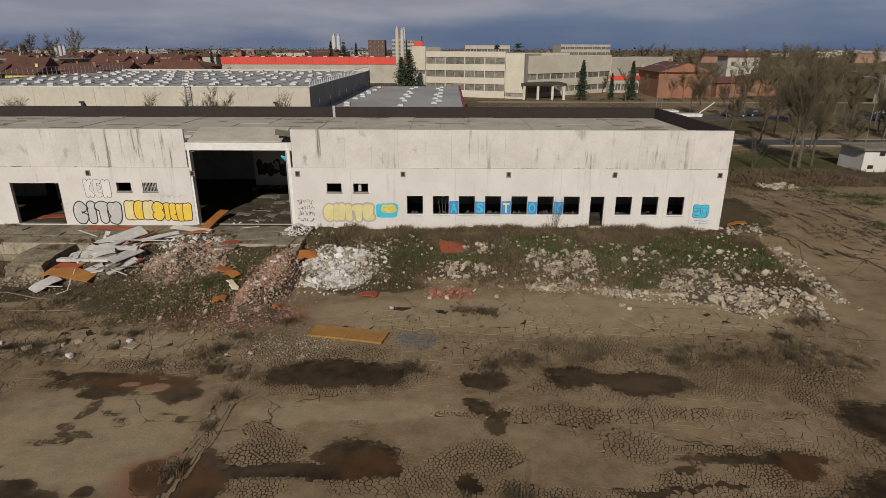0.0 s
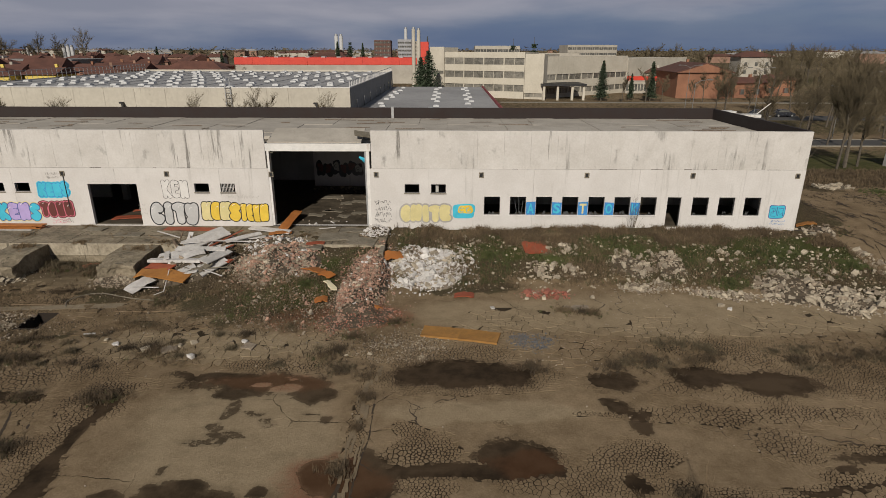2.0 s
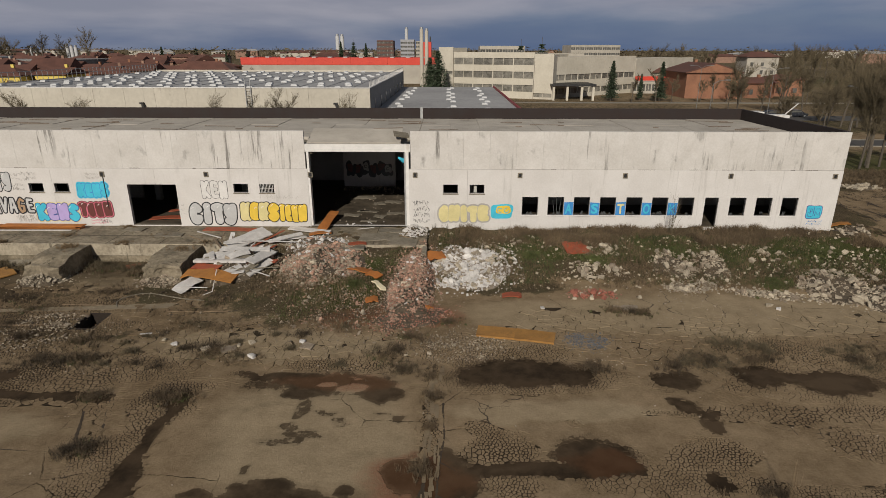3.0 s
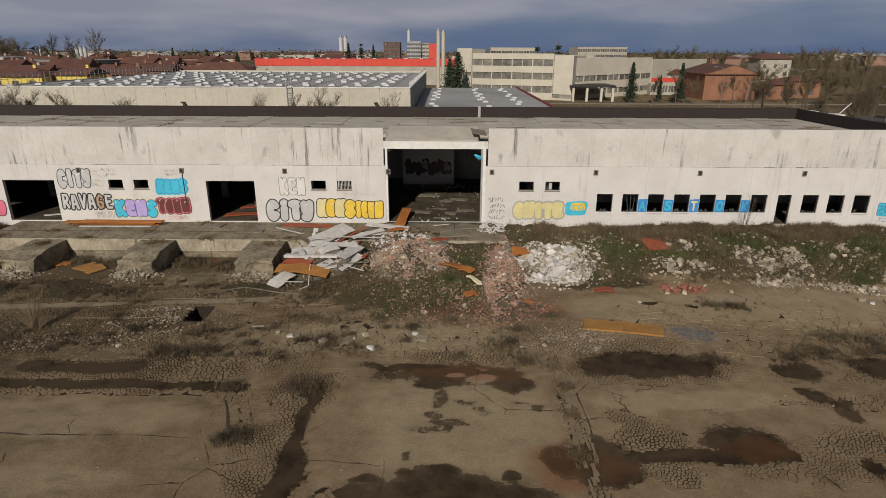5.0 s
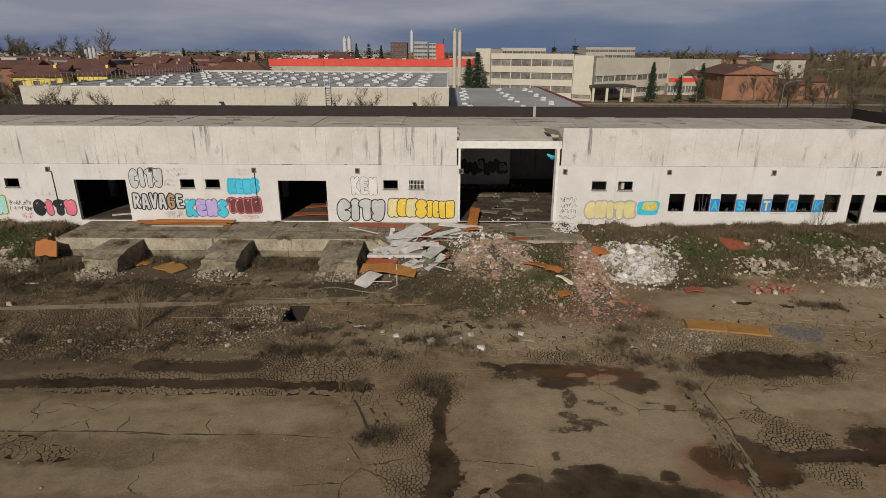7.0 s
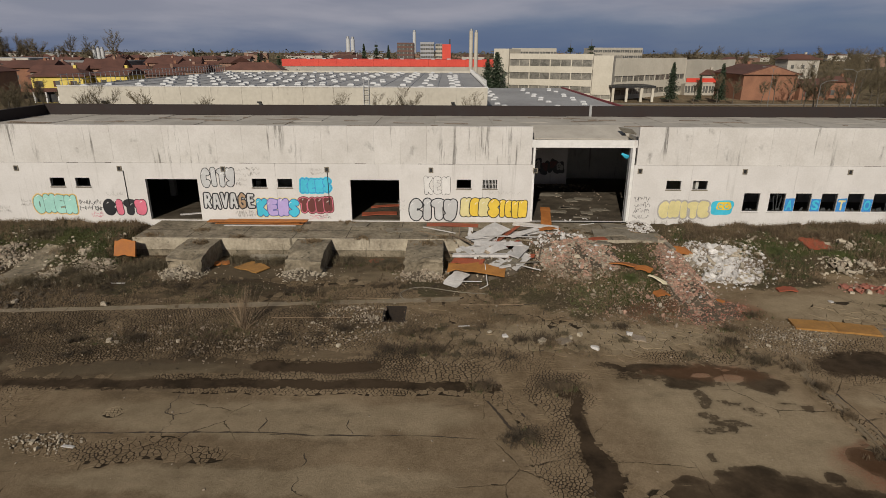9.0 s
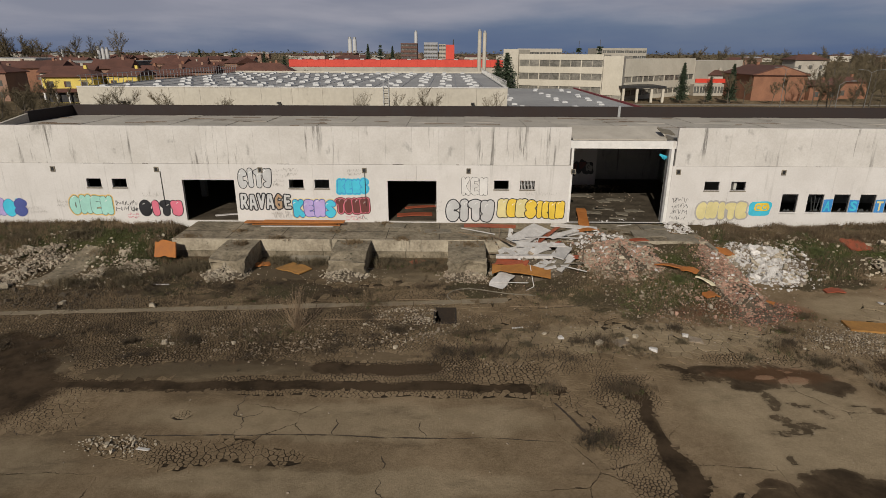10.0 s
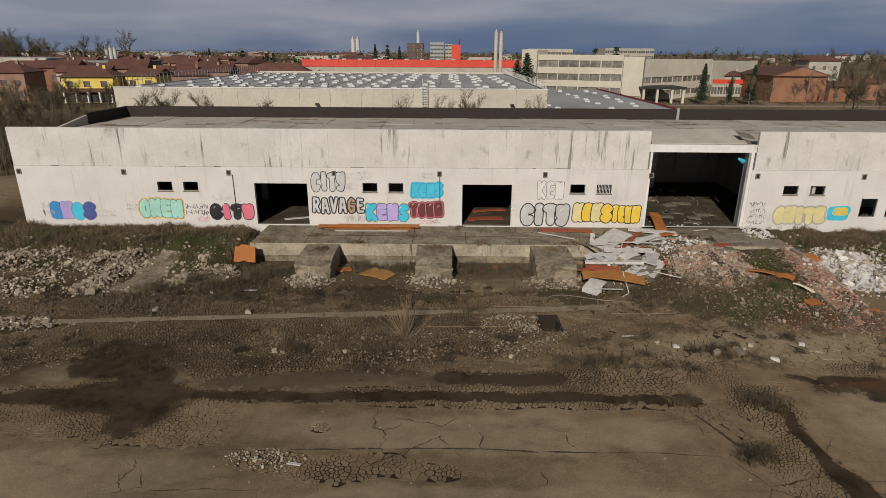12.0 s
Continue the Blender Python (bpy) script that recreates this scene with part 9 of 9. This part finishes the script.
def fir(x, y, hgt, v, label, z=None):
    ob = thing("conifer", label, "tree", (0, 0, 0), "conifers")
    ob.matrix_basis = Matrix.Translation((x, y, gz(x, y) if z is None else z)) @ pose(0, 0, 0, 0, 0, x * 37) @ Matrix.Scale(hgt / 10, 4)
    for nm, me in zip(("trunk", "crown"), FIRS[v]):
        o = new(nm, me)
        o.parent = ob


fir(-10.4, 160, 12.8, 3, "broad dark evergreen beside the offices"), fir(-12.6, 163, 11.0, 3, "broad dark evergreen beside the offices")
fir(34.8, 155, 10.4, 0, "dark blue-green conifer before the offices"), fir(47.6, 155, 10.2, 0, "dark conifer before the offices"), fir(43.0, 157, 7.0, 1, "dark conifer before the offices")
fir(15.4, 193, 16.4, 2, "tall ragged conifer on the skyline"), fir(22.0, 193, 17.0, 2, "tall ragged conifer on the skyline")
for i, (x, y, h) in enumerate([(-150, 300, 14), (-135, 305, 15), (-118, 300, 12), (-108, 300, 12), (-100, 296, 10), (-170, 285, 9), (-92, 290, 9), (-205, 250, 9), (-82, 420, 18), (-74, 425, 20), (-66, 430, 17)]):
    fir(x, y, h, 1 + i % 2, "dark conifer rising among the houses")
# a far belt of woods along the horizon
rng = random.Random(31)
vs, fs = [], []
for i in range(9000):
    y = rng.uniform(600, 2400)
    x = rng.uniform(-1.05, 1.0) * y
    h = rng.uniform(5, 15)
    for s in range(3):
        c = Vector((x + rng.uniform(-6, 6), y, 0.3 + h * rng.random()))
        e = rng.uniform(1.5, 4)
        b = len(vs)
        vs += [c + Vector((rng.uniform(-e, e), rng.uniform(-e, e), rng.uniform(-e, e) * 0.6)) for _ in range(3)]
        fs.append((b, b + 1, b + 2))
tagged(new("far_woods", mesh_of("far_woods", vs, fs, M_TWIG)), "hazy belt of distant leafless woods along the horizon", "woods", kind="stuff")

# ---- road on the east side ----
def flat_strip(name, label, x0, x1, y0, y1, h, mat, n=40):
    """A road or kerb along x that follows the ground."""
    vs, fs = [], []
    for i in range(n + 1):
        x = x0 + (x1 - x0) * i / n
        z = max(gz(x, y0), gz(x, y1))
        vs += [(x, y0, z + h), (x, y1, z + h), (x, y0, z - 0.3), (x, y1, z - 0.3)]
    for i in range(n):
        k = 4 * i
        fs += [(k, k + 4, k + 5, k + 1), (k, k + 2, k + 6, k + 4), (k + 1, k + 5, k + 7, k + 3)]
    tagged(new(name, mesh_of(name, vs, fs, mat)), label, "road", kind="structure")


flat_strip("road", "grey asphalt road beyond the verge", 26, 420, 80.2, 86.0, 0.03, M_ASPHALT)
flat_strip("kerb", "pale kerb along the road", 26, 420, 79.8, 80.19, 0.14, M_KERB)
flat_strip("kerb", "pale kerb along the road", 26, 420, 86.01, 86.4, 0.14, M_KERB)
flat_strip("road", "grey asphalt side road", 40, 420, 112, 120, 0.03, M_ASPHALT)
flat_strip("pavement", "pale footpath in front of the offices", 8, 120, 148, 151, 0.04, M_KERB)


def street_lamp(x, y, hgt, arms, yaw):
    ob = thing("street_lamp", "grey steel street lamp with curved arm" if arms == 1 else "grey steel street lamp with two arms", "street lamp", (x, y, gz(x, y)), "street lamps")
    z = gz(x, y)
    bm = bmesh.new()
    add_tube(bm, (x, y, z - 0.1), (x, y, z + hgt), 0.08, 0.045, 7)
    part("pole", bm, M_LAMPPOST, ob)
    for k in range(arms):
        a = radians(yaw + 180 * k)
        d = Vector((math.cos(a), math.sin(a), 0))
        bm = bmesh.new()
        p = Vector((x, y, z + hgt))
        q = p + d * 0.8 + Vector((0, 0, 0.45))
        e = q + d * 1.0 + Vector((0, 0, 0.1))
        add_tube(bm, p, q, 0.05, 0.045, 5), add_tube(bm, q, e, 0.045, 0.04, 5)
        part("arm", bm, M_LAMPPOST, ob)
        bm = bmesh.new()
        add_box(bm, 0, 0.75, -0.16, 0.16, -0.06, 0.1, m=Matrix.Translation(e) @ Matrix.Rotation(a, 4, "Z"))
        part("lamp_head", bm, M_LAMPPOST, ob)


for x, y, h, n, yaw in ((60.5, 84, 8.5, 1, 180), (30.5, 86, 8.0, 1, 10), (47, 130, 9, 2, 0), (53.4, 112.7, 9, 2, 0), (80, 122, 8, 1, 0), (53, 88, 7, 1, 90)):
    street_lamp(x, y, h, n, yaw)


def car(x, y, yaw, mat, label):
    ob = thing("car", label, "car", (0, 0, 0), "parked cars")
    ob.matrix_basis = Matrix.Translation((x, y, gz(x, y) + 0.035)) @ pose(0, 0, 0, 0, 0, yaw)

    def piece(nm, bm, m, parent=None):
        me = bpy.data.meshes.new(nm)
        bm.to_mesh(me), bm.free()
        me.materials.append(m)
        o = new(nm, me)
        o.parent = parent or ob
        return o

    bm = bmesh.new()
    prof = [(-2.1, 0.3), (2.1, 0.3), (2.15, 0.7), (1.1, 0.9), (0.5, 1.42), (-1.2, 1.45), (-2.0, 0.95), (-2.15, 0.6)]
    L = [bm.verts.new((px, -0.85, pz)) for px, pz in prof]
    R = [bm.verts.new((px, 0.85, pz)) for px, pz in prof]
    bm.faces.new(L), bm.faces.new(R[::-1])
    for i in range(len(prof)):
        j = (i + 1) % len(prof)
        bm.faces.new((L[i], R[i], R[j], L[j]))
    bmesh.ops.bevel(bm, geom=bm.edges[:], offset=0.08, segments=2, affect="EDGES")
    piece("body", bm, mat)
    for sy in (-1, 1):
        bm = bmesh.new()
        v = [bm.verts.new((px, sy * 0.856, pz)) for px, pz in ((-1.5, 0.98), (0.85, 0.98), (0.45, 1.34), (-1.15, 1.36))]
        bm.faces.new(v if sy < 0 else v[::-1])
        piece("side_window", bm, M_OFFICEGLASS)
        for px in (-1.35, 1.35):
            bm = bmesh.new()
            add_tube(bm, (px, sy * 0.66, 0.31), (px, sy * 0.87, 0.31), 0.32, 0.32, 14)
            wheel = piece("wheel", bm, M_TYRE)
            bm = bmesh.new()
            add_tube(bm, (px, sy * 0.871, 0.31), (px, sy * 0.885, 0.31), 0.19, 0.19, 10)
            piece("rim", bm, M_GREYMETAL, wheel)
    bm = bmesh.new()
    v = [bm.verts.new(p) for p in ((1.06, -0.7, 0.96), (1.06, 0.7, 0.96), (0.58, 0.62, 1.38), (0.58, -0.62, 1.38))]
    bm.faces.new(v)
    piece("windscreen", bm, M_OFFICEGLASS)


car(86, 116, 20, M_CARWHITE, "white car parked on the side road"), car(82, 110.5, 5, M_CARDARK, "dark car parked under the trees"), car(57, 117, 0, M_CARDARK, "dark car parked under the trees")
car(62, 118, 0, M_CARDARK, "dark car on the side road"), car(100, 116, 0, M_CARWHITE, "white car parked on the side road"), car(-86, 70, 30, M_CARDARK, "dark car parked west of the warehouse"), car(-84, 64, 35, M_CARWHITE, "white car parked west of the warehouse")
